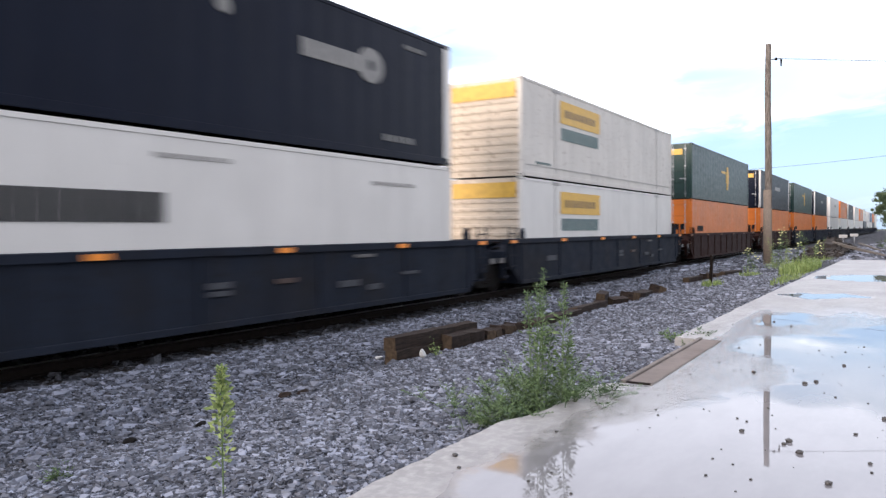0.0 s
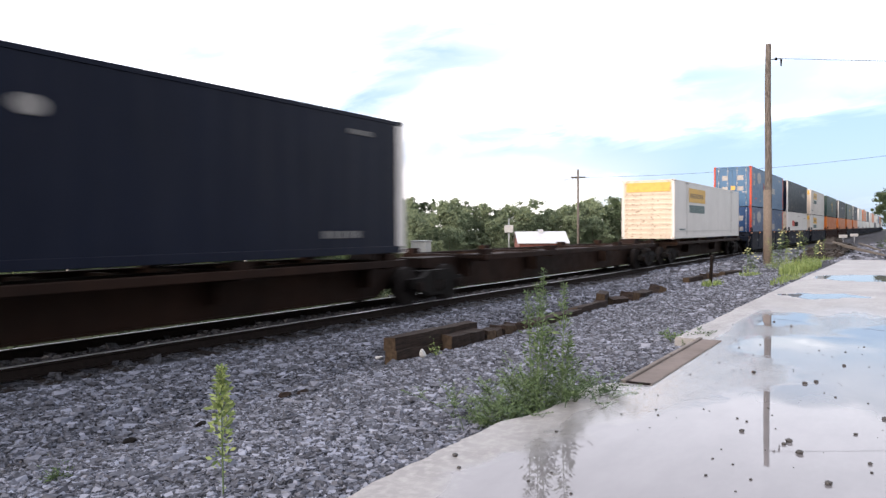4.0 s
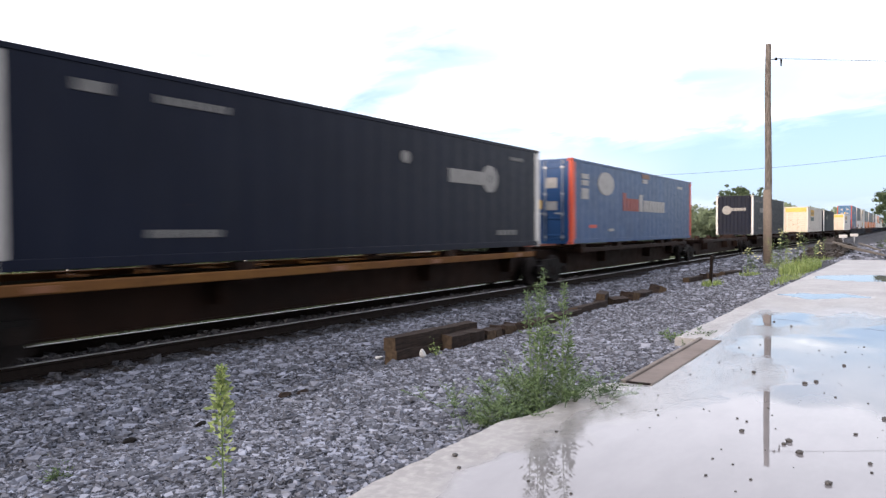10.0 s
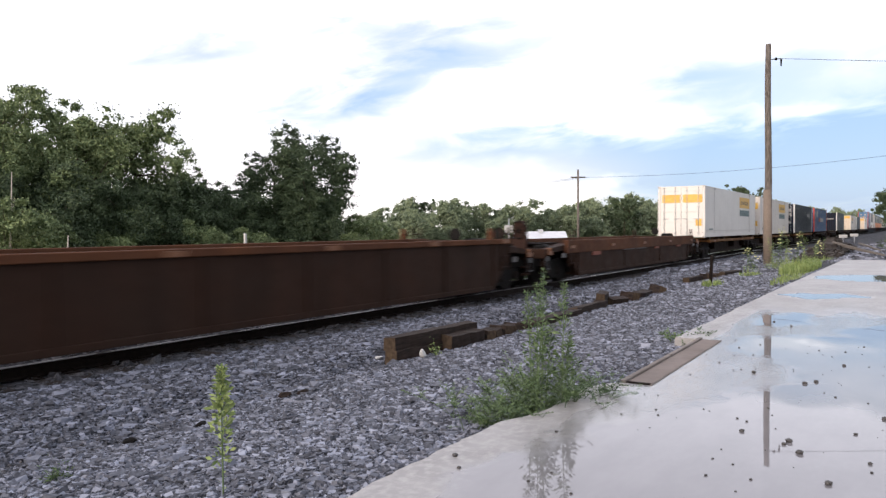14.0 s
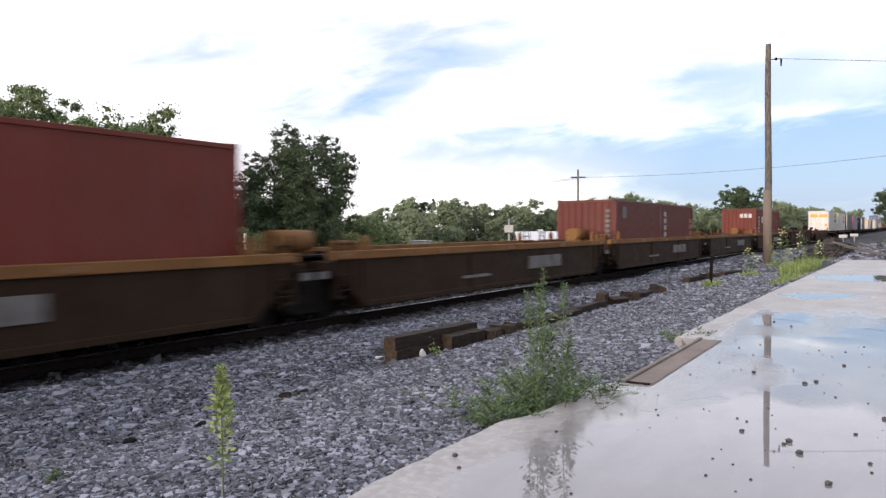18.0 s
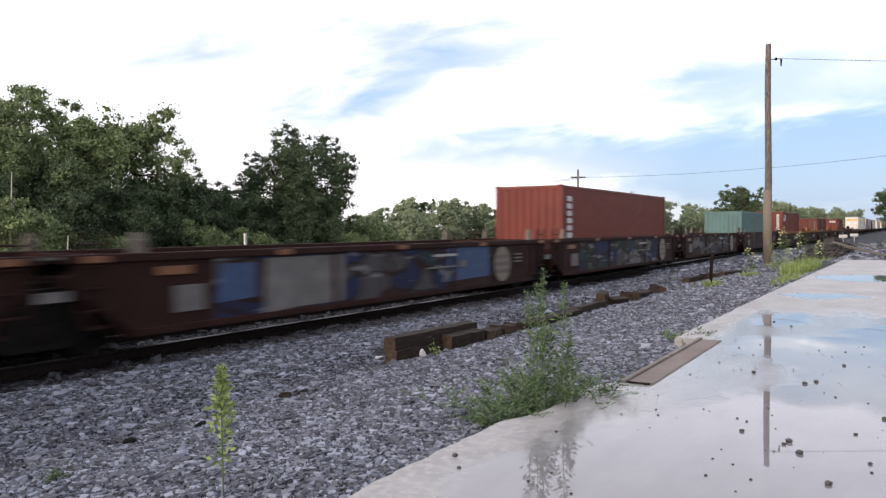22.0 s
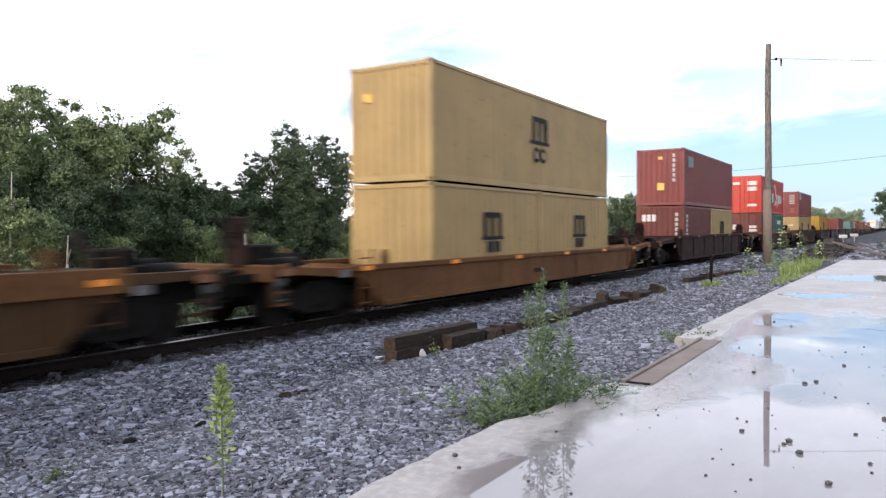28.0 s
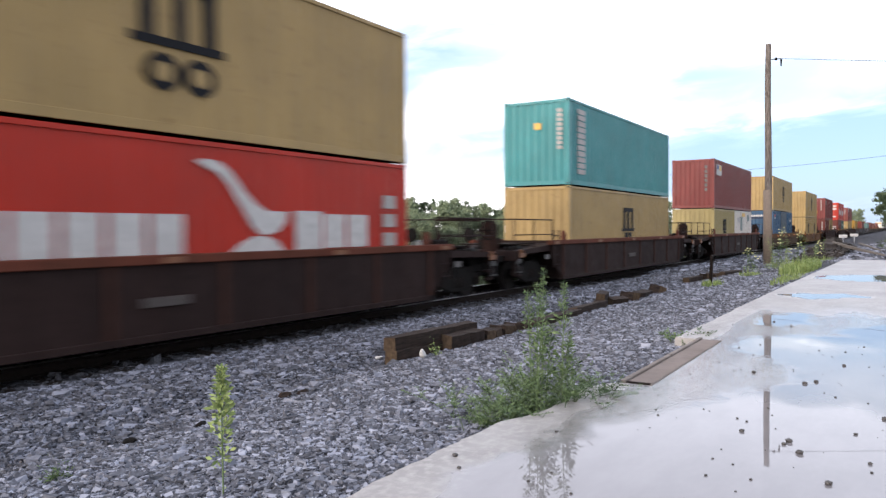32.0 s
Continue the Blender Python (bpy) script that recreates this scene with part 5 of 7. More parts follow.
# five joined maroon-brown wells with round white emblems and bright spray paint
GREY_C, PALE_C, BLUE_C, TEAL_C, GREEN_C, RUST_C = (0.060, 0.060, 0.064), (0.13, 0.13, 0.135), (0.016, 0.025, 0.062), (0.018, 0.038, 0.045), (0.020, 0.036, 0.022), (0.06, 0.02, 0.013)
MAROON_C = (0.030, 0.0145, 0.0125)
SPRAYS = [(PALE_C, MAROON_C, GREY_C, RUST_C, MAROON_C), (GREY_C, PALE_C, MAROON_C, BLUE_C, GREY_C), (GREEN_C, PALE_C, GREEN_C, BLUE_C, TEAL_C, GREY_C), (BLUE_C, MAROON_C, GREY_C, BLUE_C, TEAL_C), (BLUE_C, (0.03, 0.03, 0.06), GREY_C, MAROON_C, (0.024, 0.024, 0.05))]
COVER = (0.35, 0.75, 1.0, 0.8, 0.75)
CREAM_POST = paint("cream_post_paint", (0.155, 0.13, 0.108), 0.2, 0.5, 0.35)
SPRAY_LIME, SPRAY_SKY = plain("worn_pale_spray", (0.095, 0.10, 0.108), 0.7, 0, 0.3), plain("worn_blue_spray", (0.022, 0.05, 0.12), 0.7, 0, 0.3)
rg = random.Random(11)
for i in range(5):
    c = -55.53 - 15.56 * i
    car = well_car(c - 7.78, c + (7.78 if i else 9.7), "maroon-brown well car covered with worn spray paint" + ("" if i % 2 == 0 else ", empty"), BN_BROWN, BN_BROWN, 1.46, 0.28, 13.2 if i else 14.8, (i < 4, i > 0), 30.0,
                   [(-5.9, -5.35, 0.55, 0.95, M_PATCH), (-6.2, -5.6, 1.12, 1.25, M_DULL_AMBER), (5.5, 5.9, 1.05, 1.09, M_PATCH), (5.5, 5.9, 0.95, 0.99, M_PATCH), (5.5, 5.9, 0.85, 0.89, M_PATCH), (1.3, 2.3, 1.13, 1.19, M_SILVER), (1.0, 2.3, 0.86, 0.90, M_PATCH), (2.5, 2.8, 0.84, 1.0, M_PATCH)], True, "joined maroon well cars", lip=0.12, guide_m=CREAM_POST, amber=M_DULL_AMBER)
    bm = bmesh.new()
    prism(bm, [(-5.1, 0.37), (4.15, 0.37), (4.15, 1.335), (-5.1, 1.335)], -1.433, -1.4255)
    part("sprayed_panel", bm, sprayed("spray_painted_side", MAROON_C, SPRAYS[i], 3.7 * (i + 1), COVER[i]), car, "worn layered spray paint")
    if i == 3:
        bm = bmesh.new()
        prism(bm, [(-4.05, 0.40), (-1.95, 0.40), (-1.9, 1.30), (-4.0, 1.30)], -1.4365, -1.432)
        part("painted_patch", bm, M_PATCH, car, "worn grey painted-over patch")
        for u0, u1, v0, v1 in ((1.9, 4.05, 0.52, 1.33), (-5.1, -4.2, 0.62, 1.24)):
            bm = bmesh.new()
            prism(bm, [(u0, v0), (u1, v0 + 0.04), (u1 - 0.05, v1), (u0 + 0.12, v1)], -1.4362, -1.432)
            part("painted_patch", bm, SPRAY_SKY, car, "worn blue painted patch")
    for j in range((0, 4, 7, 3, 4)[i]):
        blob(car, rg.uniform(-4.6, 3.6), rg.uniform(0.6, 1.0), rg.uniform(0.12, 0.40), rg.uniform(0.04, 0.10), rg.choice((SPRAY_LIME, SPRAY_SKY, SPRAY_LIME)), -1.440 - 0.0011 * j, rg.uniform(-0.5, 0.5))

    def emblem(bm):
        rod(bm, (0, -0.012, 0), (0, 0.012, 0), 0.47, seg=28, mi=0)
        for k in range(3):
            box(bm, -0.40 + 0.03 * k, 0.40 - 0.03 * k, -0.020, -0.013, -0.24 + 0.2 * k, -0.14 + 0.2 * k, 1)
    e = part("round_emblem", shared(("round_emblem",), emblem, CREAM_POST, plain("faint_emblem_bar", (0.085, 0.07, 0.06))), None, car, "round white painted emblem")
    e.location = (4.7 - (0.96 if i == 0 else 0), -1.475, 0.83)
container(-55.53, FLOOR, 12.19, H86, AQUA_P, "faded aqua container in a maroon well car", "plain", [*letters(10.4, 11.5, 2.2, 2.34, M_SILVER, 6), (11.1, 11.6, 2.05, 2.12, M_SILVER), (11.2, 11.6, 1.72, 1.95, M_SILVER), (11.3, 11.6, 1.2, 1.3, M_SILVER)], (), None, "iso", G_ISO)
container(-86.69, FLOOR, 12.19, H95, BRICK_P, "brick red container with a column of white bars", "plain", column(0.45, 0.85, 0.9, 2.6, M_WHITE, 7), (), None, "iso", G_ISO)
container(-117.7, FLOOR, 12.19, H95, GOLD_P, "golden yellow container with a dark square emblem", "plain", arch_mark(5.9, 1.4, 0.7) + letters(5.9, 6.8, 1.08, 1.28, M_DARK, 2), (), None, "iso", G_ISO)

# single wells with sea containers
MS = (-150.7, -174.6, -198.2, -221.9, -245.1, -267.4, -289.3)
well_car(-150.7, -127.0, "dark brown well car with stacked sea containers", WARM_BROWN, RUST_BROWN, 1.52, 0.19, 14.6, (False, False), 1.9, [(-6.2, -5.6, 0.8, 0.95, M_FAINT_BROWN), (-4.4, -3.8, 0.55, 0.7, M_FAINT_BROWN), (-4.4, -3.8, 0.85, 1.0, M_FAINT_BROWN), (-7.1, -6.7, 0.25, 1.3, M_RUST_POST)], True, "single well cars")
well_car(-174.6, -151.0, "dark brown well car with a tan top chord", WARM_BROWN, OLD_YELLOW, 1.42, 0.19, 14.6, (False, False), 2.1, [(-6.3, -5.7, 0.3, 1.2, OLIVE_BROWN), (-3.0, -2.3, 0.6, 0.7, M_FAINT_BROWN)], True, "single well cars")
well_car(-198.2, -174.9, "dark brown well car holding two short containers", BN_BROWN, BN_BROWN, 1.42, 0.2, 14.6, (False, False), 2.1, (), True, "single well cars")
well_car(-221.9, -198.5, "tan orange low-sided well car", TAN_ORANGE, TAN_ORANGE, 1.06, 0.2, 16.2, (False, False), 30.0, [(-0.6, -0.1, 0.5, 0.62, M_DARK)], True, "single well cars", lip=0.11, amber=M_ORANGE)
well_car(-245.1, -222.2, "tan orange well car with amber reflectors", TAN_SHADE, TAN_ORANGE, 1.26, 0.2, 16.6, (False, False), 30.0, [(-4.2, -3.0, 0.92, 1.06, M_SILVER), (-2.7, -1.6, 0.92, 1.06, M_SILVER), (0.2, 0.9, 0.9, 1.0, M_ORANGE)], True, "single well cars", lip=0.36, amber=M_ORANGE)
for a, b, t in ((-267.4, -245.4, "pale and white boxes below"), (-289.3, -267.7, "turquoise box on top"), (-311.5, -289.6, "red box below")):
    well_car(a, b, "dark brown well car, red-rust chord, " + t, DARK_BROWN, RED_RUST, 1.42, 0.17, 14.2, (False, False), 1.8, [(-0.5, 0.3, 0.66, 0.8, M_FAINT_BROWN)], True, "single well cars with red-rust chords", True, post_m=M_RUST_POST)

U2 = FLOOR + 0.02


def small_box(s, z, mat, label, marks=(), ends=(), rear="plain"):
    return container(s, z, 6.06, H86, mat, label, rear, marks, ends, None, "iso", "short sea containers")


q = -139.41
small_box(q - 3.06, FLOOR, YELLOW_P, "short mustard container with a dark square emblem", arch_mark(2.9, 1.27, 0.62) + letters(2.9, 3.6, 0.95, 1.15, M_DARK, 2), letters(0.5, 1.0, 1.6, 1.8, M_WHITE, 3), "doors")
small_box(q + 3.06, FLOOR, YELLOW_P, "short mustard container with a dark square emblem", arch_mark(3.1, 1.27, 0.62) + letters(3.1, 3.8, 0.95, 1.15, M_DARK, 2))
container(q, U2 + H86, 12.19, H86, MAROON_P, "maroon container with a blue, yellow and white square", "doors", [(0.80, 2.10, 1.80, 2.46, M_WHITE), (0.86, 2.04, 1.96, 2.42, M_BLUE), (1.3, 2.0, 2.1, 2.26, M_YELLOW)], [*column(0.4, 0.9, 1.3, 2.3, M_SILVER, 6, 0.5), *letters(1.4, 2.1, 1.75, 1.95, M_SILVER, 4), (1.5, 2.0, 1.2, 1.32, M_WHITE), *column(0.4, 0.8, 0.4, 0.9, M_RUST, 3)], None, "iso", G_ISO)
q = -162.93
small_box(q - 3.06, FLOOR, BROWN_P, "short oxide brown container with a small blue square", [(0.87, 1.42, 1.85, 2.3, M_BLUE), (0.95, 1.38, 2.05, 2.22, M_YELLOW)], [*column(0.3, 0.9, 0.6, 1.7, M_WHITE, 4), (1.7, 2.1, 1.3, 1.7, M_WHITE)], "doors")
small_box(q + 3.06, FLOOR, GREEN_MID, "short bottle green container with white bars", letters(2.4, 4.3, 1.72, 2.05, M_WHITE, 7))


def winged_emblem(ob, u, v, k, length=12.19, hw=1.219):
    """A white swooping shape: one long wing, a short one, and a spread foot."""
    wing = [(0, 1.62), (0.18, 1.68), (0.45, 1.66), (0.72, 1.50), (1.0, 1.20), (1.28, 0.98), (1.55, 0.86), (2.05, 0.86), (1.98, 0.66), (1.80, 0.50), (1.52, 0.44), (1.36, 0.46), (1.16, 0.62), (0.92, 0.95), (0.70, 1.26), (0.45, 1.46), (0.2, 1.54)]
    foot = [(0.55, 0.0), (0.72, 0.17), (0.95, 0.32), (1.25, 0.425), (1.5, 0.425), (1.78, 0.33), (2.0, 0.10), (2.2, -0.2), (1.75, 0.04), (1.5, 0.16), (1.2, 0.15), (0.95, 0.0)]
    for pts in (wing, foot):
        bm = bmesh.new()
        prism(bm, [(-length / 2 + u + a * k, v + b * k) for a, b in pts[::-1]], -hw - 0.0045, -hw + 0.0125)
        part("side_mark", bm, M_WHITE, ob)


red = container(q, U2 + H86, 12.19, H95, RED_P, "bright red container with large white bars and a white cross-shaped emblem", "doors", letters(1.75, 2.65, 0.95, 1.95, M_WHITE, 2, 0.16) + letters(2.75, 6.3, 0.95, 1.65, M_WHITE, 6, 0.16) + letters(8.75, 9.55, 0.85, 1.65, M_WHITE, 1, 0.1) + letters(9.55, 10.9, 0.95, 1.6, M_WHITE, 2, 0.16), [*column(0.3, 1.0, 1.7, 2.6, M_WHITE, 2), (0.3, 1.0, 0.5, 0.7, M_WHITE), (1.5, 2.1, 2.2, 2.4, M_WHITE)], None, "iso", G_ISO)
winged_emblem(red, 6.4, 0.72, 1.02)
q = -186.42
small_box(q - 3.06, FLOOR, BROWN_P, "short oxide red container with white bars on its end", column(0.5, 0.75, 0.8, 2.2, M_WHITE, 6), [*letters(1.44, 2.2, 1.8, 2.15, M_WHITE, 3), *column(0.3, 0.45, 0.8, 2.3, M_SILVER, 6)])
small_box(q + 3.06, FLOOR, YELLOW_P, "short mustard container beside a red one", arch_mark(2.7, 1.2, 0.65))
container(q, U2 + H86, 12.19, H95, MAROON_P, "maroon container with yellow squares on its end", "plain", [(0.85, 1.9, 2.0, 2.53, M_GREY)], [(1.0, 1.36, 0.78, 1.14, M_YELLOW), (1.1, 1.3, 2.35, 2.5, M_YELLOW), *column(0.45, 0.58, 1.2, 2.7, M_SILVER, 6)], None, "iso", G_ISO)
q = -209.96
small_box(q - 3.06, FLOOR, YELLOW_P, "short mustard container with a dark square emblem", arch_mark(2.75, 1.25, 0.65) + letters(2.75, 3.6, 0.82, 1.12, M_DARK, 2))
small_box(q + 3.06, FLOOR, YELLOW_P, "short mustard container with rust streaks at its end", arch_mark(2.95, 1.25, 0.65) + letters(2.95, 3.7, 0.82, 1.12, M_DARK, 2))
LOGO_SMALL = arch_mark(5.8, 1.5, 0.72) + ring_pair(5.68, 6.66, 0.84, 1.30, YELLOW_P)
LOGO = arch_mark(5.62, 1.45, 0.95) + ring_pair(5.45, 6.85, 0.64, 1.22, YELLOW_P)
container(q, U2 + H86, 12.19, H95, YELLOW_P, "mustard container with a tall dark emblem", "plain", LOGO_SMALL, [(1.75, 2.0, 2.0, 2.2, M_YELLOW)], None, "iso", G_ISO)
q = -233.76
container(q, FLOOR, 12.19, H95, BLUE_BOX, "mid blue container with a darker repaired panel", "plain", [(4.5, 8.15, 0.2, 2.78, BLUE_PATCH), (0.8, 1.4, 2.18, 2.34, M_WHITE), (0.8, 1.35, 2.38, 2.57, M_RED), *letters(10.3, 11.25, 2.02, 2.2, M_WHITE, 4)], [*letters(0.3, 2.0, 2.4, 2.55, M_WHITE, 9), (0.2, 2.2, 2.2, 2.37, BLUE_PATCH)], None, "iso", G_ISO)
container(q, U2 + H95, 12.19, H95, YELLOW_P, "mustard container with a tall dark emblem on a blue one", "plain", LOGO_SMALL, (), None, "iso", G_ISO)
q = -256.42
small_box(q - 3.06, FLOOR, CREAM_P, "short pale mustard container with a dark square emblem", arch_mark(2.65, 1.38, 0.6) + letters(2.65, 3.5, 1.12, 1.25, M_DARK, 2))
small_box(q + 3.06, FLOOR, WHITE_OLD, "short stained white container with grey and yellow patches", [(2.0, 2.6, 1.25, 2.2, M_GREY), *letters(1.0, 2.0, 1.8, 2.1, M_SILVER, 4, 0.1), (2.65, 3.6, 2.2, 2.44, M_YELLOW), (4.5, 5.1, 1.9, 2.35, M_GREY)])
container(q, U2 + H86, 12.19, H95, MAROON_P, "maroon container with a pale square picture", "plain", [(0.62, 1.98, 1.97, 2.6, M_WHITE), (1.3, 1.85, 2.25, 2.55, M_YELLOW), (0.7, 1.2, 2.3, 2.55, M_BLUE)], column(0.4, 0.55, 1.0, 2.6, M_PATCH, 6), None, "iso", G_ISO)
q = -278.45
container(q, FLOOR, 12.19, H95, YELLOW_P, "mustard container under a turquoise one", "plain", arch_mark(5.8, 1.45, 0.82) + letters(5.8, 6.7, 1.08, 1.28, M_DARK, 2), (), None, "iso", G_ISO)
container(q, U2 + H95, 12.19, H95, TEAL_P, "turquoise container with a tall column of white bars", "plain", column(0.75, 1.45, 0.4, 2.65, M_SILVER, 11, 0.2), [(1.03, 1.28, 1.9, 2.12, M_YELLOW), *column(0.25, 0.45, 1.2, 2.6, M_SILVER, 9)], None, "iso", G_ISO)
q = -300.15
red = container(q, FLOOR, 12.19, H95, RED_P, "bright red container with large white bars and a white cross-shaped emblem", "plain", letters(1.0, 2.0, 1.08, 2.0, M_WHITE, 2, 0.16) + letters(2.1, 6.2, 1.08, 1.7, M_WHITE, 6, 0.16) + letters(8.6, 9.4, 1.0, 1.8, M_WHITE, 1, 0.1) + letters(9.4, 10.85, 1.1, 1.75, M_WHITE, 2, 0.16) + column(11.3, 11.75, 1.1, 2.3, M_SILVER, 3), (), None, "iso", G_ISO)
container(q, U2 + H95, 12.19, H95, YELLOW_P, "mustard container with a tall dark emblem on a red one", "plain", LOGO, (), None, "iso", G_ISO)
winged_emblem(red, 6.35, 0.92, 1.0)

# ---- trees ----


def leaf_cloud(rng, centres, radii, per, size, squash=0.75):
    """Many small leaf blades in clumps round the given centres."""
    c = np.repeat(centres, per, axis=0)
    r = np.repeat(radii, per)
    n = len(c)
    d = rng.normal(0, 1, (n, 3))
    d /= np.linalg.norm(d, axis=1)[:, None]
    p = c + d * (r * np.clip(np.abs(rng.normal(0, 0.72, n)), 0, 1.35))[:, None] * np.array([1, 1, squash])
    a, b = rng.normal(0, 1, (n, 3)), rng.normal(0, 1, (n, 3))
    a /= np.linalg.norm(a, axis=1)[:, None]
    b -= (a * b).sum(1)[:, None] * a
    b /= np.linalg.norm(b, axis=1)[:, None]
    s = (size * rng.uniform(0.6, 1.4, n))[:, None]
    v = np.stack([p - a * s, p + b * s * 0.55, p + a * s, p - b * s * 0.55], 1).reshape(-1, 3)
    f = np.arange(n * 4).reshape(-1, 4)
    return v, f


def tree(seed, height, spread, leaf, label, clumps=95, per=75, size=0.17, low=0.22, bare=0.0, group=""):
    """A trunk that forks into limbs, with clumps of leaves at and between their ends."""
    rng = np.random.default_rng(seed)
    rr = random.Random(seed)
    t = thing("tree", label, "tree", group)
    bm = bmesh.new()
    k = height / 10
    lean = rr.uniform(-0.03, 0.03)
    top = Vector((lean * height, 0, height * 0.86))
    rod(bm, (0, 0, -0.4), (lean * height * 0.35, 0, height * 0.35), 0.19 * k, 0.14 * k, 8)
    rod(bm, (lean * height * 0.35, 0, height * 0.35), top, 0.14 * k, 0.03 * k, 7)
    tips = [top]
    for i in range(15):
        z = height * rr.uniform(low, 0.75)
        a = rr.uniform(0, 2 * math.pi)
        reach = spread * rr.uniform(0.55, 1.0) * (1.1 - 0.55 * max(0, z / height - 0.3))
        b = Vector((lean * z, 0, z))
        e = b + Vector((reach * math.cos(a), reach * math.sin(a), height * rr.uniform(0.08, 0.24)))
        m = b.lerp(e, 0.5) + Vector((0, 0, -0.04 * height))
        rod(bm, b, m, 0.06 * k, 0.04 * k, 5)
        rod(bm, m, e, 0.04 * k, 0.012 * k, 5)
        tips += [e, m.lerp(e, 0.55)]
    part("trunk", bm, BARK, t)
    cs, rs = [], []
    lobes = [(e.x, e.y, e.z, spread * rr.uniform(0.26, 0.44)) for e in tips]
    for i in range(clumps):
        x, y, z, r = rr.choice(lobes)
        d = Vector((rr.gauss(0, 1), rr.gauss(0, 1), rr.gauss(0, 1))).normalized() * r * rr.uniform(0.35, 1.0)
        cs.append((x + d.x, y + d.y, min(height, max(low * height * 0.6, z + d.z * 0.9))))
        rs.append(rr.uniform(0.07, 0.15) * spread)
    for i in range(clumps // 2):   # filling round the trunk
        z = rr.uniform(max(low, 0.05), 0.88) * height
        wide = spread * 0.68 * math.sin(math.pi * min(1.0, max(0.12, 1.05 - z / height)))
        a = rr.uniform(0, 2 * math.pi)
        u = wide * math.sqrt(rr.random())
        cs.append((u * math.cos(a), u * math.sin(a), z))
        rs.append(rr.uniform(0.14, 0.24) * spread)
    v, f = leaf_cloud(rng, np.array(cs), np.array(rs), per, size)
    part("crown", arrays_mesh("crown", v, f, leaf), None, t)
    return t


def spot(ob, x, y, z=None, turn=0.0, k=1.0):
    ob.matrix_basis = Matrix.Translation((x, y, ground_z(x, y) if z is None else z)) @ Matrix.Rotation(radians(turn), 4, "Z") @ Matrix.Scale(k, 4)
    return ob


rt = random.Random(21)
G_WOOD = "trees behind the track"
tall = [tree(31, 13.4, 4.4, LEAF_MID, "tall green broadleaf tree behind the track", 330, 135, 0.085, 0.06, group=G_WOOD),
        tree(32, 12.0, 4.0, LEAF_MID, "tall green broadleaf tree with a loose crown", 330, 135, 0.085, 0.06, group=G_WOOD),
        tree(33, 12.4, 4.0, LEAF_DARK, "dark green broadleaf tree behind the track", 470, 140, 0.082, 0.05, group=G_WOOD),
        tree(34, 7.4, 3.4, LEAF_DARK, "low dark bushy tree behind the track", 260, 130, 0.08, 0.03, group=G_WOOD),
        tree(35, 5.0, 2.8, LEAF_MID, "low green bush behind the track", 200, 120, 0.075, 0.02, group=G_WOOD)]
spot(tall[0], 26.5, 51.0, k=1.03)
spot(tall[1], 31.0, 47.5, k=1.03)
spot(tall[2], 45.6, 40.8, turn=30, k=0.99)
spot(tall[3], 36.8, 44.6)
spot(tall[4], 50.5, 39.0)


def more(src, x, y, k, turn, z=None):
    c = copy_thing(src, Matrix.Identity(4))
    spot(c, x, y, z, turn, k)
    return c


for i, x, y, k, turn in ((0, 22.0, 56.0, 1.0, 60), (1, 32.9, 46.0, 1.05, 130), (1, 29.2, 46.5, 1.0, 250), (0, 24.5, 50.0, 0.98, 310), (1, 36.2, 47.5, 0.62, 20), (3, 38.6, 45.4, 1.08, 210), (3, 41.8, 44.8, 0.98, 300), (3, 34.6, 44.2, 1.1, 75), (2, 27.0, 44.5, 0.66, 140), (2, 32.0, 43.2, 0.60, 40), (2, 22.5, 46.0, 0.75, 90), (0, 29.0, 53.0, 0.86, 200), (1, 25.0, 47.0, 0.86, 75), (3, 30.5, 43.0, 1.0, 40), (3, 26.0, 43.5, 1.0, 150), (3, 40.0, 43.2, 0.95, 100), (2, 43.2, 42.6, 0.84, 200), (3, 44.0, 40.0, 0.95, 80),
                         (4, 35.0, 41.5, 0.9, 10), (4, 22.0, 42.0, 1.1, 60), (4, 28.0, 41.5, 0.8, 250), (4, 46.5, 37.5, 0.7, 30), (3, 18.0, 47.0, 1.1, 20), (0, 16.0, 55.0, 1.0, 10), (4, 52.5, 41.5, 0.9, 140), (4, 39.0, 40.5, 0.8, 5)):
    more(tall[i], x, y, k, turn)

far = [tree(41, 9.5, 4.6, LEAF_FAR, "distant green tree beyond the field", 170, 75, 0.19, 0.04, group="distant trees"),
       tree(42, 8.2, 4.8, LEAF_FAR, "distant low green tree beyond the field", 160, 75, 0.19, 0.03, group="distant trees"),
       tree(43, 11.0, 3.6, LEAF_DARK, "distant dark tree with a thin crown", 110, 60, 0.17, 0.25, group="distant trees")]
spot(far[0], 104.0, 72.0, turn=10)
spot(far[1], 118.0, 70.0)
spot(far[2], 109.0, 72.0, k=0.88)
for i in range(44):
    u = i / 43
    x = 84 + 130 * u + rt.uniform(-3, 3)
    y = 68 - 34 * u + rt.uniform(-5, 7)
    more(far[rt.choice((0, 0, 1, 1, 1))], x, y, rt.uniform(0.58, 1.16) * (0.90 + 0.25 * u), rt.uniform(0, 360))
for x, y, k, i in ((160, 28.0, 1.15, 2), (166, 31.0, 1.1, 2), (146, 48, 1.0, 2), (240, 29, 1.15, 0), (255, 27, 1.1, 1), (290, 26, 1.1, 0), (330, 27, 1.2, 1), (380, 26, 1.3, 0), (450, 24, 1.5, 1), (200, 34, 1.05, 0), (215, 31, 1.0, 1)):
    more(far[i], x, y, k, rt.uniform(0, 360))
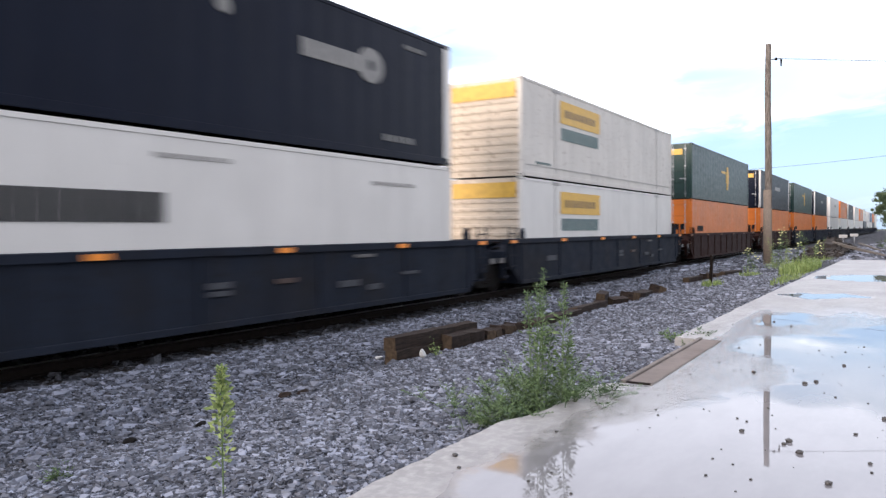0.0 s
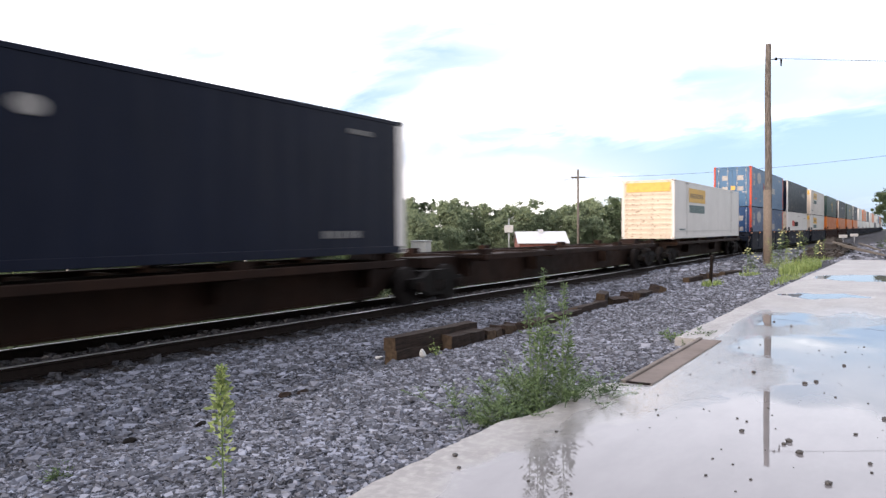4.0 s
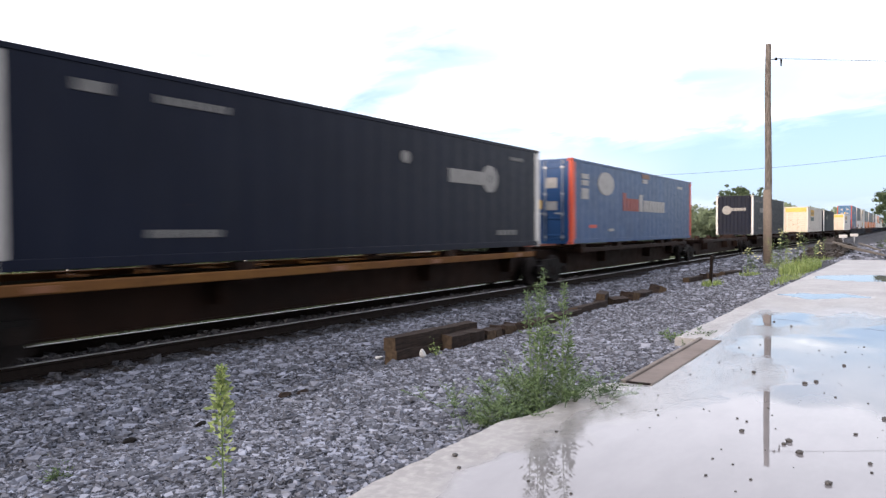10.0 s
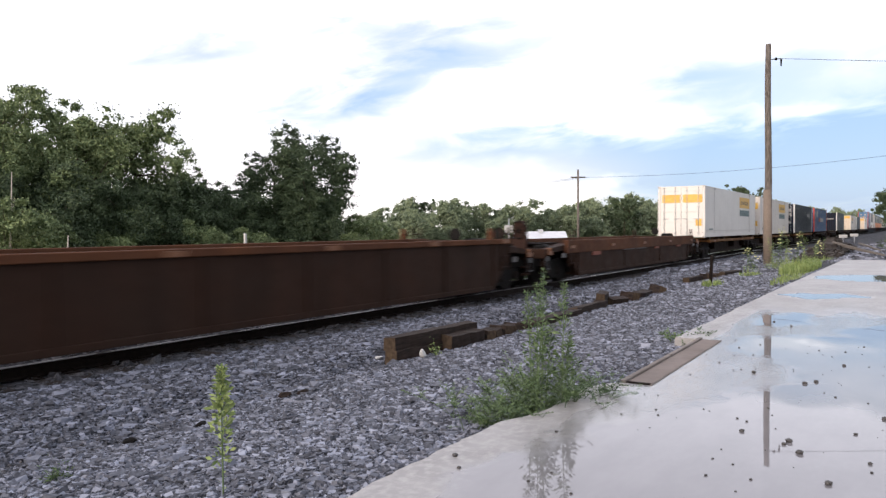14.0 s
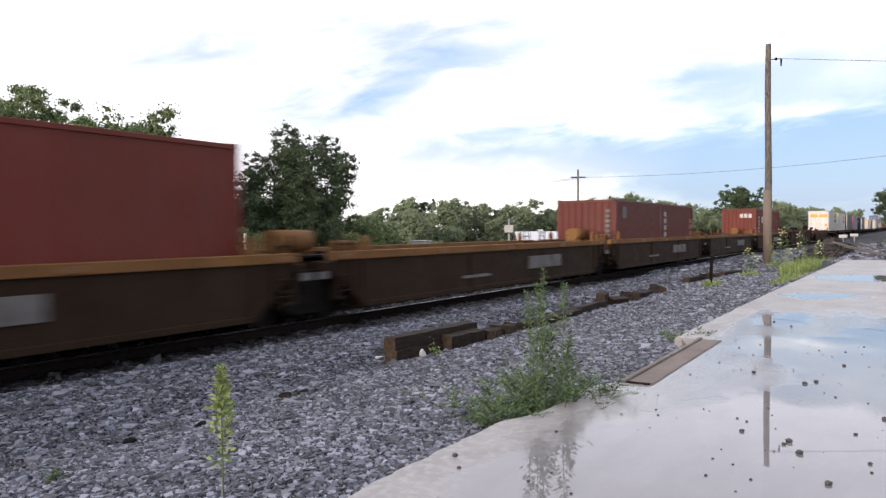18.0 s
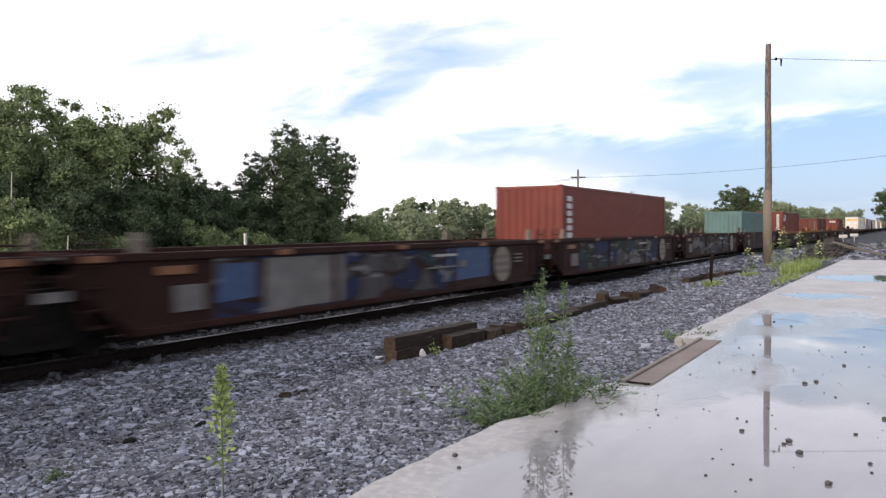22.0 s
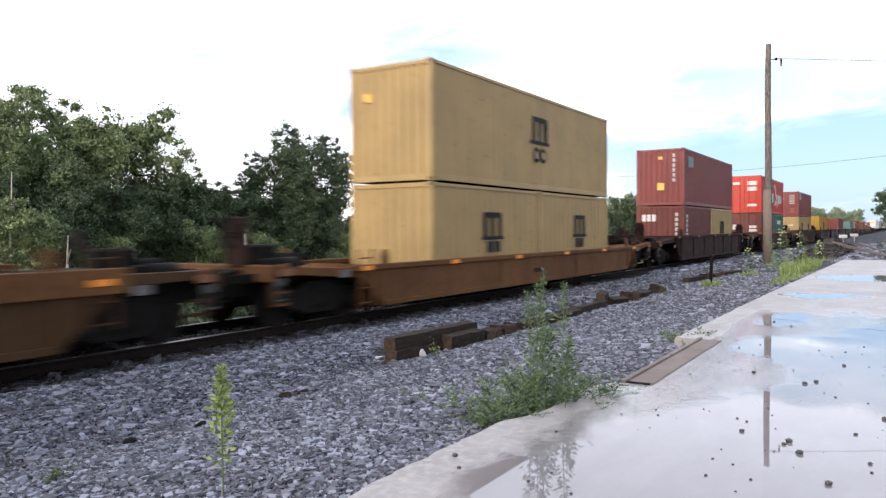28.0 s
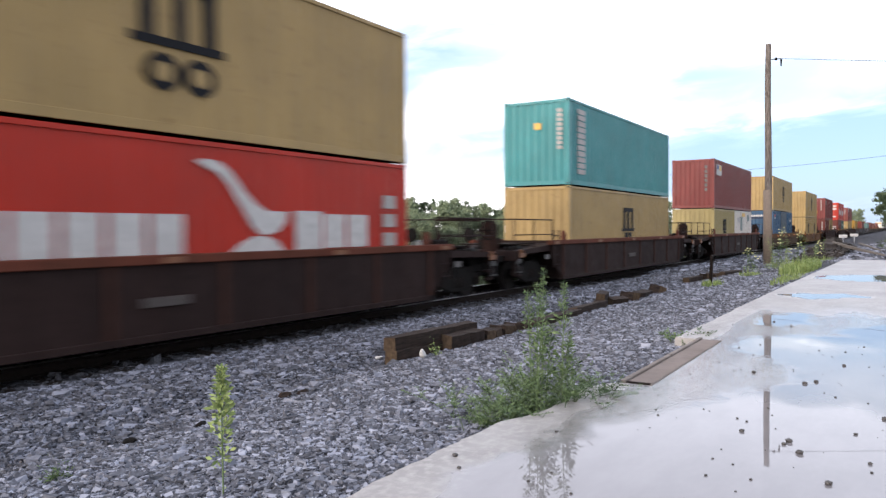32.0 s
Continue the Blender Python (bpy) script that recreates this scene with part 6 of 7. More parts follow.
# a few trees close to the right of the line, far ahead
right = tree(51, 8.6, 3.2, LEAF_DARK, "dark tree close beside the line far ahead", 230, 80, 0.13, 0.05, group="trees beside the line")
spot(right, 128, 1.2, 0.0)
for x, y, k in ((150, -1.0, 0.8), (118, -3.0, 0.9), (140, -4.5, 1.1), (170, -1.0, 0.9), (105, -1.0, 0.42), (220, -1.0, 1.2)):
    more(right, x, y, k, rt.uniform(0, 360), 0.0)

# ---- poles, wires, house, signs ----


def near_pole():
    p = thing("utility_pole", "weathered wooden utility pole with a metal guard", "utility pole", m=pose(39.23, 5.74, 0.0))
    bm = bmesh.new()
    n = 14
    tube(bm, [(0.02 * math.sin(i * 0.4), 0.02 * math.cos(i * 0.55), -0.4 + 11.2 * i / n) for i in range(n + 1)], [0.185 - 0.055 * i / n + 0.004 * math.sin(i * 2.3) for i in range(n + 1)])
    part("shaft", bm, POLE_WOOD, p)
    bm = bmesh.new()
    rod(bm, (0.02, 0, -0.2), (0.02, 0.02, 3.75), 0.205, 0.195, 12)
    part("guard", bm, BOARD_WOOD, p, "pale wooden guard strip")
    bm = bmesh.new()
    rod(bm, (0, -0.1, 10.05), (0.10, -0.55, 10.05), 0.025, seg=6)
    rod(bm, (0.10, -0.55, 10.05), (0.10, -0.55, 9.7), 0.05, 0.03, seg=8)
    rod(bm, (0.05, -0.33, 10.0), (0.05, -0.33, 10.12), 0.05, seg=8)
    part("insulator_bracket", bm, BLACK_IRON, p)


near_pole()


def wire(a, b, sag, r, label):
    bm = bmesh.new()
    a, b = Vector(a), Vector(b)
    n = 14
    pts = [a.lerp(b, i / n) - Vector((0, 0, sag * 4 * (i / n) * (1 - i / n))) for i in range(n + 1)]
    rings = [[bm.verts.new(p + Vector((0, r * math.cos(c), r * math.sin(c)))) for c in (0.0, 2.09, 4.19)] for p in pts]
    for g, h in zip(rings, rings[1:]):
        for j in range(3):
            bm.faces.new((g[j], g[(j + 1) % 3], h[(j + 1) % 3], h[j]))
    tagged(part("overhead_wire", bm, BLACK_IRON), label, "wire", "overhead wires")


wire((39.3, 5.2, 10.05), (44.0, -24.0, 6.9), 0.12, 0.012, "thin black overhead wire from the wooden pole")


def far_pole():
    p = thing("utility_pole", "slim distant utility pole with one crossarm", "utility pole", m=pose(71.05, 28.12, -2.0))
    bm = bmesh.new()
    rod(bm, (0, 0, -0.2), (0, 0, 9.9), 0.16, 0.10, 8)
    part("shaft", bm, POLE_WOOD, p)
    bm = bmesh.new()
    box(bm, -0.75, 0.75, -0.06, 0.06, 9.05, 9.18)
    bmesh.ops.rotate(bm, verts=bm.verts[:], cent=(0, 0, 0), matrix=Matrix.Rotation(radians(-60), 3, "Z"))
    part("crossarm", bm, BARK, p)


far_pole()
wire((71.05, 28.12, 7.1), (74.0, -10.0, 9.2), 0.8, 0.014, "long black overhead wire crossing the line")
wire((71.05, 28.12, 7.05), (52.0, 62.0, 4.4), 0.4, 0.014, "black overhead wire to the woods")
wire((71.3, 28.0, 7.0), (56.0, 62.0, 4.2), 0.4, 0.014, "black overhead wire to the woods")

ROOF_M = plain("pale_metal_roof", (0.55, 0.56, 0.58), 0.4, 0.3, 0.1, 2)


def make_brick():
    k = Nodes("red_brick_wall")
    b = k.n.new("ShaderNodeTexBrick")
    b.inputs["Scale"].default_value = 4.0
    b.inputs["Color1"].default_value, b.inputs["Color2"].default_value, b.inputs["Mortar"].default_value = (0.26, 0.075, 0.05, 1), (0.20, 0.06, 0.045, 1), (0.3, 0.27, 0.24, 1)
    k.l.new(k.co, b.inputs["Vector"])
    return k.done(k.mix(k.ramp(k.noise(1.5, 4), 0.3, 0.7), b.outputs["Color"], (0.17, 0.055, 0.04)), 0.85)


def house():
    h = thing("house", "low red-brick house with a pale metal roof", "house", m=pose(73.0, 33.2, -2.0, 0, 0, -58) @ Matrix.Diagonal((0.69, 1, 1, 1)))
    bm = bmesh.new()
    for x0, x1, y0, y1 in ((-3.6, 3.6, -2.6, -2.4), (-3.6, 3.6, 2.4, 2.6), (-3.6, -3.4, -2.4, 2.4), (3.4, 3.6, -2.4, 2.4)):
        box(bm, x0, x1, y0, y1, 0, 2.45)
    for x in (-3.6, 3.4):
        a = [bm.verts.new((x + d, y, z)) for d in (0, 0.2) for y, z in ((-2.6, 2.45), (2.6, 2.45), (0, 3.5))]
        bm.faces.new(a[:3])
        bm.faces.new(a[3:])
    part("wall", bm, make_brick(), h)
    bm = bmesh.new()
    for sy in (-1, 1):
        prism(bm, [(-3.9, 0), (3.9, 0), (3.9, 0.06), (-3.9, 0.06)], 0, 3.15)
        vs = bm.verts[-8:]
        bmesh.ops.rotate(bm, verts=vs, cent=(0, 0, 0), matrix=Matrix.Rotation(radians(-22.5), 3, "X"))
        if sy < 0:
            bmesh.ops.scale(bm, verts=vs, vec=(1, -1, 1))
        bmesh.ops.translate(bm, verts=vs, vec=(0, 0, 3.62))
    part("roof", bm, ROOF_M, h, "pale grey metal roof")
    bm = bmesh.new()
    box(bm, -0.3, 0.4, -0.5, 0.3, 3.3, 3.9)
    part("vent", bm, ROOF_M, h)
    for x in (-2.0, 1.4):
        bm = bmesh.new()
        box(bm, x - 0.45, x + 0.45, -2.66, -2.58, 0.9, 1.9)
        part("window", bm, plain("dark_window_glass", (0.03, 0.035, 0.04), 0.1), h)


house()


def lamp_sign():
    p = thing("sign_post", "small white square sign on a slim post", "sign", m=pose(62.7, 31.7, -2.0))
    bm = bmesh.new()
    rod(bm, (0, 0, 0), (0, 0, 4.9), 0.06, seg=8)
    part("post", bm, GALV, p)
    bm = bmesh.new()
    soft_box(bm, -0.10, 0.0, -0.42, 0.42, 3.6, 4.3, 0.04)
    bmesh.ops.rotate(bm, verts=bm.verts[:], cent=(0, 0, 0), matrix=Matrix.Rotation(radians(28), 3, "Z"))
    part("sign_face", bm, M_WHITE, p, "white sign face")
    bm = bmesh.new()
    rod(bm, (0, 0, 4.85), (-0.3, -0.7, 5.1), 0.03, seg=6)
    part("lamp_arm", bm, GALV, p)


lamp_sign()


def white_post(x, y, z0, h, label):
    p = thing("marker_post", label, "post", m=pose(x, y, z0))
    bm = bmesh.new()
    soft_box(bm, -0.05, 0.05, -0.05, 0.05, -0.3, h, 0.01)
    part("post", bm, M_WHITE, p)
    return p


white_post(22.69, 24.12, -1.25, 3.05, "slim white marker post beyond the track")


def block():
    p = thing("white_cabinet", "small white equipment cabinet beyond the track", "cabinet", m=pose(56.5, 37.5, -2.0))
    bm = bmesh.new()
    soft_box(bm, -0.5, 0.5, -0.8, 0.8, 0.0, 2.85, 0.05)
    part("body", bm, M_WHITE, p)
    bm = bmesh.new()
    soft_box(bm, -0.58, 0.58, -0.88, 0.88, 2.85, 2.95, 0.03)
    part("lid", bm, GALV, p)


block()


def track_sign(x, y, z):
    p = thing("track_sign", "small white board on a short post by the line", "sign", "boards by the line", pose(x, y, z))
    bm = bmesh.new()
    rod(bm, (0, 0, -0.3), (0, 0, 1.0), 0.05, seg=6)
    part("post", bm, GALV, p)
    bm = bmesh.new()
    soft_box(bm, -0.03, 0.03, -0.42, 0.42, 0.75, 1.1, 0.02)
    part("board", bm, M_WHITE, p)


track_sign(92.0, 5.85, 0.0)
track_sign(100.0, 5.2, 0.05)

# ---- timbers, stake, steel plate, boards ----


def timber(x, y, z, length, turn, label="old wooden railway sleeper lying on the gravel", tilt=0.0, roll=0.0, w=0.22, h=0.175, mats=None):
    t = thing("railway_sleeper", label, "sleeper", "discarded sleepers", pose(x, y, z, roll, tilt, turn))
    bm = bmesh.new()
    n = 6
    rr = random.Random(int(x * 1000))
    rows = []
    for i in range(n + 1):
        u = -length / 2 + length * i / n
        e = 0.012
        rows.append([bm.verts.new((u + rr.uniform(-e, e), a + rr.uniform(-e, e), b + rr.uniform(-e, e))) for a, b in ((-w / 2, 0), (w / 2, 0), (w / 2, h), (-w / 2, h))])
    for a, b in zip(rows, rows[1:]):
        for j in range(4):
            bm.faces.new((a[j], a[(j + 1) % 4], b[(j + 1) % 4], b[j]))
    bm.faces.new(rows[0]).material_index = 1
    bm.faces.new(rows[-1]).material_index = 1
    bmesh.ops.bevel(bm, geom=[e for e in bm.edges if len(e.link_faces) == 2 and e.calc_face_angle(0) > 0.9], offset=0.012, segments=1, affect="EDGES")
    part("beam", bm, mats or (TIE_WOOD, TIE_END), t)
    return t


for x, y, z, l, tn, rl, hh in ((10.0, 6.33, -0.10, 2.4, -3, 0, 0.23), (9.95, 6.37, 0.135, 2.3, -2.2, 0, 0.19), (10.45, 6.13, -0.08, 0.95, -4, 3, 0.31), (11.15, 6.12, -0.08, 0.34, 72, 6, 0.27), (11.48, 6.14, -0.08, 0.30, 95, -8, 0.25),
                               (11.82, 6.16, -0.08, 0.36, 80, 10, 0.26), (12.15, 6.18, -0.08, 0.30, 64, -5, 0.23), (12.5, 6.2, -0.08, 0.4, 98, 12, 0.22), (12.85, 6.12, -0.08, 0.3, 85, -6, 0.22), (14.2, 6.12, -0.04, 2.4, 0, 4, 0.19), (16.3, 6.2, -0.03, 2.0, 1, -3, 0.2),
                               (17.4, 6.34, -0.04, 0.7, 8, 10, 0.2), (17.7, 6.38, 0.16, 0.9, 14, 8, 0.17), (18.3, 6.22, -0.03, 0.6, -22, 16, 0.2), (19.1, 6.16, -0.02, 0.5, 60, 12, 0.26), (19.6, 6.18, 0.0, 0.7, -8, 12, 0.2), (20.5, 6.2, 0.0, 1.0, 5, 14, 0.17), (21.7, 6.2, -0.02, 0.5, 50, 24, 0.26),
                               (27.9, 6.6, -0.03, 1.5, -6, 0, 0.16), (28.9, 6.4, -0.03, 0.6, 40, 12, 0.2), (29.6, 6.3, -0.03, 0.5, 70, -10, 0.2), (31.5, 6.0, -0.02, 2.0, -8, 8, 0.2)):
    timber(x, y, z, l, tn, roll=rl, h=hh)

bm = bmesh.new()
bmesh.ops.create_icosphere(bm, subdivisions=2, radius=0.06)
for v in bm.verts:
    v.co = Vector((v.co.x * 1.1, v.co.y * 0.7, v.co.z * (1.5 if v.co.z > 0 else 0.8))) * (1 + 0.5 * noise.noise(v.co * 14))
tagged(part("white_stone", bm, M_WHITE), "pale white stone beside the sleepers", "stone").location = (9.15, 6.06, 0.06)

for x, y, r, m, lab in ((9.0, 6.75, 0.05, M_WHITE, "pale white stone among the ballast"), (8.75, 6.4, 0.04, M_WHITE, "pale white stone among the ballast"), (4.76, 5.69, 0.045, BLACK_IRON, "dark clod on the gravel"), (4.09, 5.83, 0.05, BLACK_IRON, "dark clod on the gravel"), (6.05, 5.85, 0.06, TIE_WOOD, "dark splinter of old timber"), (6.3, 5.8, 0.05, TIE_WOOD, "dark splinter of old timber")):
    bm = bmesh.new()
    bmesh.ops.create_icosphere(bm, subdivisions=2, radius=r)
    for v in bm.verts:
        v.co = Vector((v.co.x * 1.5, v.co.y * 0.8, v.co.z * 0.7)) * (1 + 0.6 * noise.noise(v.co * 18 + Vector((x, y, 0))))
    tagged(part("loose_stone", bm, m), lab, "stone").location = (x, y, ground_z(x, y) + r * 0.55)


def dead_stem(a, b, r):
    d = thing("dead_stem", "bare pale dead tree stem before the woods", "dead tree", "dead stems", Matrix.Translation(a))
    bm = bmesh.new()
    e = Vector(b) - Vector(a)
    rod(bm, (0, 0, -0.6), e * 0.55 + Vector((0.05, 0, 0)), r, r * 0.75, 7)
    rod(bm, e * 0.55 + Vector((0.05, 0, 0)), e, r * 0.75, r * 0.3, 7)
    rod(bm, e * 0.5, e * 0.8 + Vector((0.25, 0.1, 0)), r * 0.4, r * 0.15, 5)
    part("stem", bm, plain("bleached_wood", (0.34, 0.31, 0.27), 0.8), d)


dead_stem((22.2, 36.8, -1.6), (22.4, 36.7, 1.75), 0.08)
dead_stem((21.9, 41.6, -1.6), (22.15, 41.45, 5.2), 0.07)


def stake():
    p = thing("stake", "rusty upright steel stake in the gravel", "stake", m=pose(25.4, 5.45, 0.0, 3, -2, 0))
    bm = bmesh.new()
    box(bm, -0.05, 0.05, -0.04, -0.02, -0.3, 1.0)
    box(bm, -0.05, -0.03, -0.04, 0.05, -0.3, 1.0)
    box(bm, -0.16, 0.12, -0.05, 0.03, 0.92, 1.02)
    part("bar", bm, RAIL_SIDE, p)


stake()


def plate():
    p = thing("edge_channel", "rusty steel channel frame set in the slab edge", "steel channel", m=pose(8.13, 2.06, SLAB_Z - 0.006, 0, 0, 0.3))
    m = rusty("rusty_plate", (0.165, 0.138, 0.122), (0.25, 0.215, 0.195), 0.5)
    bm = bmesh.new()
    soft_box(bm, -1.52, 1.52, -0.12, 0.10, -0.05, 0.012, 0.004)
    part("bed", bm, m, p)
    for y0, y1, up in ((0.10, 0.145, 0.035), (-0.135, -0.12, 0.017)):
        bm = bmesh.new()
        soft_box(bm, -1.55, 1.52, y0, y1, -0.06, up, 0.006)
        part("flange", bm, rusty("pale_flange", (0.20, 0.18, 0.165), (0.14, 0.11, 0.09), 0.4), p)
    bm = bmesh.new()
    soft_box(bm, -1.54, -1.50, -0.13, 0.10, -0.05, 0.02, 0.006)
    part("end_lip", bm, RAIL_SIDE, p)


plate()
for x, y, z, l, tn, ti in ((44.0, 1.75, 0.66, 4.0, 54, -12), (47.0, 1.9, 0.55, 4.4, 48, -9), (55, 3.9, 0.6, 3.0, -20, 10), (50, 4.4, 0.55, 2.2, 60, 9), (48, 3.6, 0.75, 2.0, -35, 12), (54, 1.6, 0.5, 5.0, 24, -7)):
    timber(x, y, z, l, tn, "long grey timber dumped beyond the slab", ti, 0, 0.17, 0.07, (PLANK_WOOD, PLANK_WOOD))
stone_field("rubble_pile", "dark pile of earth and broken timber", 42.0, 60.0, 2.9, 5.0, 1700, 0.17, 17, plain("dark_earth", (0.036, 0.031, 0.028), 0.95, 0, 0.5), -0.3, heap=lambda a, b: 1.0 * math.exp(-((a - 51) / 6.0) ** 2 - ((b - 3.8) / 0.85) ** 2))


stone_field("gravel_stones", "coarse gravel beyond the end of the slab", 36.7, 80.0, -6.0, 3.2, 3200, 0.15, 18)


# ---- pebbles on the slab ----
_pb = random.Random(4)


def pebble_mesh(i):
    def build(bm):
        bmesh.ops.create_icosphere(bm, subdivisions=1, radius=1.0)
        for v in bm.verts:
            v.co *= 1 + 0.3 * noise.noise(v.co * 1.7 + Vector((i * 5.0, 0, 0)))
            v.co.z *= 0.62
    return shared(("pebble", i), build, plain("dark_pebble", (0.04, 0.038, 0.037), 0.6))


SPOTS = [(3.92, 2.36, 0.022), (3.73, 2.22, 0.016), (7.67, 1.24, 0.024), (5.4, 0.95, 0.02), (5.29, 0.64, 0.030), (5.05, 0.55, 0.034), (7.34, 0.76, 0.026), (7.47, 0.68, 0.024), (4.52, 0.35, 0.024), (6.26, 0.12, 0.03), (5.7, 0.28, 0.014),
         (8.49, 0.52, 0.02), (4.74, 2.04, 0.014), (5.03, 0.17, 0.016), (5.21, 0.66, 0.016), (11.54, 1.37, 0.02), (11.98, 1.66, 0.02)]
for i, (x, y, r) in enumerate([(a, b, min(r, 0.012 + 0.45 * r)) for a, b, r in SPOTS] + [(_pb.uniform(3.6, 10), _pb.uniform(-0.6, 1.9), _pb.uniform(0.004, 0.012)) for _ in range(110)]):
    pb = part("pebble", pebble_mesh(i % 4), None)
    tagged(pb, "dark pebble on the wet slab", "pebble", "pebbles on the slab")
    pb.matrix_basis = Matrix.Translation((x, y, SLAB_Z + r * 0.4)) @ Matrix.Rotation(i * 1.7, 4, "Z") @ Matrix.Scale(r, 4)

# ---- weeds ----


def blades(rng, base, n, height, spread, width, lean=0.4):
    """Thin tapering grass blades, each bent once."""
    a = rng.uniform(0, 2 * np.pi, n)
    r = spread * np.sqrt(rng.uniform(0, 1, n))
    o = np.stack([r * np.cos(a), r * np.sin(a), np.zeros(n)], 1) + base
    h = height * rng.uniform(0.5, 1.1, n)
    b = rng.uniform(0, 2 * np.pi, n)
    d = np.stack([np.cos(b), np.sin(b), np.zeros(n)], 1) * (h * lean * rng.uniform(0.2, 1, n))[:, None]
    w = np.stack([-np.sin(b), np.cos(b), np.zeros(n)], 1) * width
    up = np.array([0, 0, 1.0])
    m = o + d * 0.35 + up * (h * 0.6)[:, None]
    t = o + d + up * h[:, None]
    v = np.stack([o - w, o + w, m + w * 0.7, m - w * 0.7, t], 1).reshape(-1, 3)
    k = np.arange(n)[:, None] * 5
    f = [list(q) for q in (k + [0, 1, 2, 3])] + [list(q) for q in (k + [3, 2, 4])]
    return v, f


def weed(x, y, z, stems, label, height, spread, leaf, leaves=60, size=0.03, tuft=0, seed=1, upright=0.0, flower=False, name="weed", plume=False, foot=0.0, broad=0.28):
    """A weed of several stems with small leaves up each stem and a bushy foot."""
    rng = np.random.default_rng(seed)
    w = thing(name, label, "weed", "weeds in the gravel", pose(x, y, z))
    tips, allv, allf, off = [], [], [], 0
    for i in range(stems):
        bm = bmesh.new()
        a = rng.uniform(0, 2 * np.pi)
        h = height * (1.0 if i == 0 else rng.uniform(0.45, 0.95))
        r = spread * rng.uniform(0.1, 1.0) * (1 - upright)
        f = foot or 0.24 * spread
        b = Vector((f * rng.normal(), f * rng.normal(), -0.05))
        e = Vector((b.x + r * math.cos(a), b.y + r * math.sin(a), h))
        m = b.lerp(e, 0.5) + Vector((0, 0, (0.06 if upright else 0.28) * h))
        rod(bm, b, m, 0.006, 0.005, 5)
        rod(bm, m, e, 0.005, 0.002, 5)
        part("stem", bm, LEAF_WEED, w)
        n = leaves
        k = rng.beta(2.2, 0.9, n) * 0.88 + 0.12 if plume else rng.uniform(0.12, 1.0, n)
        c = np.array([(b.lerp(m, q * 2) if q < 0.5 else m.lerp(e, q * 2 - 1))[:] for q in k])
        d = rng.normal(0, 1, (n, 3)) * [1, 1, 0.5]
        d[:, 2] += 0.55
        d /= np.linalg.norm(d, axis=1)[:, None]
        s = size * rng.uniform(0.6, 1.5, n)[:, None] * ((0.55 + 0.75 * np.sin(np.pi * np.clip(k, 0, 0.97))) if plume else (1.25 - 0.6 * k))[:, None]
        if not plume:
            c = c + rng.normal(0, 0.045, (n, 3)) * (0.3 + k)[:, None]
        if plume:
            c = c + d * (0.075 * np.clip(1.15 - k, 0.2, 0.6) * rng.uniform(0, 1.6, n))[:, None]
        side = np.cross(d, rng.normal(0, 1, (n, 3)))
        side /= np.linalg.norm(side, axis=1)[:, None]
        v = np.stack([c, c + d * s + side * s * broad, c + d * s * 2.0, c + d * s - side * s * broad], 1).reshape(-1, 3)
        allv.append(v)
        allf += [list(q) for q in (np.arange(n * 4).reshape(-1, 4) + off)]
        off += len(v)
        tips.append(e)
    part("foliage", arrays_mesh("foliage", np.concatenate(allv), allf, leaf), None, w)
    if tuft:
        v, f = blades(rng, np.zeros(3), tuft, height * 0.32, spread * 0.9, 0.006, 0.9)
        part("tuft", arrays_mesh("tuft", v, f, GRASS), None, w)
    if flower:
        bm = bmesh.new()
        for e in tips:
            for j in range(5):
                c = e + Vector((rng.normal() * 0.10, rng.normal() * 0.10, rng.uniform(-0.25, 0.05)))
                bmesh.ops.create_icosphere(bm, subdivisions=1, radius=0.04, matrix=Matrix.Translation(c) @ Matrix.Scale(0.5, 4, (0, 0, 1)))
        part("flower_head", bm, FLOWER, w, "pale yellow flower heads")
    return w


weed(3.13, 3.55, ground_z(3.13, 3.55) - 0.02, 1, "single tall pale green weed in the gravel", 0.83, 0.04, LEAF_PALE, 520, 0.0185, 0, 61, 0.8, plume=True, broad=0.4)
WX, WY = 5.45, 2.50
weed(WX + 0.12, WY + 0.04, 0.40, 7, "tall green weed at the slab edge", 1.18, 0.15, LEAF_WEED, 250, 0.018, 0, 62, 0.4, foot=0.075, plume=True)


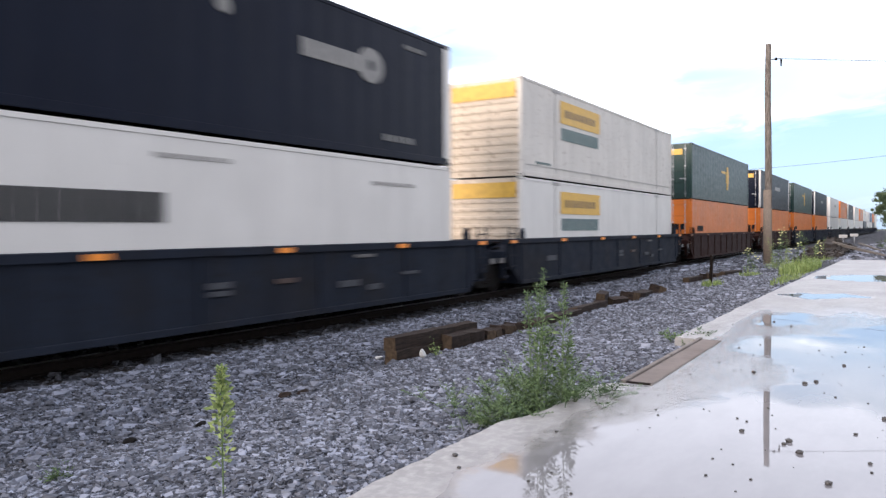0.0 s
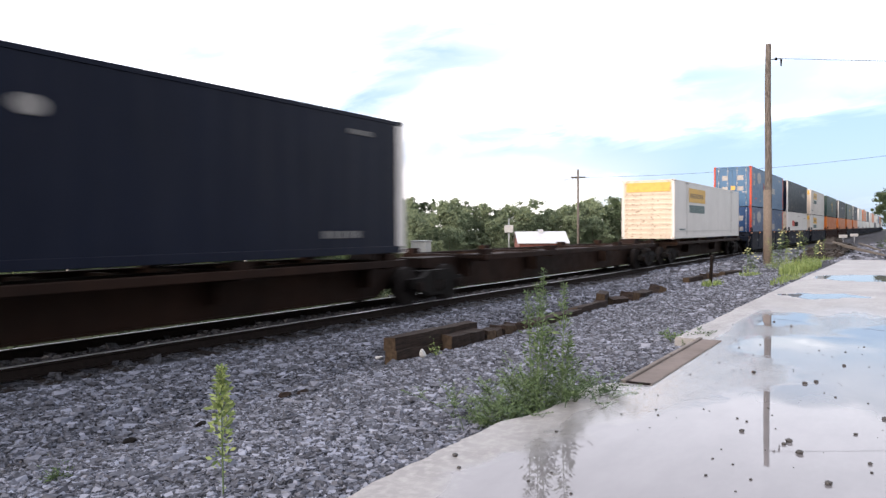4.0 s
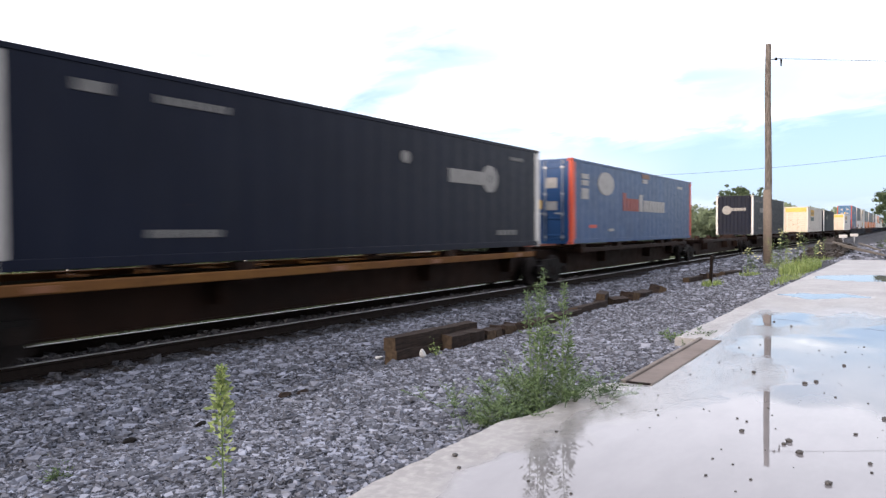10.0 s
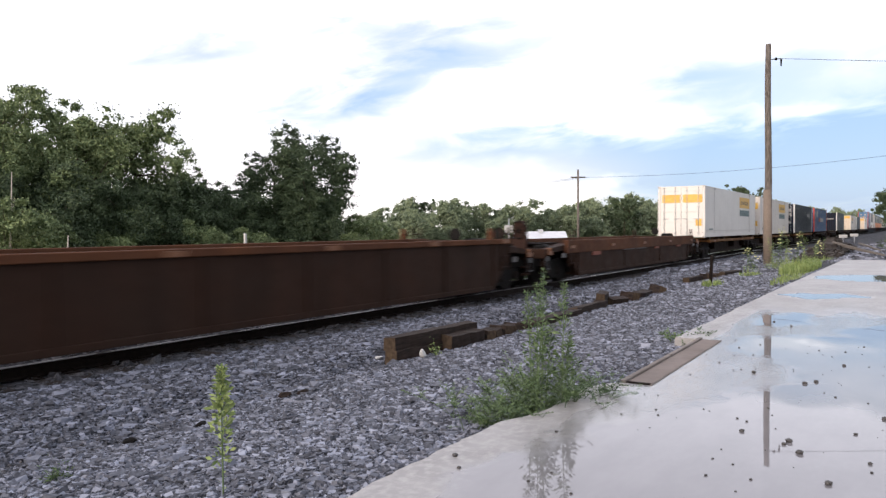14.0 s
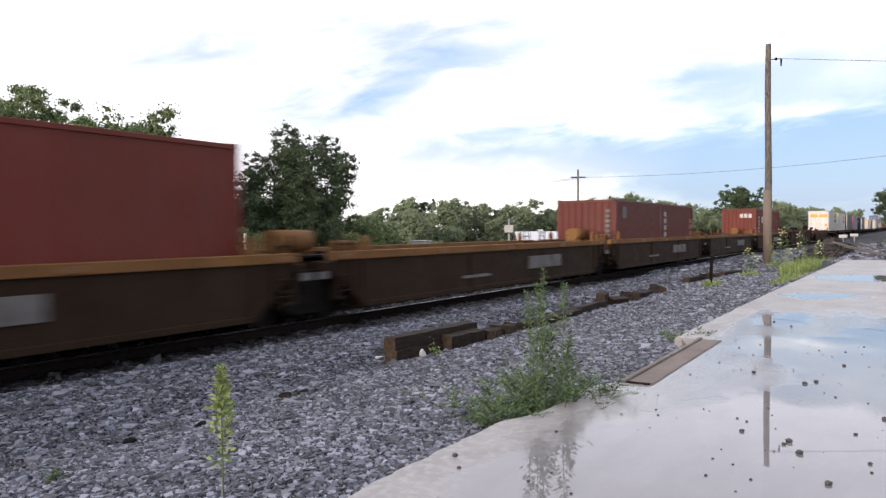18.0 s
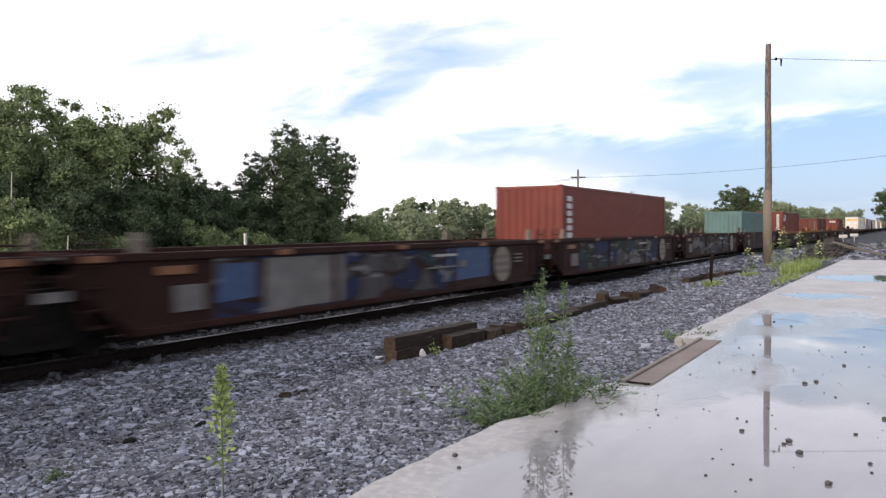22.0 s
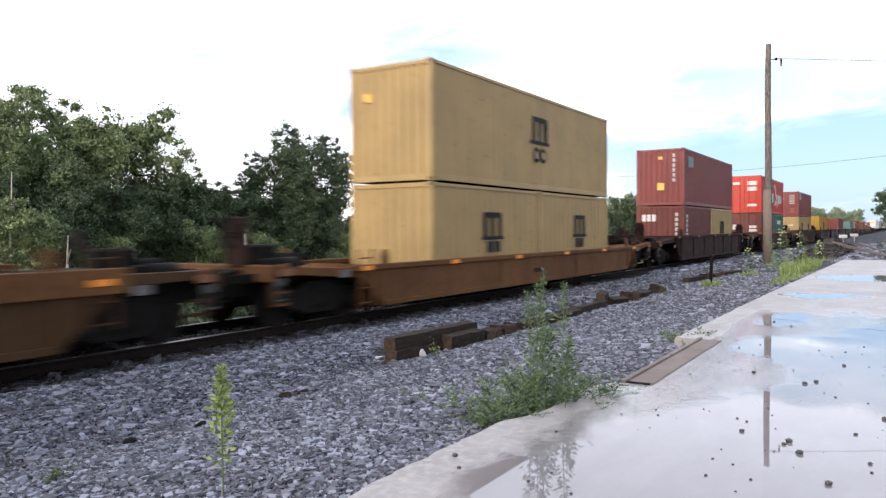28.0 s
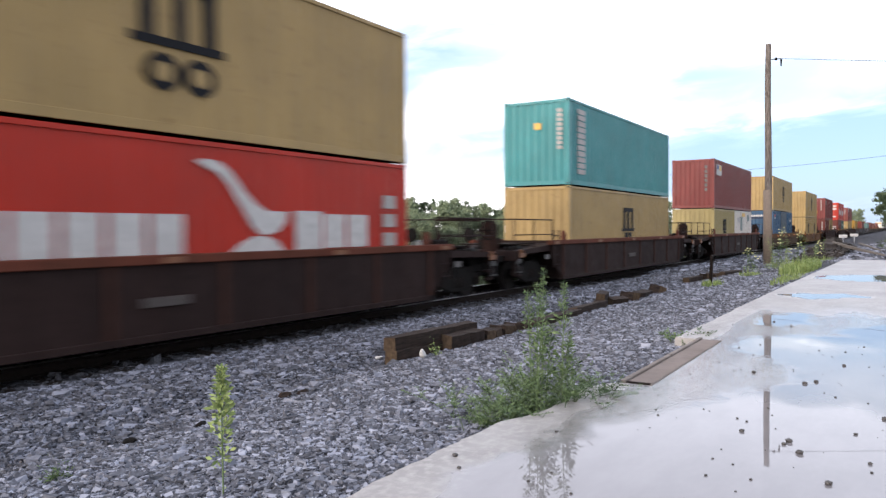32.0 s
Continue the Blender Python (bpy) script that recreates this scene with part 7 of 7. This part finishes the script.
def bush(x, y, z, label, height, spread, stems, seed, foot=0.12, leaf=0.028, low=0.25):
    """A loose leafy weed: arching stems with side twigs, and narrow leaves set along both sides of each twig."""
    rng = np.random.default_rng(seed)
    w = thing("weed", label, "weed", "weeds in the gravel", pose(x, y, z))
    quads, twig_mesh = [], bmesh.new()
    for i in range(stems):
        bm = bmesh.new()
        a = rng.uniform(0, 2 * math.pi)
        reach = spread * rng.uniform(0.25, 1.0)
        tall_ = height * rng.uniform(low, 1.0) * (1.15 - 0.55 * reach / spread)
        b = Vector((foot * rng.normal(), foot * rng.normal(), -0.06))
        e = b + Vector((reach * math.cos(a), reach * math.sin(a), tall_))
        c = b.lerp(e, 0.45) + Vector((0, 0, 0.32 * tall_))
        pts = [b.lerp(c, t).lerp(c.lerp(e, t), t) for t in (i_ / 6 for i_ in range(7))]
        tube(bm, pts, [0.004 - 0.0003 * i_ for i_ in range(7)], 4)
        twigs = [(pts[3], pts[6])]
        for j in range(int(rng.integers(7, 12))):
            k = rng.uniform(0.15, 0.97) * 5.99
            p = pts[int(k)].lerp(pts[int(k) + 1], k % 1)
            out = rng.uniform(0, 2 * math.pi)
            d = Vector((math.cos(out), math.sin(out), rng.uniform(0.1, 1.0))).normalized() * rng.uniform(0.07, 0.19)
            rod(twig_mesh, p, p + d, 0.002, 0.0012, 3)
            twigs.append((p, p + d))
        part("stem", bm, LEAF_WEED, w)
        for p, q_ in twigs:
            d = q_ - p
            n = max(5, int(d.length / 0.0125))
            u = d.normalized()
            side = u.cross(Vector((0, 0, 1)))
            side = side.normalized() if side.length > 1e-3 else Vector((1, 0, 0))
            for m_ in range(n):
                s_ = -1 if m_ % 2 else 1
                o = p.lerp(q_, (m_ + 0.6) / n)
                turn = rng.uniform(-0.5, 0.9)
                v = (u * 0.75 + side * s_ + Vector((0, 0, turn))).normalized() * leaf * rng.uniform(0.6, 1.35)
                wv = v.cross(Vector((rng.normal() * 0.4, rng.normal() * 0.4, 1.0))).normalized() * v.length * 0.20
                quads.append((o, o + v * 0.5 + wv, o + v, o + v * 0.5 - wv))
    verts = np.array([tuple(p) for q_ in quads for p in q_])
    tagged(part("twig_spray", twig_mesh, LEAF_WEED, w), kind="stuff")
    part("foliage", arrays_mesh("foliage", verts, np.arange(len(verts)).reshape(-1, 4), LEAF_WEED), None, w)
    return w


bush(WX + 0.14, WY + 0.05, 0.40, "bushy green weed with small narrow leaves at the slab edge", 0.58, 0.46, 46, 163, 0.16)
bush(WX + 0.05, WY + 0.48, 0.30, "loose green weed spreading over the gravel", 0.46, 0.56, 22, 164, 0.18)
bush(WX + 0.62, WY - 0.20, SLAB_Z - 0.04, "low green weed spreading onto the slab", 0.26, 0.46, 20, 165, 0.13, 0.026)
bush(WX - 0.22, WY + 0.14, 0.34, "low green weed spreading over gravel", 0.32, 0.40, 18, 166, 0.13)
bush(10.2, 2.50, 0.38, "small green weed at the slab edge", 0.24, 0.42, 11, 66, 0.14, 0.05)
weed(9.4, 5.98, ground_z(9.4, 5.98), 3, "small yellowing weed beside the old sleepers", 0.22, 0.10, LEAF_PALE, 26, 0.02, 0, 68)
weed(3.14, 5.31, ground_z(3.14, 5.31), 6, "small green sprout in the gravel", 0.10, 0.12, LEAF_WEED, 30, 0.02, 10, 67)
for i in range(8):
    weed(33.0 + 1.5 * i, 5.1 - 0.22 * i + rt.uniform(-0.4, 0.4), 0.1, 3, "tall flowering weed round the pole", rt.uniform(0.9, 1.9), 0.35, LEAF_PALE if i % 2 else LEAF_WEED, 50, 0.05, 30, 70 + i, 0.3, i % 2 == 0)


def grass_patch(x, y, z, sx, sy, n, h, seed, label):
    rng = np.random.default_rng(seed)
    v, f = blades(rng, np.zeros(3), n, h, 1.0, 0.012, 0.7)
    k = v.reshape(-1, 5, 3)
    root = k[:, :2, :].mean(1, keepdims=True) * np.array([1, 1, 0])
    k = (k - root) + root * np.array([sx, sy, 0])
    tagged(new("grass_patch", arrays_mesh("grass_patch", k.reshape(-1, 3), f, GRASS)), label, "grass", kind="stuff").location = (x, y, z)


grass_patch(26.5, 3.1, 0.22, 4.5, 0.3, 900, 0.22, 81, "bright green grass along the slab edge")
grass_patch(31.5, 3.4, 0.22, 4.0, 0.6, 1500, 0.42, 82, "bright green grass round the pole")
grass_patch(41.0, 3.6, 0.15, 4.0, 0.7, 500, 0.35, 83, "green grass beyond the pole")
grass_patch(24.5, 5.2, 0.08, 0.7, 0.3, 160, 0.2, 84, "small green grass tuft in the gravel")
grass_patch(30.0, 5.0, 0.08, 0.7, 0.4, 160, 0.2, 85, "small green grass tuft in the gravel")
grass_patch(84.0, -2.2, 0.25, 22.0, 1.4, 1600, 0.5, 86, "long green grass beside the line far ahead")


def undergrowth(x0, x1, y, z, n, seed, label):
    """A low ragged bank of brush along the far side of the line."""
    rng = np.random.default_rng(seed)
    cs = np.stack([rng.uniform(x0, x1, n), y + rng.normal(0, 0.9, n), z + rng.uniform(0.1, 1.25, n) * (0.7 + 0.3 * np.sin(rng.uniform(0, 6, n)))], 1)
    v, f = leaf_cloud(rng, cs, rng.uniform(0.3, 0.6, n), 60, 0.07)
    tagged(new("undergrowth", arrays_mesh("undergrowth", v, f, LEAF_DARK)), label, "brush", kind="stuff")


undergrowth(6.0, 52.0, 19.5, -1.0, 620, 91, "low dark brush along the far side of the track")
undergrowth(58.0, 90.0, -0.9, 0.2, 150, 92, "low dark brush to one side of the line")


# ---- what moves ----
def motions():
    for ob, s_, z_ in MOVING:
        walk(ob, [(t, pose(s_ + SPEED * (t - 16.0), TRACK_Y, z_)) for t in (0.0, 16.0, SECONDS)])


motions()
